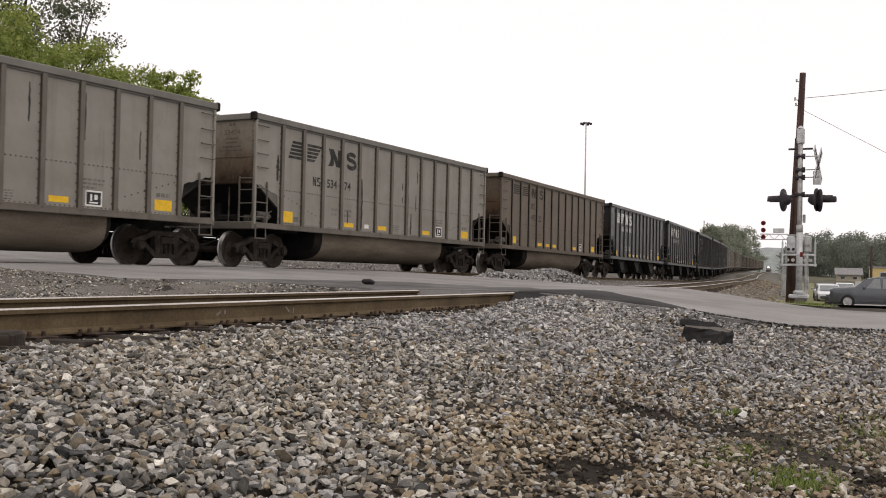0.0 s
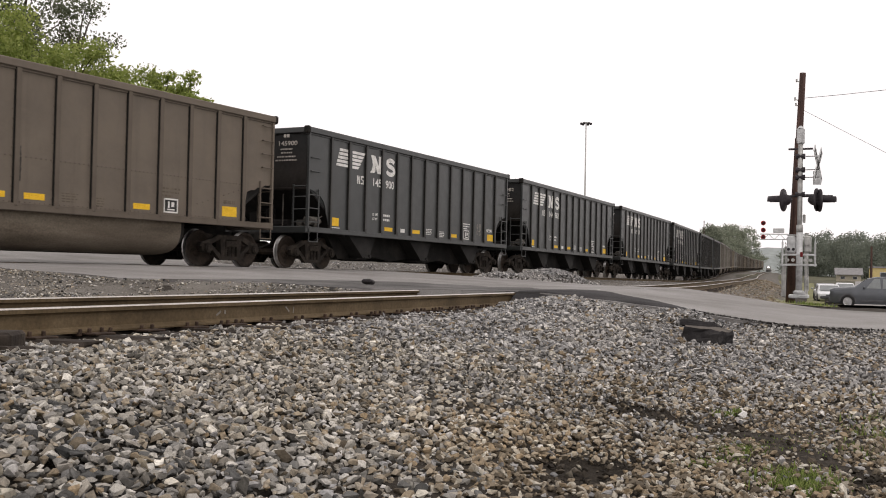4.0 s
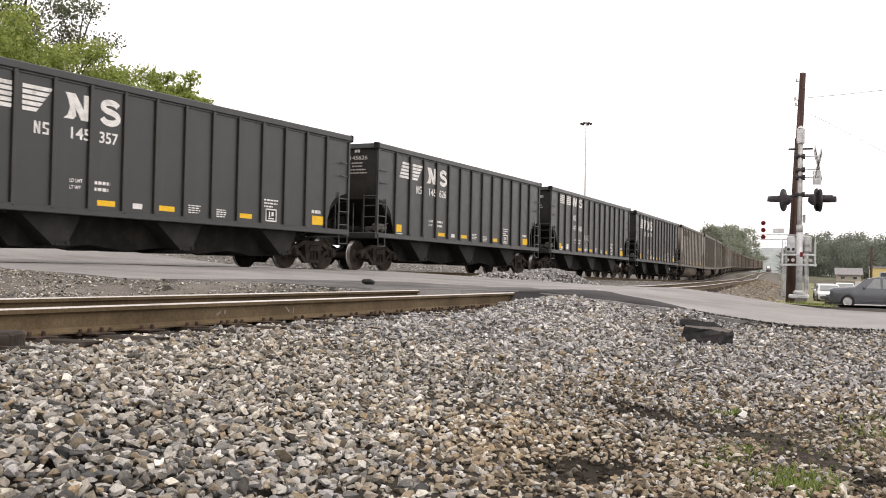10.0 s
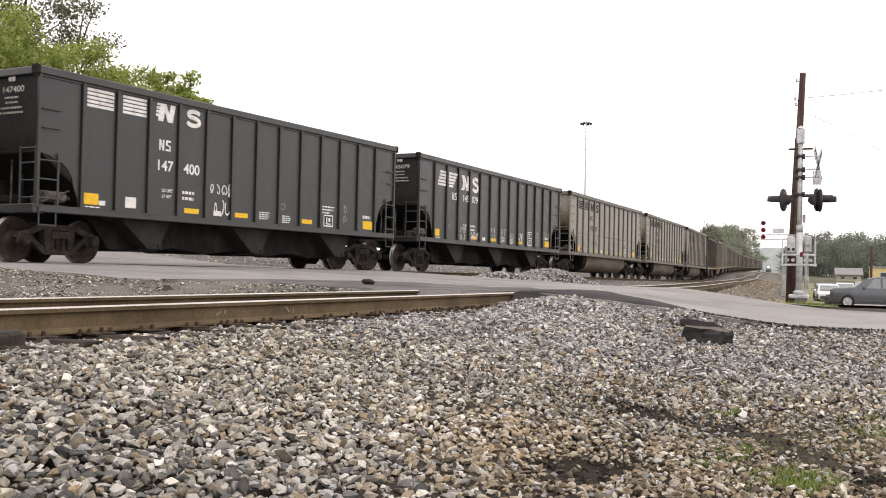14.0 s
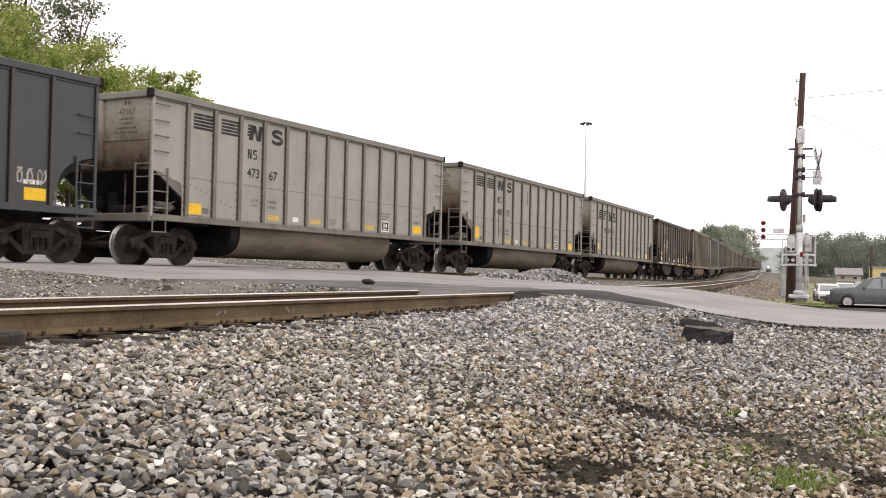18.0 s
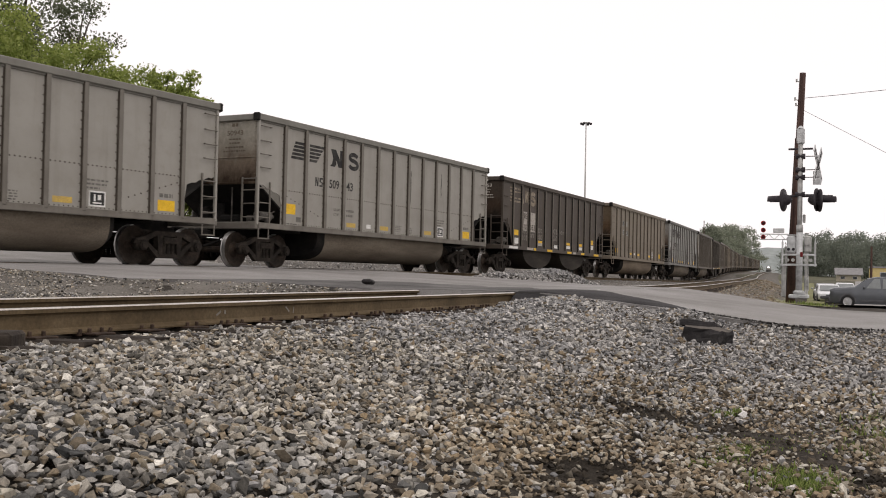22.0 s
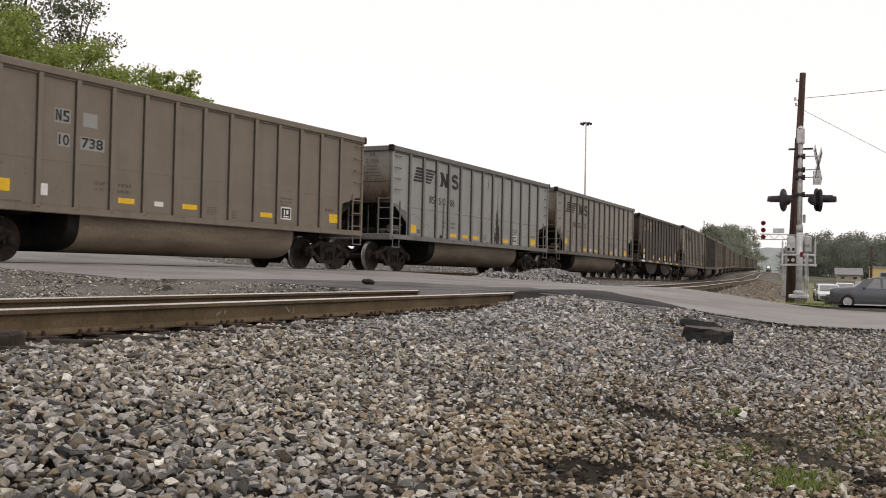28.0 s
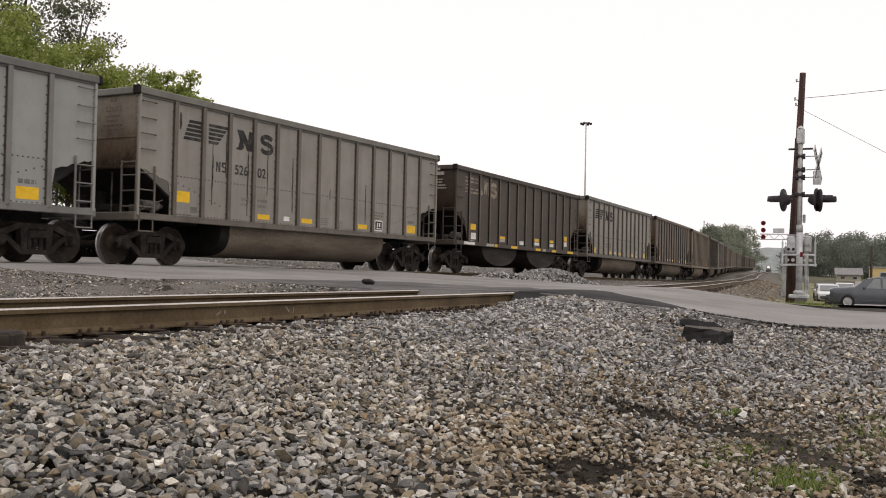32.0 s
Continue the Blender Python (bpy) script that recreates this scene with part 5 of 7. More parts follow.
def dress_car(car, k, paint, style, left, right):
    hopper = paint in ("black", "brown")
    half = HOP_B if hopper else GON_B
    mark = TYPES[paint][3]
    y = -SIDE + 0.057
    low_yellow = WORN_YELLOW if paint == "grey" else YELLOW
    small = SMALL_MARK if paint in ("grey", "pale", "dirty") else TAN_MARK if paint in ("tan", "rust") else mark
    if paint == "black":
        spots = BLACK_SPOTS + (((-4.31, 1.37, 0.32, 0.24, WHITE_MARK), (-5.13, 1.30, 0.18, 0.1, WHITE_MARK)) if k == 7 else ())
    elif paint == "brown":
        spots = BROWN_SPOTS
        for x, w, mat in SILL_SPOTS:
            plate("sill_reflector" if mat is YELLOW else "sill_stripe", car, x, 1.085, w, 0.10, mat, -SIDE - 0.008)
    elif paint == "tan":
        spots = TAN_SPOTS
    else:
        z, h = LEAD_SHEET.get(k, (1.36, 0.26))
        spots = ((-5.46, z, 0.46, h, YELLOW), (-5.08, 1.33, 0.22, 0.14, small), (-2.42, 1.32, 0.5, 0.13, low_yellow), (-0.50, 1.32, 0.5, 0.13, low_yellow), (2.37, 1.31, 0.5, 0.13, low_yellow), (5.30, 1.37, 0.54, 0.25, YELLOW))
        spots += ((-1.41, 1.32, 0.46, 0.12, YELLOW),) if k in (2, 14) else ((-1.43, 1.33, 0.25, 0.12, WHITE_MARK),)
    for x, z, w, h, mat in spots:
        plate("reflector" if mat in (YELLOW, WORN_YELLOW) else "stencil_panel", car, x, z, w, h, mat)
    up = 0.09 if paint == "tan" else 0.0
    if paint != "brown":
        stencil_square(car, 3.28, 1.385 + up, WHITE_MARK, 0.30)
        text_bars("small_stencil", car, 2.98, 1.78 + up, (0.6, 0.55, 0.36), small, 0.04, 0.085)
        if left:
            lettering("load_limit", "LD LMT", small, car, -3.36, 1.69, y - 0.003, 0.075, 0.34)
            lettering("light_weight", "LT WT", small, car, -3.36, 1.55, y - 0.003, 0.075, 0.30)
        else:
            text_bars("small_stencil", car, -3.36, 1.74, (0.34, 0.30), small, 0.07, 0.14)
        text_bars("small_stencil", car, -2.69, 1.73, (0.42, 0.38), small, 0.07, 0.14)
        text_bars("small_stencil", car, 1.15 if paint == "black" else 0.95, 1.40, (0.34, 0.36, 0.34, 0.30), small, 0.03, 0.055)
        text_bars("small_stencil", car, 0.17, 1.44, (0.42, 0.36, 0.40, 0.34), small, 0.025, 0.055)
    if k == 3:
        lettering("tail_code", "HP29R", mark, car, 5.0, 1.57, y - 0.003, 0.12, 0.52)
    elif paint != "brown":
        text_bars("small_stencil", car, 5.08, 1.60 + up, (0.42,), small, 0.09, 0.1)
    text_bars("small_stencil", car, -5.68, 1.20, (0.5,), small, 0.025, 0.06)
    end_stencils(car, half, left, right, DUST_MARK if hopper else END_MARK)
    if paint == "brown":
        worn_logo(car, TAN_CHALK)
        if left:
            plate("stencil_panel", car, -3.41, 2.22, 0.70, 0.82, DUST_MARK, -SIDE + 0.060, "chalky white repainted panel")
            plate("stencil_panel", car, -4.25, 2.22, 0.42, 0.80, DUST_MARK, -SIDE + 0.060)
            initials(car, -4.40, 2.33, 0.22, BROWN_PAINT, -SIDE + 0.053)
            lettering("car_number", right, BROWN_PAINT, car, -3.74, 1.88, -SIDE + 0.053, 0.24, 0.64)
            lettering("car_number", left, BROWN_PAINT, car, -4.38, 1.88, -SIDE + 0.053, 0.23, 0.28)
    elif style == "slant":
        logo(car, -5.45 if hopper else -5.50, 3.0 if hopper else 2.97, 0.54 if hopper else 0.50, mark, style)
        if left:
            z = 2.59 if hopper else 2.33
            initials(car, -4.28 if hopper else -4.32, z, 0.25, mark)
            lettering("car_number", left, mark, car, -3.36 if hopper else -3.62, z, y - 0.004, 0.25, 0.17 * len(left))
            lettering("car_number", right, mark, car, -2.60 if hopper else -2.72, z, y - 0.004, 0.25, 0.175 * len(right))
    elif style == "block":
        logo(car, -5.61 if hopper else -5.57, 3.31 if hopper else 3.27, 0.41 if hopper else 0.39, mark, style)
        initials(car, -3.48 if hopper else -3.53, 2.64 if hopper else 2.78, 0.25, mark)
        if left:
            z = 2.17 if hopper else 2.30
            lettering("car_number", left, mark, car, -3.51 if hopper else -3.55, z, y - 0.004, 0.25, 0.165 * len(left))
            lettering("car_number", right, mark, car, -2.67 if hopper else -2.65, z, y - 0.004, 0.25, 0.18 * len(right))
    elif style == "patch":
        for x, z, w, h in ((-4.22, 3.03, 0.41, 0.30), (-3.50, 3.03, 0.39, 0.30), (-4.18, 2.54, 0.32, 0.28), (-3.42, 2.53, 0.66, 0.28)):
            plate("stencil_panel", car, x, z, w, h, PALE_PAINT, -SIDE + 0.060)
        initials(car, -4.40, 2.92, 0.23, BLACK_MARK, -SIDE + 0.052)
        lettering("car_number", left, BLACK_MARK, car, -4.31, 2.43, -SIDE + 0.052, 0.22, 0.26)
        lettering("car_number", right, BLACK_MARK, car, -3.72, 2.43, -SIDE + 0.052, 0.22, 0.58)


def scribble(parent, x, z, w, h, seed, mat, thick=0.032):
    """Sprayed scrawl: a row of rounded looping strokes with an outline or two."""
    rnd = random.Random(seed)
    sh = Shape()
    y = -SIDE + 0.052
    layer = 0

    def stroke(pts):
        nonlocal layer
        layer += 1
        yy = y - layer * 0.0004
        vs = []
        for i, p in enumerate(pts):
            d = (pts[min(i + 1, len(pts) - 1)] - pts[max(i - 1, 0)])
            d = d.normalized() if d.length > 1e-6 else Vector((1, 0))
            n = Vector((-d.y, d.x)) * thick / 2 * rnd.uniform(0.7, 1.2)
            vs += [(p.x + n.x, yy, p.y + n.y), (p.x - n.x, yy, p.y - n.y)]
        sh.add(vs, [(2 * i, 2 * i + 1, 2 * i + 3, 2 * i + 2) for i in range(len(pts) - 1)])

    letters = max(1, round(w / 0.24))
    for j in range(letters):
        cx, cw = x + (j + 0.5) * w / letters, w / letters * 0.62
        for row in range(1 if h < 0.45 else 2):
            hh = h / (1 if h < 0.45 else 2)
            cz = z + hh * (row + 0.5)
            a0, turn, sq = rnd.uniform(0, 6.28), rnd.choice((-1, 1)) * rnd.uniform(4.2, 7.5), rnd.uniform(0.5, 1.0)
            stroke([Vector((cx + cw * 0.62 * math.cos(a0 + turn * i / 14) * (0.55 + 0.45 * i / 14) + 0.08 * (i / 14 - 0.5), cz + hh * 0.46 * sq * math.sin(a0 + turn * i / 14))) for i in range(15)])
            if rnd.random() < 0.7:
                p = Vector((cx + rnd.uniform(-0.5, 0.1) * cw, cz - hh * 0.45))
                stroke([p, p + Vector((rnd.uniform(-0.03, 0.06), hh * 0.5)), p + Vector((rnd.uniform(0.02, 0.12), hh * 0.88))])
    tagged(sh.link("graffiti", mat, parent, "scrawled white spray-paint graffiti"), kind="stuff")


def drips(car, spots, seed):
    """Dark runs of coal slurry down the side sheets."""
    rnd = random.Random(seed)
    for x, z0, z1, w in spots:
        left, right = [], []
        n = 9
        for i in range(n + 1):
            q = i / n
            wd = w * (0.35 + 0.65 * math.sin(math.pi * min(1, q * 0.9 + 0.08))) * rnd.uniform(0.6, 1.1) * 0.5
            cx = x + rnd.uniform(-0.012, 0.012)
            left.append((cx - wd, z0 + (z1 - z0) * q))
            right.append((cx + wd, z0 + (z1 - z0) * q))
        sh = Shape()
        sh.prism(left + right[::-1], "y", -SIDE + 0.0545, -SIDE + 0.0585)
        sh.link("slurry_streak", SLURRY, car, "dark run of coal slurry")


SLURRY = surface("dried_coal_slurry", (0.05, 0.046, 0.042), (0.03, 0.028, 0.026), (0.10, 0.094, 0.086), 0.9, 0.0, 6, 40, 0.1)
TRAIN = []
# sprayed scrawls: along the car, foot, width, height
SCRAWLS = {3: ((4.1, 1.4, 0.45, 0.45, FADED_MARK),),
           7: ((-1.78, 1.72, 0.88, 0.36, WHITE_MARK), (-1.62, 1.22, 0.62, 0.44, WHITE_MARK), (3.98, 1.36, 0.3, 0.55, FADED_MARK), (1.0, 1.5, 0.3, 0.3, FADED_MARK)),
           8: ((-3.62, 1.17, 0.54, 0.52, DUST_MARK), (-2.68, 1.24, 0.7, 0.3, WHITE_MARK), (-0.87, 1.32, 0.56, 0.46, DUST_MARK), (0.16, 1.2, 0.54, 0.6, DUST_MARK), (1.13, 1.36, 0.42, 0.34, DUST_MARK),
               (2.06, 1.36, 0.46, 0.36, WHITE_MARK), (3.88, 1.22, 0.54, 0.62, DUST_MARK), (4.87, 1.56, 0.74, 0.33, DUST_MARK), (-4.6, 1.5, 0.3, 0.25, FADED_MARK)),
           12: ((-4.73, 1.40, 0.75, 0.55, FADED_MARK), (-3.75, 1.56, 0.62, 0.18, FADED_MARK), (-2.78, 1.50, 0.62, 0.55, FADED_MARK), (-0.90, 1.52, 0.76, 0.6, FADED_MARK), (0.1, 1.86, 0.66, 0.2, FADED_MARK))}
# dark runs of slurry: along the car, foot, head, width
RUNS = {0: ((3.0, 2.6, 3.6, 0.05), (-1.2, 1.4, 2.9, 0.09), (1.6, 2.8, 3.6, 0.06), (4.55, 2.35, 3.0, 0.05)),
        1: ((-1.75, 1.2, 2.75, 0.16), (-0.90, 1.2, 3.0, 0.18), (0.05, 1.25, 2.5, 0.08), (0.72, 2.6, 2.85, 0.05), (0.72, 2.2, 2.4, 0.05), (1.10, 1.5, 3.1, 0.09), (1.32, 1.2, 1.9, 0.1), (1.62, 2.0, 2.5, 0.06), (1.70, 2.9, 3.3, 0.05), (1.92, 1.2, 2.9, 0.1), (2.85, 1.3, 3.0, 0.05), (3.82, 1.4, 3.2, 0.14), (4.0, 1.9, 3.1, 0.06), (-2.5, 1.35, 1.75, 0.06), (-5.95, 2.3, 3.0, 0.12)),
        2: ((-3.72, 2.55, 2.95, 0.08), (-0.98, 1.15, 1.6, 0.16), (-0.86, 1.6, 2.3, 0.06)),
        10: ((-3.38, 1.35, 2.4, 0.06), (-0.3, 2.9, 3.5, 0.05)),
        11: ((-2.95, 1.3, 1.42, 0.06), (1.15, 2.2, 3.3, 0.05), (2.05, 2.3, 3.2, 0.05), (3.3, 2.6, 3.4, 0.05), (3.95, 2.4, 3.2, 0.05)),
        14: ((1.52, 1.10, 1.95, 0.50), (1.47, 1.5, 2.5, 0.24), (1.28, 1.12, 1.7, 0.10), (1.50, 2.4, 3.55, 0.04), (0.55, 3.2, 3.6, 0.05), (-3.25, 1.15, 2.45, 0.10), (-3.4, 1.15, 1.3, 0.3), (-1.0, 3.0, 3.5, 0.04)),
        15: ((-4.85, 1.9, 3.3, 0.05), (-4.45, 1.5, 3.0, 0.06), (-3.95, 2.2, 3.3, 0.05), (-3.1, 1.3, 3.4, 0.06), (-2.3, 1.9, 3.4, 0.05), (-1.2, 1.5, 3.0, 0.06), (0.6, 2.0, 2.3, 0.05), (2.5, 1.4, 2.6, 0.06), (-5.6, 3.2, 3.6, 0.1)),
        17: ((-1.2, 1.3, 2.9, 0.08), (2.6, 1.6, 3.2, 0.06))}


def build_train():
    first = {}
    for k, (paint, style, left, right) in enumerate(CONSIST):
        if paint not in first:
            first[paint] = build_car(*TYPES[paint])
            car = first[paint]
        else:
            car = None
        TRAIN.append([k, paint, style, left, right, car])
    # copies of the bare cars first, then each gets its own stencils
    for row in TRAIN:
        if row[5] is None:
            row[5] = copy_thing(first[row[1]], Matrix.Identity(4))
    for k, paint, style, left, right, car in TRAIN:
        dress_car(car, k, paint, style, left, right)
        for x, z, w, h, mat in SCRAWLS.get(k, ()):
            scribble(car, x, z, w, h, k * 20 + int(x * 7) + 40, mat)
        if k in RUNS:
            drips(car, RUNS[k], k)
    for k, paint, style, left, right, car in TRAIN:
        if k == 7:
            tagged(car, "black open hopper car with stripes and a sprayed scrawl")
        if k == 8:
            tagged(car, "black open hopper car covered in white graffiti scrawls")


build_train()


def train_gone(t):
    """Metres the train has rolled since the start."""
    return 7.1567 * t - 0.0138 * t * t / 2 - 0.0006 * t * t * t / 6


SLACK = {1: -0.02, 2: 0.02, 5: 0.12, 6: 0.1, 12: 0.02, 13: 0.22, 14: 0.42, 15: 0.08, 16: 0.02}


def car_start(k):
    s = 19.434 + SLACK.get(k, 0.0)
    for i in range(1, k):
        s += HOP_L if CONSIST[i][0] in ("black", "brown") else GON_L
    if k == 0:
        s -= GON_L
    return s


# ---- crossing signal ----
def crossing_signal():
    base = Vector((28.15, 5.2, -0.56))
    t = thing("crossing_signal", "white level-crossing signal with flashing lights and crossbuck", "crossing signal", Matrix.Translation(base) @ pose(0, 0, 0, 0, 0, 6))
    Shape().box((0, 0, 0.05), (0.36, 0.5, 0.10), None, 0.02).box((0, 0, 0.15), (0.24, 0.28, 0.12), None, 0.04).link("base", WHITE_STEEL, t)
    Shape().tube((0, 0, 0.1), (0, 0, 4.55), 0.065, 14).tube((0, 0, 1.75), (0, 0, 1.95), 0.085, 12).link("mast", GALV_STEEL, t, "", True)
    Shape().box((0, 0, 4.32), (0.16, 0.2, 0.42), None, 0.03).tube((0, 0, 4.53), (0, 0, 4.6), 0.09, 10, 0.03).link("mast_cap", WHITE_STEEL, t)
    sh = Shape().box((0, 0, 3.98), (0.06, 0.62, 0.05), None, 0.01)
    for z in (3.78, 3.42, 3.22, 2.76):
        sh.tube((0, -0.12, z), (0, 0.12, z), 0.075, 10)
        sh.box((0, -0.3, z), (0.03, 0.34, 0.02))
    sh.link("clamp", DARK_STEEL, t)
    # crossbuck, its blades square to the road
    sh = Shape()
    for a in (45, -45):
        sh.box((0, 0, 0), (1.2, 0.018, 0.22), Matrix.Translation((0, -0.44, 3.55)) @ pose(0, 0, 0, 0, 0, -9) @ pose(0, 0, 0, 0, a, 0) , 0.003)
    cb = sh.link("crossbuck", WHITE_STEEL, t, "white crossbuck blades")
    sh = Shape()
    for k in range(9):
        for a in (45, -45):
            m = Matrix.Translation((0, -0.44, 3.55)) @ pose(0, 0, 0, 0, 0, -9) @ pose(0, 0, 0, 0, a, 0)
            sh.box((-0.48 + k * 0.12, -0.012, 0), (0.07, 0.004, 0.11), m)
    sh.link("blade_lettering", BLACK_MARK, cb)
    Shape().box((0, -0.42, 3.2), (0.018, 0.2, 0.36), None, 0.004).box((0, -0.25, 3.22), (0.02, 0.34, 0.02)).link("track_sign", WHITE_STEEL, t)
    # light pairs, one to each way of the road
    Shape().box((0, 0, 2.72), (0.07, 1.0, 0.06), None, 0.012).link("light_bar", DARK_STEEL, t)

    def light(y, face, z=2.62):
        m = Matrix.Translation((0.0, y, z)) @ Matrix.Rotation(face, 4, "Z")
        sh = Shape()
        sh.lathe([(0.0, -0.02), (0.30, -0.02), (0.31, 0.0), (0.30, 0.02), (0.16, 0.05), (0.12, 0.16), (0.05, 0.22), (0.0, 0.22)], "y", 20, m)
        lt = sh.link("signal_light", DARK_STEEL, t, "black round backed crossing light with a long hood", True)
        hood = Shape()
        n = 14
        vs, fs = [], []
        for i in range(n + 1):
            a = math.pi * (-0.12 + 1.24 * i / n)
            for d, r in ((-0.02, 0.13), (-0.40, 0.115)):
                vs.append((r * math.cos(a), d, r * math.sin(a)))
        fs = [(2 * i, 2 * i + 2, 2 * i + 3, 2 * i + 1) for i in range(n)]
        hood.add(vs, fs, m)
        hood.link("hood", DARK_STEEL, lt)
        lens = Shape().lathe([(0.0, -0.045), (0.06, -0.042), (0.105, -0.03), (0.108, -0.02)], "y", 16, m)
        lens.link("lens", RED_GLASS, lt, "dark red lens", True)

    for y in (0.42, -0.42):
        light(y, radians(168 if y > 0 else -10))
    light(-0.50, radians(14), 2.60)
    # gate machine with its counterweight arms
    Shape().tube((0, 0, 0.1), (0, 0, 1.75), 0.085, 14).link("mast_foot", WHITE_STEEL, t, "", True)
    Shape().box((0.08, 0.21, 1.43), (0.26, 0.21, 0.46), None, 0.03).box((0.08, 0.21, 1.68), (0.2, 0.24, 0.03), None, 0.01).link("gate_machine", WHITE_STEEL, t)
    Shape().box((0.10, -0.20, 1.44), (0.24, 0.18, 0.44), None, 0.03).box((-0.03, -0.2, 1.5), (0.03, 0.12, 0.2), None, 0.01).link("gate_machine", GALV_STEEL, t)
    for z, w in ((1.15, 0.88), (0.88, 0.92)):
        Shape().box((-0.2, 0, z), (0.035, w, 0.05), None, 0.008).link("counterweight_arm", WHITE_STEEL, t)
        Shape().box((0.3, 0, z + 0.02), (0.035, w - 0.08, 0.045), None, 0.008).link("counterweight_arm", GALV_STEEL, t)
    for y in (-0.41, 0.41):
        Shape().box((-0.2, y, 1.17), (0.04, 0.045, 0.66), None, 0.008).tube((-0.2, y, 1.48), (-0.2, y, 1.56), 0.015, 6).link("arm_post", WHITE_STEEL, t)
        Shape().box((0.3, y * 0.9, 1.12), (0.04, 0.045, 0.54), None, 0.008).link("arm_post", GALV_STEEL, t)
    for y in (-0.3, -0.16, 0.14, 0.28):
        Shape().tube((-0.26, y, 1.01), (-0.19, y, 1.01), 0.045, 10).link("bolt", GALV_STEEL, t)
    for y in (0.15, 0.27):
        Shape().tube((-0.07, y, 1.3), (-0.04, y, 1.3), 0.04, 10).link("bolt", DARK_STEEL, t)
    Shape().box((-0.23, -0.07, 1.16), (0.05, 0.07, 0.13), None, 0.015).link("gate_lamp", DULL_RED, t, "small dark red gate lamp")
    Shape().box((0.0, -0.11, 2.12), (0.1, 0.07, 0.22), None, 0.015).link("junction_box", GALV_STEEL, t)
    Shape().tube((0.05, -0.15, 0.05), (0.05, -0.15, 0.88), 0.028, 8).tube((0.1, -0.22, 0.2), (0.1, -0.2, 0.88), 0.022, 8).box((0.1, -0.19, 0.42), (0.10, 0.09, 0.22), None, 0.02).link("conduit", GALV_STEEL, t)
    Shape().box((0.35, 0.42, 0.45), (0.05, 0.12, 0.86), None, 0.015).link("cable_cover", GALV_STEEL, t)


DULL_RED = plain("dull_red_lamp", (0.16, 0.025, 0.025), 0.5)
RED_GLASS = plain("dark_red_glass", (0.10, 0.01, 0.012), 0.2)
RED_PAINT = plain("red_paint", (0.40, 0.03, 0.03), 0.5)
crossing_signal()


# ---- leaning pole with its wires ----
def utility_pole():
    t = thing("utility_pole", "leaning dark wooden utility pole beside the crossing", "utility pole", Matrix.Translation((37.39, 7.21, -0.85)))
    Shape().tube((0, 0, -0.2), (0.0, -0.35, 8.1), 0.16, 14, 0.105).link("shaft", POLE_WOOD, t, "", True)
    sh = Shape()
    for z, d in ((7.75, 0.16), (7.1, 0.18), (6.9, 0.14)):
        sh.tube((0, -0.33 * z / 8, z), (-0.1, -0.33 * z / 8 + d, z + 0.06), 0.018, 6)
        sh.tube((-0.1, -0.33 * z / 8 + d, z + 0.02), (-0.1, -0.33 * z / 8 + d, z + 0.13), 0.03, 8)
    sh.link("insulator_hook", GALV_STEEL, t)
    sh = Shape().tube((0.05, 0.15, 0.2), (0.03, -0.12, 5.8), 0.018, 6)
    sh.link("ground_wire", DARK_STEEL, t)


utility_pole()


def wire(a, b, sag, r=0.012):
    sh = Shape()
    a, b = Vector(a), Vector(b)
    pts = [a.lerp(b, i / 16) - Vector((0, 0, sag * 4 * (i / 16) * (1 - i / 16))) for i in range(17)]
    for p, q in zip(pts[:-1], pts[1:]):
        sh.tube(p, q, r, 5)
    ob = sh.link("overhead_wire", WIRE, None)
    tagged(ob, "thin dark overhead wire from the wooden pole", "wire", "overhead wires", "structure")


WIRE = plain("wire_black", (0.12, 0.11, 0.12), 0.6)
wire((37.39, 6.86, 6.35), (42.0, -14.0, 10.4), 0.7, 0.010)
wire((37.39, 6.87, 5.95), (45.1, -6.0, -1.2), 0.05, 0.008)


# ---- railway signal on its arm ----
def block_signal():
    t = thing("railway_signal", "railway signal with three red lamps on a white arm", "railway signal", Matrix.Translation((49.9, 8.9, -0.9)) @ pose(0, 0, 0, 0, 0, 105))
    Shape().tube((0, 0, 0), (0, 0, 3.0), 0.09, 10).link("mast", GALV_STEEL, t)
    sh = Shape()
    for z in (2.68, 2.93):
        sh.box((1.0, 0, z), (2.2, 0.06, 0.05), None, 0.01)
    for i in range(7):
        sh.tube((0.2 + i * 0.25, 0, 2.68 if i % 2 else 2.93), (0.45 + i * 0.25, 0, 2.93 if i % 2 else 2.68), 0.015, 5)
    sh.link("arm", WHITE_STEEL, t)
    Shape().box((1.25, 0, 3.1), (0.5, 0.1, 0.22), None, 0.02).link("bracket", WHITE_STEEL, t)
    for z in (3.45, 3.12, 2.79):
        sh = Shape().lathe([(0.0, 0.04), (0.11, 0.04), (0.115, 0.0), (0.11, -0.02), (0.085, -0.03), (0.085, -0.18), (0.08, -0.18), (0.08, -0.02), (0.0, -0.02)], "y", 16, Matrix.Translation((1.95, 0, z)) @ Matrix.Rotation(math.pi, 4, "Z"))
        hd = sh.link("signal_head", RED_PAINT, t, "red-rimmed signal head", True)
        Shape().lathe([(0.0, -0.05), (0.055, -0.045), (0.078, -0.03)], "y", 14, Matrix.Translation((1.95, 0, z)) @ Matrix.Rotation(math.pi, 4, "Z")).link("lens", RED_GLASS, hd)


block_signal()


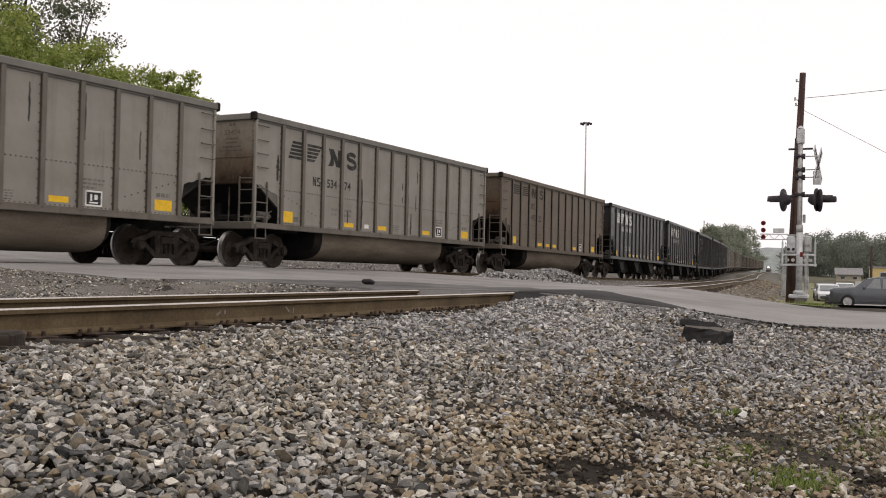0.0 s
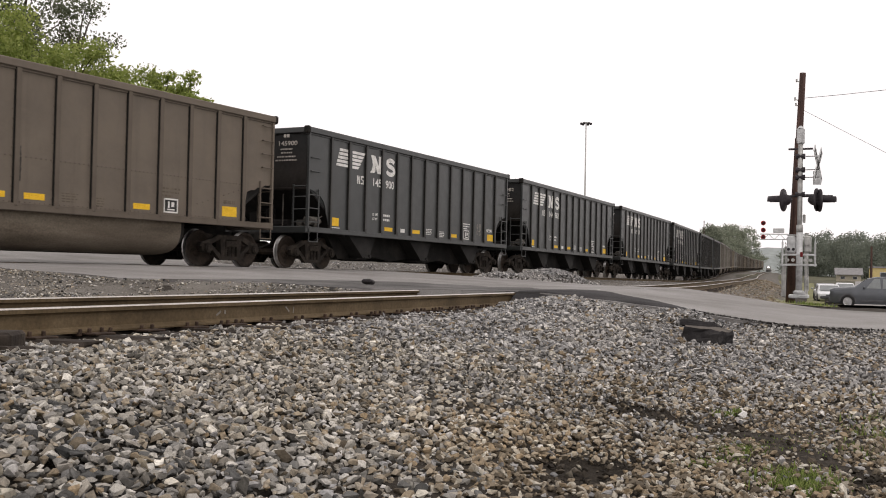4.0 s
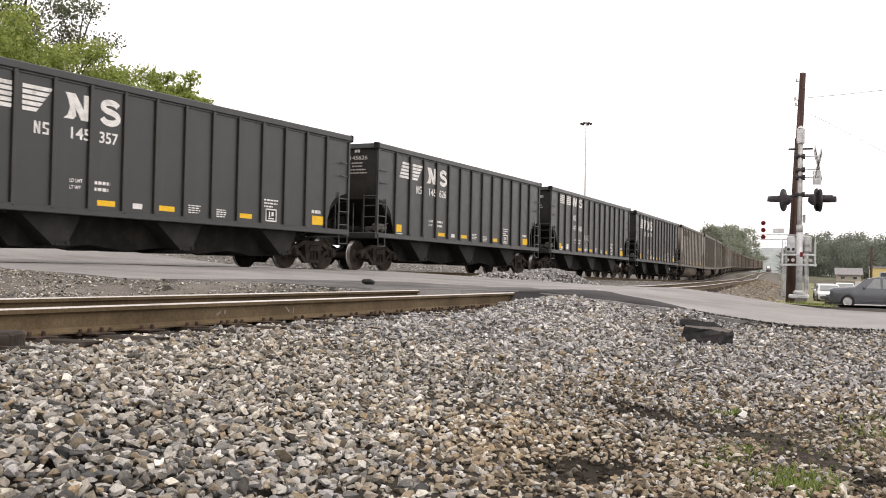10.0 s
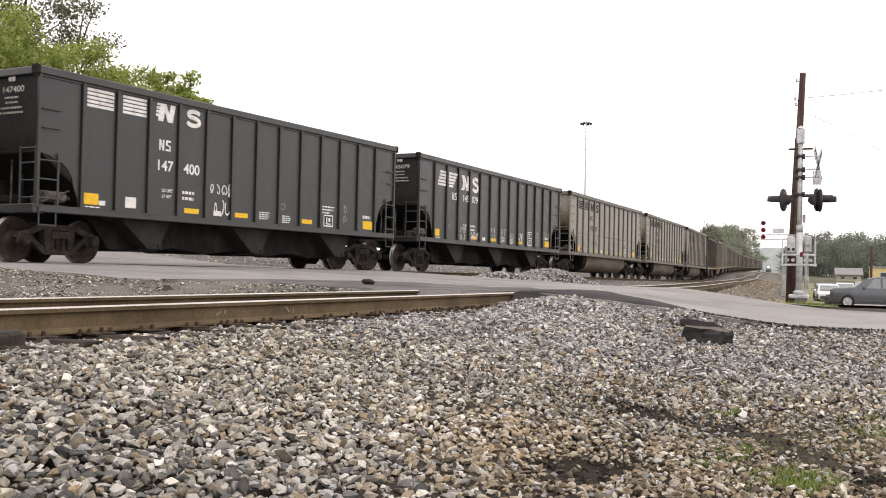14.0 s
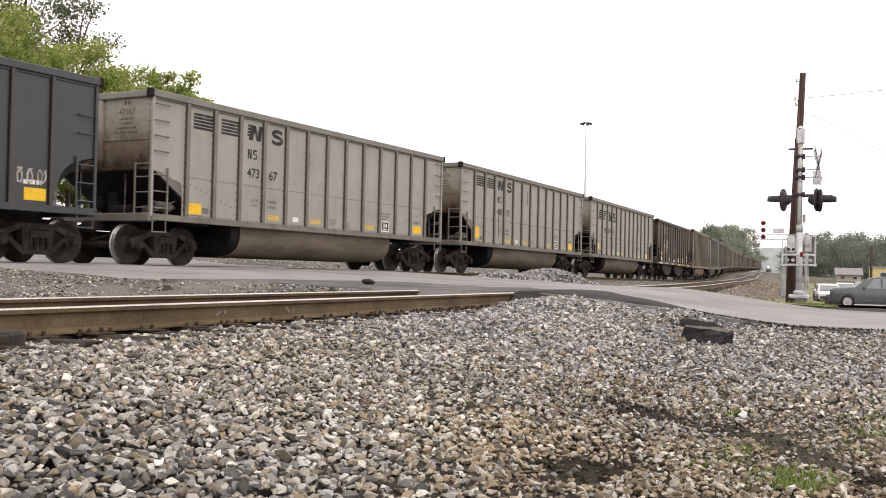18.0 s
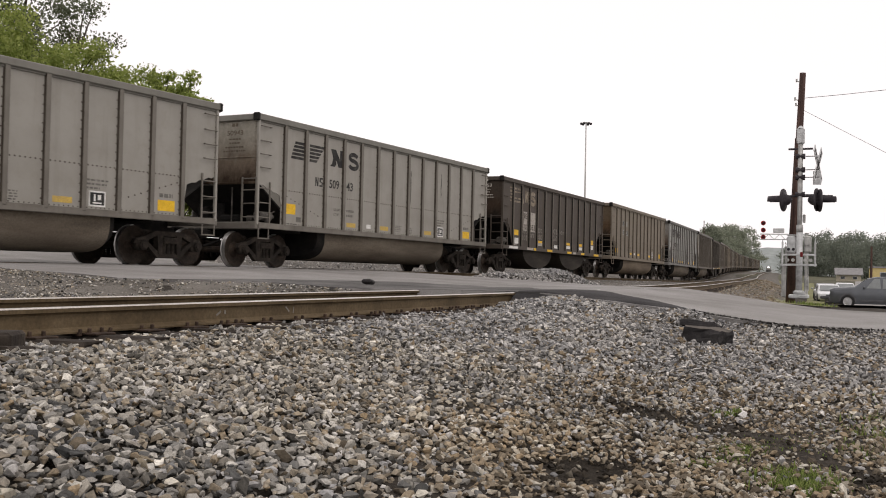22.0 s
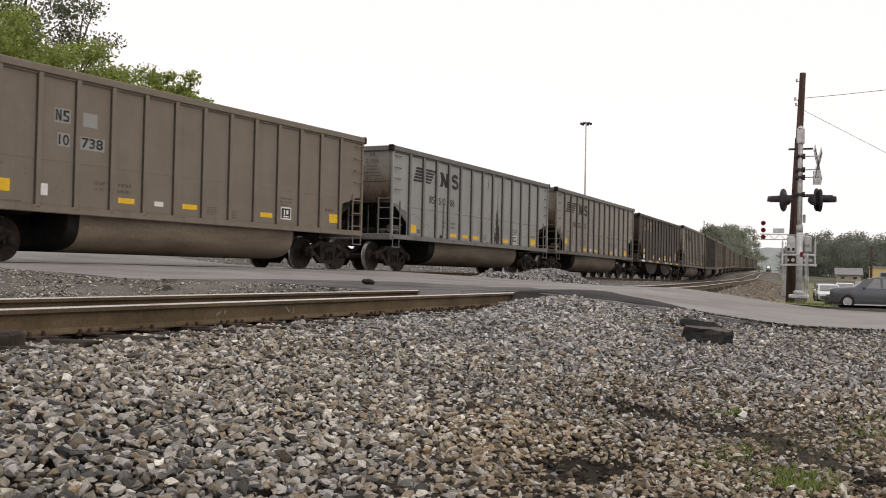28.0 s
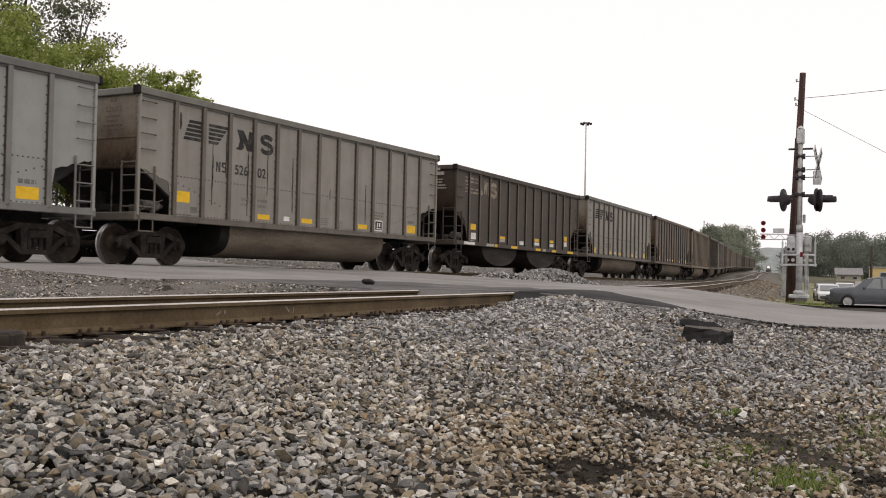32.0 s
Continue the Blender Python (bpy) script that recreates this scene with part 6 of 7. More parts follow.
# ---- tall lighting mast of the yard ----
def light_tower():
    t = thing("lighting_mast", "tall grey yard lighting mast with a ring of lamps", "lighting mast", Matrix.Translation((206.1, 82.9, 1.2)))
    Shape().tube((0, 0, 0), (0, 0, 31.75), 0.24, 12, 0.11).link("shaft", GALV_STEEL, t, "", True)
    sh = Shape()
    sh.tube((0, 0, 31.5), (0, 0, 31.62), 0.55, 14)
    for i in range(8):
        a = i * math.pi / 4
        sh.tube((0, 0, 31.55), (1.0 * math.cos(a), 1.0 * math.sin(a), 31.55), 0.05, 5)
    sh.link("lamp_ring", GALV_STEEL, t)
    for i in range(6):
        a = i * math.pi / 3
        Shape().box((1.05 * math.cos(a), 1.05 * math.sin(a), 31.35), (0.42, 0.42, 0.5), None, 0.08).link("lamp_head", DARK_STEEL, t)


light_tower()

# ---- parked vehicles ----
# pale base colour: what the panes would reflect is put into it
GLASS = plain("grey_car_glass", (0.19, 0.205, 0.205), 0.08, 0.0, 0.1)
TYRE = plain("tyre_rubber", (0.025, 0.025, 0.025), 0.85)
ALLOY = plain("alloy_rim", (0.45, 0.45, 0.45), 0.4, 0.5)
HEADLAMP = plain("headlamp_glass", (0.7, 0.7, 0.68), 0.15)
CHROME_TRIM = plain("grey_plastic_trim", (0.08, 0.08, 0.085), 0.6)


def body_slices(rows, mat, name, parent):
    """A body lofted through slices (x, half width low, half width high, z low, z belt, z top, roof half width)."""
    sh = Shape()
    vs = []
    for x, w0, w1, z0, zb, zt, wr in rows:
        ring = [(-w0, z0), (-w1, (z0 + zb) / 2), (-w1 * 0.985, zb), (-wr, zt - 0.03), (-wr * 0.85, zt), (wr * 0.85, zt), (wr, zt - 0.03), (w1 * 0.985, zb), (w1, (z0 + zb) / 2), (w0, z0)]
        vs += [(x, y, z) for y, z in ring]
    n = 10
    fs = [(i * n + j, i * n + (j + 1) % n, (i + 1) * n + (j + 1) % n, (i + 1) * n + j) for i in range(len(rows) - 1) for j in range(n)]
    fs += [tuple(range(n)), tuple(range((len(rows) - 1) * n, len(rows) * n))[::-1]]
    sh.add(vs, fs)
    ob = sh.link(name, mat, parent, "", True)
    ob.data.polygons.foreach_set("use_smooth", [len(p.vertices) == 4 for p in ob.data.polygons])
    md = ob.modifiers.new("edges", "BEVEL")
    md.width = 0.02
    md.segments = 2
    md.limit_method = "ANGLE"
    return ob


def vehicle(name, label, m, paint, length=4.75, height=1.78, wide=0.97, boxy=True, wheel_r=0.37, hood=1.0):
    t = thing(name, label, "car", m)
    h, L, w = height, length / 2, wide
    belt = h * 0.60
    rows = [(-L, w * 0.80, w * 0.86, 0.32, belt * 0.72 * hood, belt * 0.84 * hood, w * 0.82), (-L + 0.25, w * 0.92, w * 0.97, 0.26, belt * 0.80 * hood, belt * 0.91 * hood, w * 0.88), (-L + 1.15, w * 0.95, w, 0.24, belt * 0.9 * hood, belt * 0.96 * hood, w * 0.88),
            (-L + 1.30, w * 0.95, w, 0.24, belt * 0.9 * hood, max(belt * 1.06, belt * 0.99 * hood), w * 0.84), (-L + 1.95, w * 0.95, w, 0.24, belt, h * 0.94, w * 0.74), (-L + 2.4, w * 0.95, w, 0.24, belt, h * 0.99, w * 0.76), (-L + 3.2, w * 0.95, w, 0.24, belt, h, w * 0.76)]
    if boxy:
        rows += [(L - 0.55, w * 0.95, w, 0.26, belt * 1.02, h * 0.98, w * 0.75), (L - 0.15, w * 0.94, w * 0.97, 0.3, belt * 1.02, h * 0.80, w * 0.78), (L, w * 0.88, w * 0.92, 0.36, belt * 0.96, belt * 1.05, w * 0.8)]
    else:
        rows += [(L - 1.25, w * 0.95, w, 0.26, belt, h * 0.93, w * 0.72), (L - 0.75, w * 0.95, w, 0.26, belt, belt * 1.06, w * 0.84), (L - 0.1, w * 0.92, w * 0.95, 0.3, belt * 0.96, belt * 1.02, w * 0.84), (L, w * 0.86, w * 0.9, 0.36, belt * 0.9, belt * 0.97, w * 0.8)]
    body = body_slices(rows, paint, "body", t)
    # windows, set a little proud of the sheet
    for s in (-1, 1):
        for x0, x1 in ((-L + 1.85, -L + 2.6), (-L + 2.68, -L + 3.45)) + (((-L + 3.53, L - 0.62),) if boxy else ()):
            sh = Shape()
            zt = h * 0.93
            y0, y1 = s * (w * 0.985 + 0.004), s * (w * 0.79 + 0.012)
            xa = x0 + (0.42 if x0 < -L + 2 else 0.04)
            sh.add([(x0, y0, belt + 0.05), (x1, y0, belt + 0.05), (x1 - 0.04, y1, zt), (xa, y1, zt)], [(0, 1, 2, 3) if s > 0 else (3, 2, 1, 0)])
            sh.link("side_window", GLASS, t)
        for x in (-L + 0.92, L - 0.95):
            wh = Shape().lathe([(0.24, -0.11), (0.33, -0.12), (wheel_r, -0.08), (wheel_r, 0.08), (0.33, 0.12), (0.24, 0.11)], "y", 24, Matrix.Translation((x, s * (w - 0.09), wheel_r)))
            tyre = wh.link("wheel", TYRE, t, "", True)
            rim = Shape().lathe([(0.0, s * 0.10), (0.06, s * 0.11), (0.07, s * 0.08), (0.2, s * 0.075), (0.24, s * 0.105), (0.25, s * 0.09)], "y", 20, Matrix.Translation((x, s * (w - 0.09), wheel_r)))
            for k in range(5):
                a = 2 * math.pi * k / 5
                rim.box((x + 0.13 * math.cos(a), s * (w + 0.005), wheel_r + 0.13 * math.sin(a)), (0.05, 0.03, 0.05), None, 0.01)
            rim.link("rim", ALLOY, tyre)
            arch = Shape()
            pts = [(x + (wheel_r + 0.09) * math.cos(math.pi * i / 12), wheel_r + (wheel_r + 0.09) * math.sin(math.pi * i / 12)) for i in range(13)] + [(x + (wheel_r - 0.0) * math.cos(math.pi * i / 12), wheel_r + wheel_r * math.sin(math.pi * i / 12)) for i in range(12, -1, -1)]
            arch.prism(pts, "y", s * (w + 0.004), s * (w - 0.1))
            arch.link("wheel_arch", CHROME_TRIM, t)
        Shape().box((-L + 0.12, s * w * 0.68, belt * 0.72), (0.22, 0.36, 0.17), None, 0.05).link("headlight", HEADLAMP, t, "clear headlight")
        Shape().box((L - 0.06, s * w * 0.8, belt * 0.9), (0.12, 0.16, 0.3), None, 0.03).link("tail_light", RED_PAINT, t, "red tail light")
        Shape().box((-L + 1.75, s * (w + 0.11), belt + 0.1), (0.12, 0.2, 0.15), None, 0.04).link("mirror", paint, t)
        Shape().box((0.1, s * (w + 0.006), 0.42), (length - 2.9, 0.03, 0.12), None, 0.01).link("side_trim", CHROME_TRIM, t)
    Shape().add([(-L + 1.32, -w * 0.8, belt + 0.1), (-L + 1.32, w * 0.8, belt + 0.1), (-L + 1.94, w * 0.68, h * 0.935), (-L + 1.94, -w * 0.68, h * 0.935)], [(0, 1, 2, 3)], Matrix.Translation((-0.03, 0, 0.02))).link("windscreen", GLASS, t)
    Shape().box((-L - 0.01, 0, 0.45), (0.16, 2 * w * 0.84, 0.24), None, 0.05).link("bumper", CHROME_TRIM, t)
    Shape().box((-L - 0.005, 0, belt * 0.66), (0.06, w * 0.8, 0.18), None, 0.02).link("grille", CHROME_TRIM, t)
    return t


SUV_PAINT = plain("dark_slate_car_paint", (0.105, 0.113, 0.124), 0.22, 0.3, 0.06)
WHITE_PAINT = plain("white_car_paint", (0.72, 0.73, 0.74), 0.3, 0.0, 0.05)
SILVER_PAINT = plain("silver_car_paint", (0.42, 0.43, 0.44), 0.3, 0.4, 0.05)
TEAL_PAINT = plain("blue_car_paint", (0.05, 0.08, 0.16), 0.3, 0.2, 0.05)


def park(name, label, x, y, turn, paint, **kw):
    return vehicle(name, label, Matrix.Translation((x, y, land_at(x, y) + 0.01)) @ pose(0, 0, 0, 0, 0, turn), paint, **kw)


park("suv", "dark slate-grey sport utility car parked beside the road", 60.96, 7.15, -82, SUV_PAINT, hood=1.16)
park("parked_car", "white saloon car parked behind a darker one", 86.0, 13.6, 14, WHITE_PAINT, length=4.5, height=1.45, boxy=False, wheel_r=0.32)
park("parked_car", "silver saloon car in the car park", 95.5, 15.4, 190, SILVER_PAINT, length=4.5, height=1.45, boxy=False, wheel_r=0.32)
park("parked_car", "white saloon car in the car park", 101.5, 14.6, 12, WHITE_PAINT, length=4.6, height=1.48, boxy=False, wheel_r=0.32)

# ---- low buildings ----
ROOF_GREY = plain("grey_shingle_roof", (0.24, 0.235, 0.235), 0.9)
WALL_YELLOW = plain("yellow_board_wall", (0.55, 0.44, 0.20), 0.8, 0.0, 0.1)
WALL_CREAM = plain("cream_board_wall", (0.42, 0.38, 0.30), 0.8, 0.0, 0.1)
WINDOW_DARK = plain("dark_window_pane", (0.03, 0.035, 0.04), 0.1)


def house(name, label, x, y, turn, size, wall, roof, gable):
    L, W_, H_ = size
    t = thing(name, label, "house", Matrix.Translation((x, y, land_at(x, y) - 0.05)) @ pose(0, 0, 0, 0, 0, turn))
    sh = Shape()
    if gable:
        sh.prism([(-W_ / 2, 0), (W_ / 2, 0), (W_ / 2, H_), (0, H_ + gable), (-W_ / 2, H_)], "x", -L / 2, L / 2)
    else:
        sh.box((0, 0, H_ / 2), (L, W_, H_))
    sh.link("wall", wall, t)
    rf = Shape()
    if gable:
        for s in (-1, 1):
            rf.prism([(0, H_ + gable + 0.12), (s * (W_ / 2 + 0.4), H_ - 0.12), (s * (W_ / 2 + 0.4), H_ - 0.0), (0, H_ + gable + 0.26)], "x", -L / 2 - 0.4, L / 2 + 0.4)
    else:
        rf.box((0, 0, H_ + 0.1), (L + 0.4, W_ + 0.4, 0.25), None, 0.03)
    rf.link("roof", roof, t)
    for sx in (-1, 1):
        for k in range(max(2, int(L / 3.5))):
            px = -L / 2 + (k + 0.5) * L / max(2, int(L / 3.5))
            wf = Shape().box((px, sx * (W_ / 2 + 0.02), H_ * 0.52), (min(1.1, L / 5), 0.07, H_ * 0.45), None, 0.01).link("window", WHITE_STEEL, t)
            Shape().box((px, sx * (W_ / 2 + 0.05), H_ * 0.52), (min(0.9, L / 6), 0.04, H_ * 0.38)).link("pane", WINDOW_DARK, wf)
        Shape().box((sx * (L / 2 + 0.02), -W_ * 0.2, min(2.0, H_ * 0.8) / 2), (0.07, 0.9, min(2.0, H_ * 0.8)), None, 0.01).link("door", wall, t)
    return t


house("bungalow", "low cream house with a grey shingle roof", 222.0, 31.3, 100, (4.6, 4.4, 1.35), WALL_CREAM, ROOF_GREY, 1.1)
house("shed_building", "yellow flat-roofed building beyond the car park", 196.0, 20.0, 100, (8.0, 6.0, 2.9), WALL_YELLOW, ROOF_GREY, 0)

# ---- car park and verge ----
PARK_ASPHALT = surface("car_park_asphalt", (0.30, 0.29, 0.28), (0.22, 0.21, 0.20), (0.36, 0.35, 0.34), 0.9, 0.0, 0.2, 40, 0.4)


def sheet(name, label, corners, mat, lift, nu=24, nv=16):
    (ax, ay), (bx, by), (cx, cy), (dx, dy) = corners
    vs, fs = [], []
    for i in range(nu + 1):
        for j in range(nv + 1):
            u, v = i / nu, j / nv
            x = (ax * (1 - u) + bx * u) * (1 - v) + (dx * (1 - u) + cx * u) * v
            y = (ay * (1 - u) + by * u) * (1 - v) + (dy * (1 - u) + cy * u) * v
            vs.append((x, y, land_at(x, y) + lift))
    fs = [(i * (nv + 1) + j, (i + 1) * (nv + 1) + j, (i + 1) * (nv + 1) + j + 1, i * (nv + 1) + j + 1) for i in range(nu) for j in range(nv)]
    me = bpy.data.meshes.new(name)
    me.from_pydata(vs, [], fs)
    me.materials.append(mat)
    return tagged(new(name, me), label, "ground", kind="structure")


sheet("pavement", "pale asphalt car park below the tracks", [(30.2, -30), (215, -10), (215, 29.0), (30.2, 4.6)], PARK_ASPHALT, 0.07, 60, 30)


# ---- broken asphalt slab lying on the ballast ----
def broken_slab():
    """A thick lump with a pale dusty top and a thinner slab leaning behind it."""
    t = thing("broken_slab", "broken dark asphalt slab lying on the ballast", "rubble", Matrix.Translation((11.3, 3.08, land_at(11.3, 3.08) + 0.0)) @ pose(0, 0, 0, 0, 0, -74))

    def lump(name, pts, z0, z1, m, seed):
        bm = bmesh.new()
        rings = []
        for j in range(5):
            q = j / 4
            ring = []
            for i, (px, py) in enumerate(pts):
                for sub in range(4):
                    nx, ny = pts[(i + 1) % len(pts)]
                    p = Vector((px + (nx - px) * sub / 4, py + (ny - py) * sub / 4, z0 + (z1 - z0) * q))
                    p += noise.noise_vector(p * 16 + Vector((seed, 0, 0))) * 0.028
                    p.x *= 1 - 0.05 * (q > 0.9)
                    ring.append(bm.verts.new(p))
            rings.append(ring)
        n = len(rings[0])
        for j in range(4):
            for i in range(n):
                bm.faces.new((rings[j][i], rings[j][(i + 1) % n], rings[j + 1][(i + 1) % n], rings[j + 1][i]))
        cap = bm.faces.new(rings[-1])
        cap.material_index = 1
        bm.faces.new(rings[0][::-1])
        bmesh.ops.recalc_face_normals(bm, faces=bm.faces)
        me = bpy.data.meshes.new(name)
        bm.to_mesh(me)
        bm.free()
        me.materials.append(EDGE_ASPHALT)
        me.materials.append(DUSTY_TOP)
        ob = new(name, me)
        ob.parent = t
        ob.matrix_basis = m

    lump("slab", ((-0.26, -0.12), (0.14, -0.15), (0.29, -0.02), (0.16, 0.13), (-0.24, 0.14)), -0.03, 0.155, pose(0, 0, 0.01, 3, 4, 0), 2.0)
    lump("slab_crust", ((-0.27, -0.03), (0.10, -0.05), (0.22, 0.06), (-0.24, 0.09)), 0.0, 0.075, pose(-0.02, 0.17, 0.15, -16, 9, 4), 7.0)


DUSTY_TOP = surface("dusty_worn_asphalt", (0.115, 0.102, 0.09), (0.07, 0.062, 0.055), (0.16, 0.145, 0.13), 0.9, 0.0, 5, 50, 0.5, 0.004)
broken_slab()


def stub_post():
    """Sawn tie end lying in the ballast by the rail."""
    x, y = 4.02, 5.36
    t = Shape().box((0, 0, 0.05), (0.30, 0.18, 0.13), None, 0.02)
    ob = t.link("tie_stub", TIE_WOOD)
    ob.matrix_basis = Matrix.Translation((x, y, land_at(x, y))) @ pose(0, 0, 0, 0, 0, 35)
    tagged(ob, "sawn dark tie end lying in ballast", "timber")


stub_post()
_l = Shape().box((0, 0, 0.03), (0.26, 0.16, 0.07), None, 0.025).link("asphalt_lump", EDGE_ASPHALT)
_l.matrix_basis = Matrix.Translation((12.9, 8.7, -0.235)) @ pose(0, 0, 0, 0, 5, 20)
tagged(_l, "small black asphalt lump on the crossing", "rubble")


# ---- a far train's lit headlight, on a small added body ----
def far_headlight():
    t = thing("rail_maintenance_car", "small grey added body carrying a far train's lit headlight", "rail vehicle", line_pose(NEAR_LINE, 345))
    Shape().box((2.2, 0, 0.85), (4.2, 1.6, 0.6), None, 0.1).link("body", HAZY_STEEL, t)
    Shape().box((2.0, 0, 1.45), (2.0, 1.4, 0.8), None, 0.15).link("cab", HAZY_STEEL, t)
    for x in (0.9, 3.4):
        Shape().tube((x, -0.8, 0.35), (x, 0.8, 0.35), 0.35, 14).link("wheelset", HAZY_STEEL, t)
    Shape().lathe([(0, -0.12), (0.18, -0.11), (0.21, 0)], "x", 14, Matrix.Translation((0.08, 0, 1.5))).link("headlight", LIT_LAMP, t, "lit white headlight")


def lamp_material():
    m, nt, b = nodes_of("lit_headlight", 0.3)
    b.inputs["Emission Color"].default_value = (1, 0.97, 0.9, 1)
    b.inputs["Emission Strength"].default_value = 12
    return m


LIT_LAMP = lamp_material()
# far body's grey is lightened; haze over the distance sits in the paint
HAZY_STEEL = plain("hazy_grey_vehicle_paint", (0.24, 0.24, 0.235), 0.7)
far_headlight()


# ---- trees ----
def tree(label, x, y, z, height, spread, leaf, count, size, seed, trunk_h=0.35, group="trees", clumps=46, lean=0.0, sparse=1.0):
    rnd = random.Random(seed)
    rs = np.random.RandomState(seed)
    t = thing("tree", label, "tree", Matrix.Translation((x, y, z)), group)
    tr = Shape()
    top = height * 0.82
    pts = [Vector((lean * k + rnd.uniform(-0.1, 0.1) * k, rnd.uniform(-0.1, 0.1) * k, top * k / 5)) for k in range(6)]
    r0 = height * 0.016
    for k in range(5):
        tr.tube(pts[k], pts[k + 1], r0 * (1 - k * 0.17), 8, r0 * (1 - (k + 1) * 0.17))
    ends = []
    for k in range(clumps):
        h = trunk_h + (1 - trunk_h) * (k + 0.5) / clumps
        a = k * 2.399 + rnd.uniform(-0.5, 0.5)
        q = (h - trunk_h) / (1 - trunk_h)
        prof = math.sqrt(max(0.04, 1 - (max(0, q - 0.35) / 0.68) ** 2)) * (0.75 + 0.25 * min(1, q / 0.3))
        reach = spread * prof * rnd.uniform(0.45, 1.08)
        base = Vector((lean * 5 * h, 0, min(top, height * h * 0.8)))
        e = Vector((lean * 5 * h + reach * math.cos(a), reach * math.sin(a), height * h + rnd.uniform(-0.04, 0.05) * height))
        ends.append(e)
        if k % 2 == 0:
            mid = base.lerp(e, 0.5) + Vector((0, 0, height * 0.02))
            tr.tube(base, mid, r0 * 0.32, 5, r0 * 0.2)
            tr.tube(mid, e, r0 * 0.2, 5, r0 * 0.06)
    tr.link("trunk", BARK, t)
    per = max(8, count // clumps)
    C_ = np.repeat(np.array([tuple(e) for e in ends]), per, axis=0)
    cr = spread * 0.34 * sparse
    off = rs.normal(size=C_.shape)
    off *= (cr * rs.uniform(0.25, 1.0, (len(C_), 1))) / np.linalg.norm(off, axis=1, keepdims=True)
    off[:, 2] *= 0.7
    P = C_ + off
    a = rs.normal(size=P.shape)
    a /= np.linalg.norm(a, axis=1, keepdims=True)
    b = np.cross(a, rs.normal(size=P.shape))
    b /= np.linalg.norm(b, axis=1, keepdims=True)
    s = size * rs.uniform(0.6, 1.4, (len(P), 1))
    V = np.stack([P - a * s, P + b * s * 0.55, P + a * s, P - b * s * 0.55], 1).reshape(-1, 3)
    me = bpy.data.meshes.new("crown")
    me.from_pydata(V.tolist(), [], np.arange(len(V)).reshape(-1, 4).tolist())
    me.materials.append(leaf)
    ob = new("crown", me)
    ob.parent = t
    return t


for i, (x, y, h, sp, leaf, n, sz, lab) in enumerate([
        (24.0, 42.0, 11.3, 4.2, LEAF_BRIGHT, 16000, 0.125, "bright spring-green leafy tree behind the train"),
        (29.0, 40.0, 11.2, 3.6, LEAF_BRIGHT, 16000, 0.125, "bright spring-green leafy tree behind the train"),
        (32.4, 38.8, 10.2, 3.2, LEAF_BRIGHT, 14000, 0.125, "bright spring-green leafy tree behind the train"),
        (35.2, 38.4, 9.75, 2.6, LEAF_BRIGHT, 10000, 0.11, "bright spring-green leafy tree behind the train"),
        (37.5, 38.2, 10.0, 1.5, LEAF_BRIGHT, 3800, 0.15, "bright spring-green leafy tree behind the train"),
        (39.9, 38.9, 10.3, 1.8, LEAF_BRIGHT, 4200, 0.16, "broad-leaved green tree behind the train"),
        (41.4, 39.4, 9.5, 1.7, LEAF_BRIGHT, 3800, 0.16, "broad-leaved green tree behind the train"),
        (39.5, 52.0, 17.8, 3.4, LEAF_DARK, 5200, 0.15, "tall thin-leaved dark tree behind the greener ones"),
        (44.0, 52.2, 17.2, 2.6, LEAF_DARK, 2600, 0.15, "tall thin-leaved dark tree behind the greener ones"),
        (34.0, 51.0, 18.2, 4.8, LEAF_DARK, 12000, 0.16, "tall thin-leaved dark tree behind the greener ones"),
        (28.5, 50.0, 17.4, 4.4, LEAF_DARK, 9000, 0.17, "tall thin-leaved dark tree behind the greener ones"),
        (18.0, 47.0, 14.0, 4.4, LEAF_DARK, 7000, 0.17, "broad-leaved green tree behind the train")]):
    tree(lab, x, y, land_at(x, y) - 0.1, h - 1.2, sp, leaf, int(n * 1.9), sz * 0.7, 100 + i, 0.2, "trees behind the train")


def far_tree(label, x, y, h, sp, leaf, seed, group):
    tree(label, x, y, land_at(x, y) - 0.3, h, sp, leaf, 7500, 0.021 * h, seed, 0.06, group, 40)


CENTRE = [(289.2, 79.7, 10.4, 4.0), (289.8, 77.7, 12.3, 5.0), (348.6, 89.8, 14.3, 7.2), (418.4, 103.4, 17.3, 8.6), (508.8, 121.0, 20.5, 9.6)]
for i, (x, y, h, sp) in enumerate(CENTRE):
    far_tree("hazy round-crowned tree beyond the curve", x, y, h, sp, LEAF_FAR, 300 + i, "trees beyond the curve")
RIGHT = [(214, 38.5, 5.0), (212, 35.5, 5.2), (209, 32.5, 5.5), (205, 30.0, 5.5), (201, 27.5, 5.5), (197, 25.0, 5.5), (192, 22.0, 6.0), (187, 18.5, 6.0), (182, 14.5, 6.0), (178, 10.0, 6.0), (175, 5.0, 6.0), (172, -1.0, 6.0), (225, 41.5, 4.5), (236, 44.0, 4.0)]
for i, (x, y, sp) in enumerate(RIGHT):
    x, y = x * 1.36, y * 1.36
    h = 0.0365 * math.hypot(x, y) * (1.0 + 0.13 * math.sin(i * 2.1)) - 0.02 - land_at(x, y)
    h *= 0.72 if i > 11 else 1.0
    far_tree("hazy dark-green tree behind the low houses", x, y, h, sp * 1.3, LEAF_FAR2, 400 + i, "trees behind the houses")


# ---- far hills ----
# ridge woods made pale and grey; the colour carries the distance haze
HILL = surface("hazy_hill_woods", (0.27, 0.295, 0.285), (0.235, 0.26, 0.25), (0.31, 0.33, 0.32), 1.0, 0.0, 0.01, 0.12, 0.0)


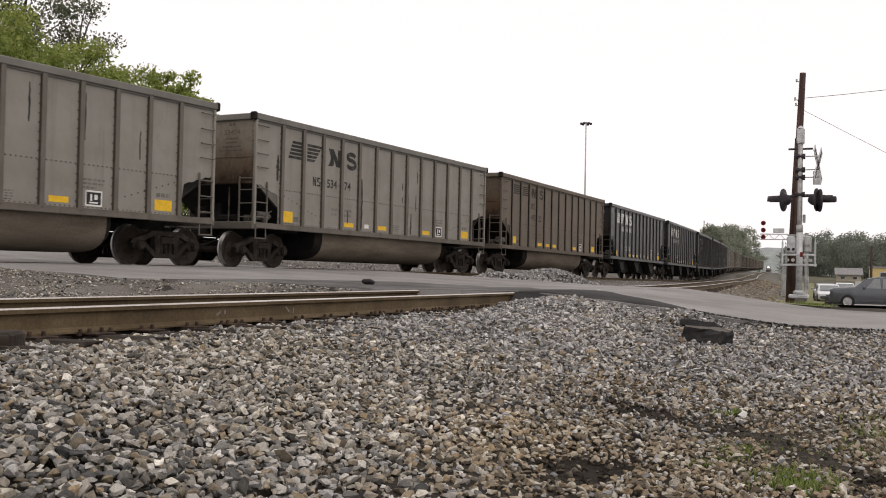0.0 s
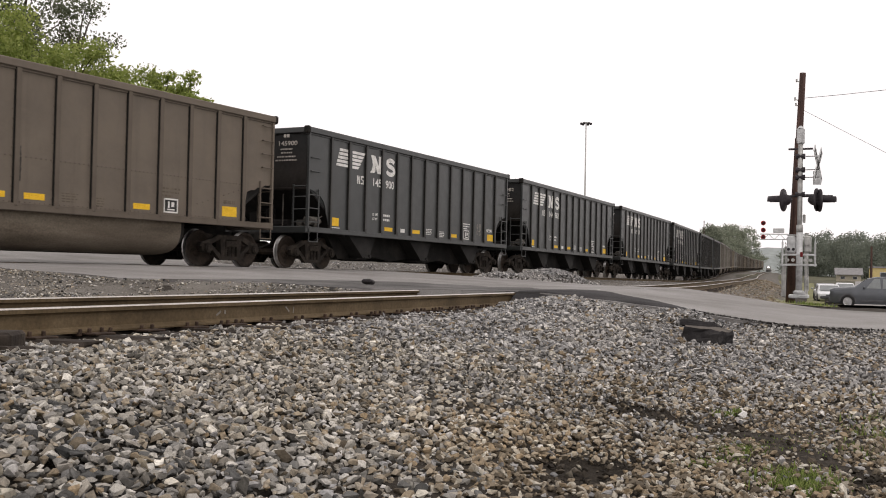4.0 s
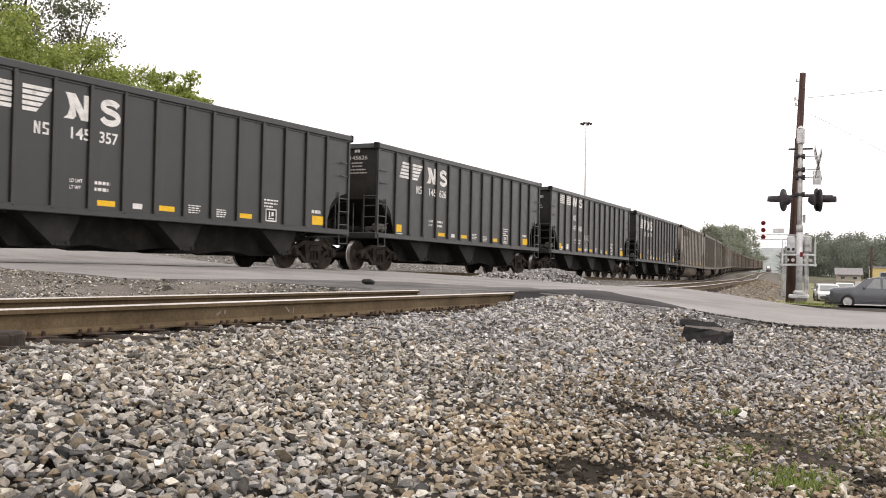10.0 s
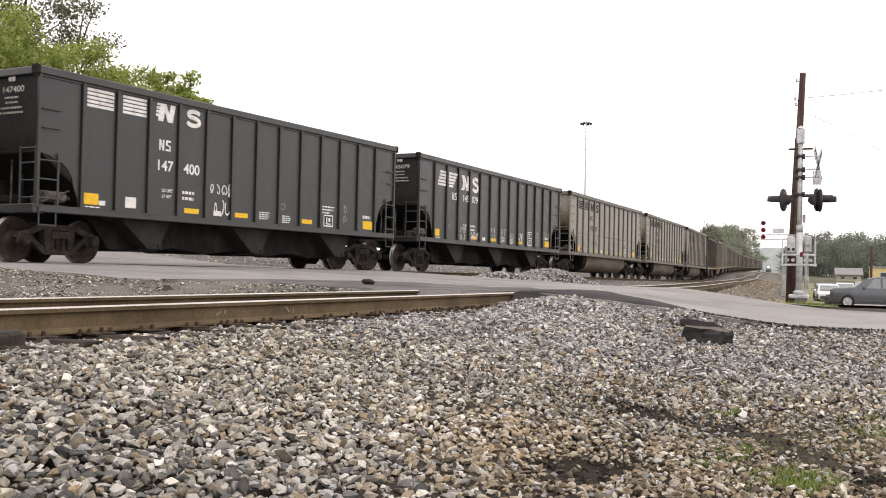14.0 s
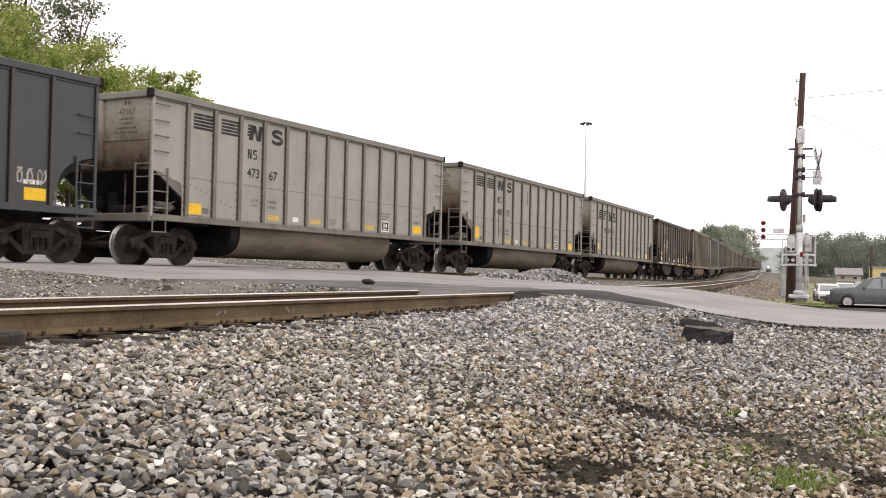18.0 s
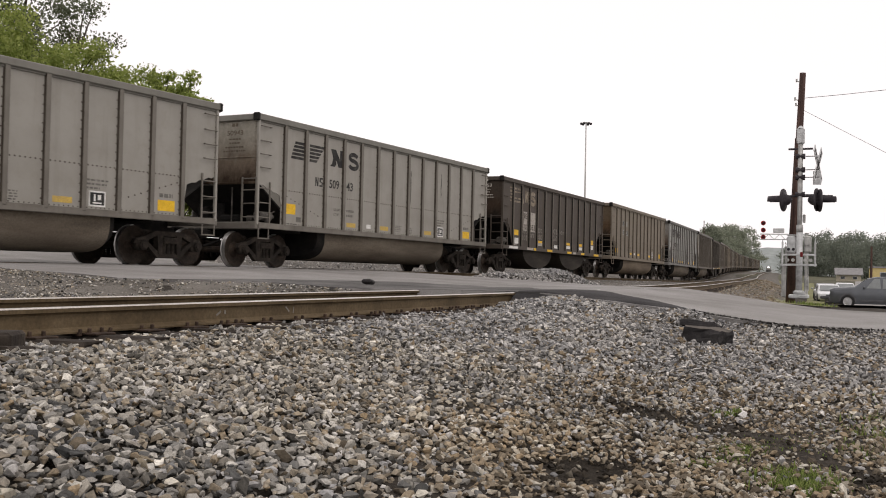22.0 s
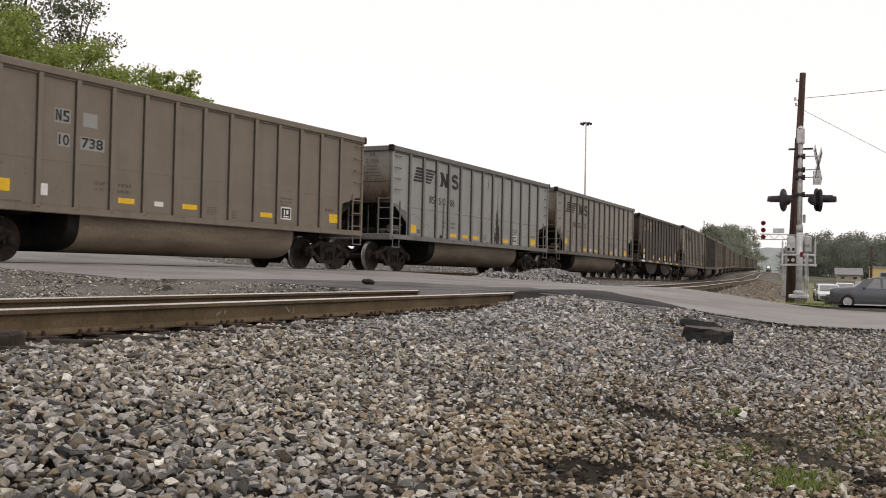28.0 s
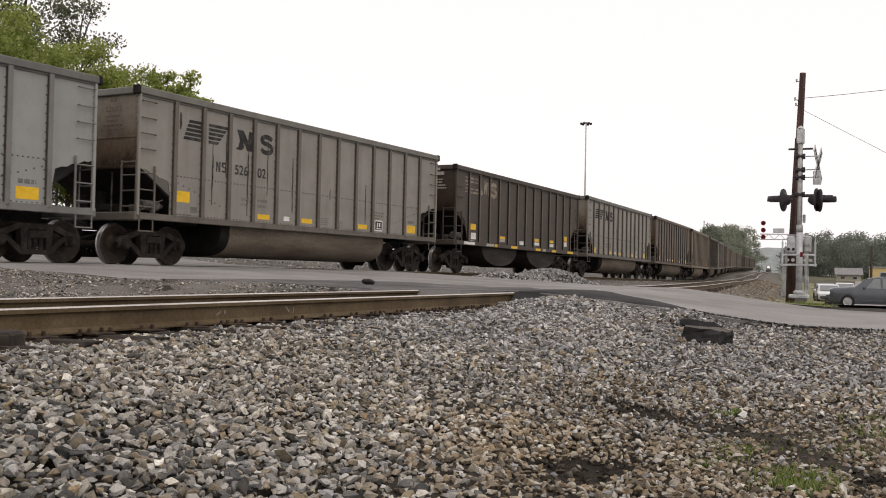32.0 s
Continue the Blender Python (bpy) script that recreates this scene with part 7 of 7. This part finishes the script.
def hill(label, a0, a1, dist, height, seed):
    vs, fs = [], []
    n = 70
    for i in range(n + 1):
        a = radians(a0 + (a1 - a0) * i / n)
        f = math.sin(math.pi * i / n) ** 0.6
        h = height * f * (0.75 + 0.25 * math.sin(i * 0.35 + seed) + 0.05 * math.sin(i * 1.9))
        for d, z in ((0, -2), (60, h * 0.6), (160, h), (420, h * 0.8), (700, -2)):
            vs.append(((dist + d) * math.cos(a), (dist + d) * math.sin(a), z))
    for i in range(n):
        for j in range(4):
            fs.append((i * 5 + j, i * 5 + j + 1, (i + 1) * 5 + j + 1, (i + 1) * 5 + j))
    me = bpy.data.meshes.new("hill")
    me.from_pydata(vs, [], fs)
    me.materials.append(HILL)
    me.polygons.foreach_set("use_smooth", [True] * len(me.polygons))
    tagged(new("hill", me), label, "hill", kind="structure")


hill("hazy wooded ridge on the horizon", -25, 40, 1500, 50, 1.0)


def far_post(x, y, h):
    t = Shape().tube((0, 0, 0), (0, 0, h), 0.13, 8, 0.1).link("wooden_post", POLE_WOOD)
    t.matrix_basis = Matrix.Translation((x, y, land_at(x, y)))
    tagged(t, "plain far wooden pole above the train", "pole", "far poles")


far_post(238.7, 65.8, 11.7)
far_post(112.0, 13.6, 5.2)
far_post(128.0, 12.0, 5.6)


# ---- ballast, grass ----
def stone_shapes(count, seed, corners=13):
    """Angular crushed-stone shapes: hulls of a few scattered points."""
    rs = np.random.RandomState(seed)
    out = []
    for _ in range(count):
        bm = bmesh.new()
        pts = rs.normal(size=(corners, 3))
        pts /= np.linalg.norm(pts, axis=1, keepdims=True)
        pts *= rs.uniform(0.85, 1.12, (corners, 1))
        for q in pts:
            bm.verts.new(q.tolist())
        bmesh.ops.convex_hull(bm, input=bm.verts[:], use_existing_faces=False)
        for v in [v for v in bm.verts if not v.link_faces]:
            bm.verts.remove(v)
        bm.verts.index_update()
        out.append((np.array([tuple(v.co) for v in bm.verts]), np.array([[v.index for v in f.verts] for f in bm.faces])))
        bm.free()
    return out


STONES = stone_shapes(16, 4)
STONES_MID = stone_shapes(16, 5, 8)
STONES_FAR = stone_shapes(12, 6, 6)


def scatter(name, label, x, y, z, size, mat, seed, shapes=None, flat=0.66):
    """Loose stones, each of its own turn and proportions, as one mesh of stuff."""
    rs = np.random.RandomState(seed)
    shapes = shapes or STONES_FAR
    which = rs.randint(0, len(shapes), len(x))
    VV, FF, base_at = [], [], 0
    for k, (sv, sf) in enumerate(shapes):
        sel = np.nonzero(which == k)[0]
        n = len(sel)
        if not n:
            continue
        sc = np.stack([rs.uniform(0.85, 1.45, n), rs.uniform(0.65, 1.05, n), rs.uniform(flat * 0.7, flat * 1.15, n)], 1) * size[sel][:, None]
        v = sv[None] * sc[:, None, :]
        q = rs.normal(size=(n, 4)) * np.array([1, 0.24, 0.24, 1.0])
        q /= np.linalg.norm(q, axis=1, keepdims=True)
        w, i, j, kk = q.T
        R_ = np.stack([1 - 2 * (j * j + kk * kk), 2 * (i * j - kk * w), 2 * (i * kk + j * w), 2 * (i * j + kk * w), 1 - 2 * (i * i + kk * kk), 2 * (j * kk - i * w), 2 * (i * kk - j * w), 2 * (j * kk + i * w), 1 - 2 * (i * i + j * j)], 1).reshape(n, 3, 3)
        v = np.einsum("nab,nkb->nka", R_, v) + np.stack([x[sel], y[sel], z[sel]], 1)[:, None, :]
        VV.append(v.reshape(-1, 3))
        FF.append((sf[None] + (np.arange(n) * len(sv))[:, None, None]).reshape(-1, 3) + base_at)
        base_at += n * len(sv)
    v, f = np.concatenate(VV), np.concatenate(FF)
    me = bpy.data.meshes.new(name)
    me.vertices.add(len(v))
    me.vertices.foreach_set("co", v.astype(np.float32).ravel())
    me.loops.add(f.size)
    me.loops.foreach_set("vertex_index", f.astype(np.int32).ravel())
    me.polygons.add(len(f))
    me.polygons.foreach_set("loop_start", np.arange(0, f.size, 3, dtype=np.int32))
    me.polygons.foreach_set("use_smooth", np.zeros(len(f), dtype=bool))
    me.update(calc_edges=True)
    me.materials.append(mat)
    return tagged(new(name, me), label, "gravel", kind="stuff")


def off_near(x, y):
    lx = np.interp(x, NEAR_LINE[1], NEAR_LINE[2])
    return (y - lx) * np.cos(np.interp(x, NEAR_LINE[1], NEAR_LINE[4]))


def off_train(x, y):
    return (y - np.interp(x, TRAIN_LINE[1], TRAIN_LINE[2])) * np.cos(np.interp(x, TRAIN_LINE[1], TRAIN_LINE[4]))


def un_of(x, y):
    return x * NEAR_C + y * NEAR_S, -x * NEAR_S + y * NEAR_C


def on_road(x, y, pad=0.0):
    u, n = un_of(x, y)
    return (u > np.interp(n, ROAD_N, ROAD_A) - pad) & (u < np.interp(n, ROAD_N, ROAD_B) + pad)


def fan(count, r0, r1, a0, a1, seed):
    rs = np.random.RandomState(seed)
    r = np.sqrt(rs.uniform(r0 * r0, r1 * r1, count))
    a = np.radians(rs.uniform(a0, a1, count))
    return r * np.cos(a), r * np.sin(a), rs


def wobble(x, y):
    return np.sin(x * 2.3 + 1.7 * np.sin(y * 1.9)) * np.cos(y * 2.7 + x * 0.9)


def foreground_ballast():
    x, y, rs = fan(172000, 3.2, 16.0, 3.5, 56.5, 21)
    dn = off_near(x, y)
    u, n = un_of(x, y)
    keep = (dn < -0.86) & ~on_road(x, y, 0.15)
    # bare earth shows in places on the low side
    thin = np.clip((2.3 + 0.25 * wobble(x * 0.7, y * 0.7) - n) / 1.6, 0, 1) * np.clip((9.5 - u) / 3, 0, 1)
    bare = np.hypot((u - 5.2) / 0.42, (n - 1.40) / 0.22) < 0.85 + 0.4 * wobble(x * 3, y * 3)
    # a muddy wheel rut winding towards the road's side
    mid = np.interp(n, (-0.2, 0.30, 0.85, 1.51, 1.75), (5.2, 6.04, 6.65, 6.92, 6.95))
    rut = (np.abs(u - mid) < 0.16 + 0.09 * wobble(x * 4, y * 4)) & (n < 1.75) & (n > -0.4)
    bare |= rut
    keep &= rs.uniform(0, 1, len(x)) < np.interp(np.hypot(x, y), (6.5, 9.5), (1, 0.5))
    keep &= rs.uniform(0, 1, len(x)) > 0.1 + thin * 0.25
    tie = np.abs(((u + 4.2) / 0.545 + 0.5) % 1 - 0.5) * 0.545
    keep &= ~((dn > -1.36) & (tie < 0.125) & (rs.uniform(0, 1, len(x)) < 0.82))
    keep &= ~(bare & (rs.uniform(0, 1, len(x)) < 0.62))
    keep &= ~((np.hypot(x, y) < 5) & (rs.uniform(0, 1, len(x)) < 0.22))
    x, y, dn, u, n, bare = x[keep], y[keep], dn[keep], u[keep], n[keep], bare[keep]
    size = 0.0138 + 0.0165 * rs.uniform(0, 1, len(x)) ** 2.0
    size *= np.where(n < 2.0, 0.9, 1.0) * np.interp(np.hypot(x, y), (4.2, 5.6), (1.2, 1.0)) * np.interp(np.hypot(x, y), (6.5, 9.5, 14), (1, 1.38, 1.45))
    z = land(x, y) + size * rs.uniform(-0.5, 0.95, len(x)) + 0.010 * wobble(x * 2, y * 2)
    pick = rs.uniform(0, 1, len(x))
    soaked = bare & (rs.uniform(0, 1, len(x)) < 0.85)
    slate = ~bare & (rs.uniform(0, 1, len(x)) < 0.62 * np.clip((4.0 + 0.35 * wobble(x * 0.8, y * 0.8) - u) / 1.5, 0, 1) * np.clip((n - 1.9) / 0.6, 0, 1))
    brown = ~soaked & ~slate & (pick < np.clip(0.13 + 0.8 * np.clip((2.8 + 0.8 * wobble(x * 0.6, y * 0.6) - n) / 1.6, 0, 1) * np.clip((9.5 - u) / 3, 0.1, 1), 0, 0.9))
    blue = ~brown & ~soaked & ~slate & (pick > 1 - np.clip((u - 5.2) / 5, 0.15, 0.88))
    rest = ~brown & ~blue & ~soaked & ~slate
    for sel, mat, lab, sd in ((rest, BALLAST, "pale grey and tan crushed ballast stones", 31), (brown, BROWN_STONE, "dusty brown gravel on the low ground", 32), (blue, GREY_STONE, "blue-grey crushed stones near the road", 33), (soaked, WET_STONE, "dark wet stones in the muddy hollows", 34), (slate, SLATE_STONE, "slate-grey ballast stones, darkened on the view's left side", 35)):
        near = np.hypot(x, y) < 6.8
        for part_, shapes, s2 in ((sel & near, STONES, 0), (sel & ~near, STONES_MID, 50)):
            if not part_.any():
                continue
            scatter("ballast", lab, x[part_], y[part_], z[part_], size[part_], mat, sd + s2, shapes)


def near_stones():
    """The stones closest to the tripod, each an object of the ballast bed, on shared meshes."""
    rs = np.random.RandomState(91)
    bed = thing("ballast_bed", "loose crushed ballast stones on the track's shoulder", "gravel", kind="structure")
    meshes = []
    for sv, sf in STONES:
        me = bpy.data.meshes.new("stone")
        me.from_pydata(sv.tolist(), [], sf.tolist())
        me.materials.append(LONE_STONE)
        meshes.append(me)
    for i in range(300):
        a = radians(rs.uniform(27, 56))
        r = rs.uniform(3.7, 4.9)
        x, y = r * math.cos(a), r * math.sin(a)
        size = rs.uniform(0.021, 0.036)
        m = Matrix.Translation((x, y, land_at(x, y) + size * rs.uniform(0.35, 0.75))) @ pose(0, 0, 0, rs.uniform(-22, 22), rs.uniform(-22, 22), rs.uniform(0, 360))
        link_mesh("stone", meshes[i % len(meshes)], bed, m @ Matrix.Diagonal((size * rs.uniform(0.9, 1.4), size * rs.uniform(0.7, 1.05), size * rs.uniform(0.45, 0.75), 1)))
    x, y = 7.04, 1.66
    link_mesh("stone", meshes[3], bed, Matrix.Translation((x, y, land_at(x, y) + 0.03)) @ Matrix.Diagonal((0.045, 0.034, 0.036, 1)), "single pale stone by the muddy rut").data = pale_copy(meshes[3])


def pale_copy(me):
    out = me.copy()
    out.materials.clear()
    out.materials.append(WHITE_MARK)
    return out


def wide_ballast():
    """The same ballast goes on to both sides and behind."""
    rs = np.random.RandomState(24)
    x, y = rs.uniform(-10, 17, 30000), rs.uniform(-5, 6, 30000)
    r, a = np.hypot(x, y), np.degrees(np.arctan2(y, x))
    keep = (off_near(x, y) < -0.9) & ~on_road(x, y, 0.2) & ~((r > 3.2) & (r < 16) & (a > 3.5) & (a < 56.5))
    x, y = x[keep], y[keep]
    size = rs.uniform(0.02, 0.042, len(x))
    z = land(x, y) + size * rs.uniform(-0.3, 0.5, len(x))
    tan = rs.uniform(0, 1, len(x)) < 0.55
    for sel, mat, lab, sd in ((tan, BROWN_STONE, "dusty brown gravel beside the track", 44), (~tan, BALLAST, "pale grey ballast stones beside the track", 45)):
        scatter("ballast", lab, x[sel], y[sel], z[sel], size[sel], mat, sd)


def track_ballast():
    rs = np.random.RandomState(51)
    # between and beside the nearer track's ties
    u = np.concatenate([rs.uniform(-3.5, 14.6, 12600), rs.uniform(29, 60, 6500)])
    w = rs.uniform(-1.75, 1.3, len(u))
    ph = np.abs(((u + 4.2) / 0.545 + 0.5) % 1 - 0.5) * 0.545
    keep = (ph > 0.13) | (np.abs(w) > 1.42)
    keep &= (np.abs(w - 0.755) > 0.09) & (np.abs(w + 0.755) > 0.09)
    u, w = u[keep], w[keep]
    x = u * NEAR_C - (NEAR_MID - w) * NEAR_S
    y = u * NEAR_S + (NEAR_MID - w) * NEAR_C
    x = np.interp(u, NEAR_LINE[0], NEAR_LINE[1]) + w * np.sin(np.interp(u, NEAR_LINE[0], NEAR_LINE[4]))
    y = np.interp(u, NEAR_LINE[0], NEAR_LINE[2]) - w * np.cos(np.interp(u, NEAR_LINE[0], NEAR_LINE[4]))
    size = rs.uniform(0.018, 0.034, len(u))
    z = land(x, y) + size * rs.uniform(-0.1, 0.5, len(u)) - 0.005
    scatter("ballast", "crushed stone between the nearer track's ties", x, y, z, size, BALLAST, 34, STONES_MID)


def far_ballast():
    rs = np.random.RandomState(61)
    x = np.concatenate([rs.uniform(-2, 17, 9000), rs.uniform(26, 66, 20000)])
    y = rs.uniform(4, 32, len(x))
    dn, dt = off_near(x, y), off_train(x, y)
    keep = (dn > 1.25) & (dt < 9) & ~on_road(x, y, -0.1) & (np.abs(np.abs(dt) - 0.755) > 0.1)
    x, y = x[keep], y[keep]
    size = rs.uniform(0.022, 0.042, len(x)) * np.where(dt[keep] > 1.5, 1.6, 1.0)
    z = land(x, y) + size * rs.uniform(-0.2, 0.4, len(x))
    scatter("ballast", "grey ballast between the two tracks", x, y, z, size, GREY_STONE, 35)
    # finer stones on the left of the road
    x = rs.uniform(2, 15, 34000)
    y = rs.uniform(6, 19, len(x))
    dn, dt = off_near(x, y), off_train(x, y)
    keep = (dn > 1.2) & (dt < -1.0) & ~on_road(x, y, 0.0)
    x, y = x[keep], y[keep]
    size = rs.uniform(0.015, 0.03, len(x))
    z = land(x, y) + 0.015 + size * rs.uniform(-0.2, 0.4, len(x))
    # more of the darkened slate towards the left, where the view dims
    dimmed = rs.uniform(0, 1, len(x)) < np.interp(x, (3, 9), (0.85, 0.3))
    for sel, mat, sd in ((dimmed, SLATE_STONE, 38), (~dimmed, BALLAST, 40)):
        scatter("ballast", "fine grey gravel between the tracks", x[sel], y[sel], z[sel], size[sel], mat, sd)
    # asphalt crumbs along the road's broken edge
    n = rs.uniform(-7, 2.4, 3400)
    u = np.interp(n, ROAD_N, ROAD_A) - np.abs(rs.normal(size=len(n))) * 0.28 + 0.12
    x, y = u * NEAR_C - n * NEAR_S, u * NEAR_S + n * NEAR_C
    size = rs.uniform(0.012, 0.032, len(x))
    scatter("asphalt_crumbs", "black asphalt crumbs along the broken road edge", x, y, np.maximum(land(x, y), np.where(u > np.interp(n, ROAD_N, ROAD_A), road_height(x, y), -9)) + 0.012, size, CRUMB, 39)
    # shoulder past the road, towards the crossing signal
    x = rs.uniform(24, 110, 26000)
    y = rs.uniform(3, 24, len(x))
    dn = off_near(x, y)
    keep = (dn < -0.9) & (dn > -3.6) & ~on_road(x, y, 0.05)
    x, y = x[keep], y[keep]
    size = rs.uniform(0.03, 0.055, len(x)) * np.interp(x, (40, 110), (1, 2.2))
    z = land(x, y) + size * rs.uniform(-0.2, 0.5, len(x))
    scatter("ballast", "brown-grey ballast shoulder beyond the road", x, y, z, size, BROWN_STONE, 36)


def gravel_mound():
    """Heap of spare ballast between the tracks beyond the road."""
    rs = np.random.RandomState(71)
    c = (31.8, 14.25)
    a = rs.uniform(0, 2 * np.pi, 5200)
    r = np.sqrt(rs.uniform(0, 1, len(a)))
    lx, ly = 2.9 * r * np.cos(a), 1.1 * r * np.sin(a)
    x = c[0] + lx * 0.93 - ly * 0.37
    y = c[1] + lx * -0.37 + ly * 0.93
    h = 0.50 * np.clip(1 - r ** 2.2, 0, 1) * (0.8 + 0.25 * np.sin(lx * 2.2 + 0.5))
    size = rs.uniform(0.035, 0.065, len(a))
    scatter("gravel_heap", "heap of grey ballast stones beside the crossing", x, y, land(x, y) + h + 0.02, size, GREY_STONE, 37)
    n, m_ = 28, 10
    vs, fs = [], []
    for j in range(m_ + 1):
        for i in range(n):
            q = j / m_
            ax = 2.95 * q * math.cos(2 * math.pi * i / n)
            ay = 1.15 * q * math.sin(2 * math.pi * i / n)
            px, py = c[0] + ax * 0.93 - ay * 0.37, c[1] - ax * 0.37 + ay * 0.93
            vs.append((px, py, land_at(px, py) + 0.50 * max(0, 1 - q ** 2.2) * (0.8 + 0.25 * math.sin(ax * 2.2 + 0.5)) - (0.05 if j == m_ else 0)))
    fs = [(j * n + i, j * n + (i + 1) % n, (j + 1) * n + (i + 1) % n, (j + 1) * n + i) for j in range(m_) for i in range(n)]
    me = bpy.data.meshes.new("heap_core")
    me.from_pydata(vs, [], fs)
    me.materials.append(GROUND)
    tagged(new("heap_core", me), "gritty core of the ballast heap", "gravel", kind="structure")


def grass():
    rs = np.random.RandomState(81)
    V, F = [], []

    def tuft(cx, cy, count, spread, height):
        for _ in range(count):
            x, y = cx + rs.normal() * spread, cy + rs.normal() * spread
            z = land_at(x, y) - 0.01
            a = rs.uniform(0, 6.28)
            h = height * rs.uniform(0.5, 1.2)
            w = 0.004 + 0.0025 * rs.uniform() + 0.03 * max(0.0, height - 0.06)
            b = rs.uniform(0.2, 0.8) * h
            dx, dy = math.cos(a), math.sin(a)
            o = len(V)
            V.extend([(x - dy * w, y + dx * w, z), (x + dy * w, y - dx * w, z), (x + dx * b * 0.4 + dy * w * 0.7, y + dy * b * 0.4 - dx * w * 0.7, z + h * 0.65), (x + dx * b * 0.4 - dy * w * 0.7, y + dy * b * 0.4 + dx * w * 0.7, z + h * 0.65), (x + dx * b, y + dy * b, z + h)])
            F.extend([(o, o + 1, o + 2, o + 3), (o + 3, o + 2, o + 4)])

    for cx, cy, n, s, h in ((5.42, 1.0, 560, 0.10, 0.05), (5.26, 0.96, 420, 0.08, 0.05), (5.56, 1.5, 120, 0.07, 0.03), (5.96, 1.42, 260, 0.07, 0.04), (7.24, 1.75, 60, 0.04, 0.05), (6.1, 1.46, 200, 0.11, 0.035), (6.9, 0.75, 220, 0.14, 0.042), (6.3, 1.2, 160, 0.16, 0.03), (6.05, 1.4, 50, 0.05, 0.04), (5.75, 1.42, 40, 0.06, 0.04), (7.4, 0.78, 120, 0.14, 0.055), (7.1, 1.85, 16, 0.02, 0.06), (6.3, 0.7, 90, 0.15, 0.045), (8.6, 0.7, 60, 0.2, 0.05)):
        tuft(cx, cy, n, s, h)
    me = bpy.data.meshes.new("grass")
    me.from_pydata(V, [], F)
    me.materials.append(GRASS_BLADE)
    tagged(new("grass", me), "thin bright grass tufts growing through the gravel", "grass", kind="stuff")
    # verge by the crossing signal
    V.clear()
    F.clear()
    for _ in range(700):
        x, y = rs.uniform(30, 46), rs.uniform(4, 7.6)
        if 0.168 * x < y < 5.4 + (x - 30) * 0.13:
            tuft(x, y, 26, 0.35, 0.14)
    V = [(a, b, c) for a, b, c in V]
    me = bpy.data.meshes.new("verge_grass")
    me.from_pydata(V, [], F)
    me.materials.append(GRASS_BLADE)
    tagged(new("verge_grass", me), "rough grass on the verge by the crossing", "grass", kind="stuff")


foreground_ballast()
wide_ballast()
track_ballast()
far_ballast()
gravel_mound()
grass()
near_stones()


# ---- what moves ----
def motions():
    for k, paint, style, left, right, car in TRAIN:
        hopper = paint in ("black", "brown")
        half = (HOP_B if hopper else GON_B) - 1.03
        mid = car_start(k) + (HOP_L if hopper else GON_L) / 2
        rows = []
        for i in range(33):
            s = mid - train_gone(i)
            a, b = on_line(TRAIN_LINE, s - half), on_line(TRAIN_LINE, s + half)
            d = (b - a).normalized()
            yv = Vector((0, 0, 1)).cross(d).normalized()
            m = Matrix((d, yv, d.cross(yv))).transposed().to_4x4()
            m.translation = (a + b) / 2
            rows.append((float(i), m))
        walk(car, rows)
    # the wheels roll; all wheelsets of one place in their truck share one turning
    turns = {}
    for k, paint, style, left, right, car in TRAIN:
        for tr in car.children:
            if not tr.name.startswith("truck"):
                continue
            for ws in tr.children:
                if ws.name.startswith("wheelset"):
                    turns.setdefault(ws.location.x > 0, []).append(ws)
    for rear, sets in turns.items():
        rows = []
        x = 0.889 if rear else -0.889
        for i in range(481):
            t = i / 15
            rows.append((t, Matrix.Translation((x, 0, 0.457)) @ Matrix.Rotation(-(train_gone(t) / 0.457) % (2 * math.pi), 4, "Y")))
        walk(sets[0], rows)
        keys = sets[0].animation_data
        for ws in sets[1:]:
            ws.rotation_mode = "QUATERNION"
            data = ws.animation_data_create()
            data.action = keys.action
            data.action_slot = keys.action_slot


motions()
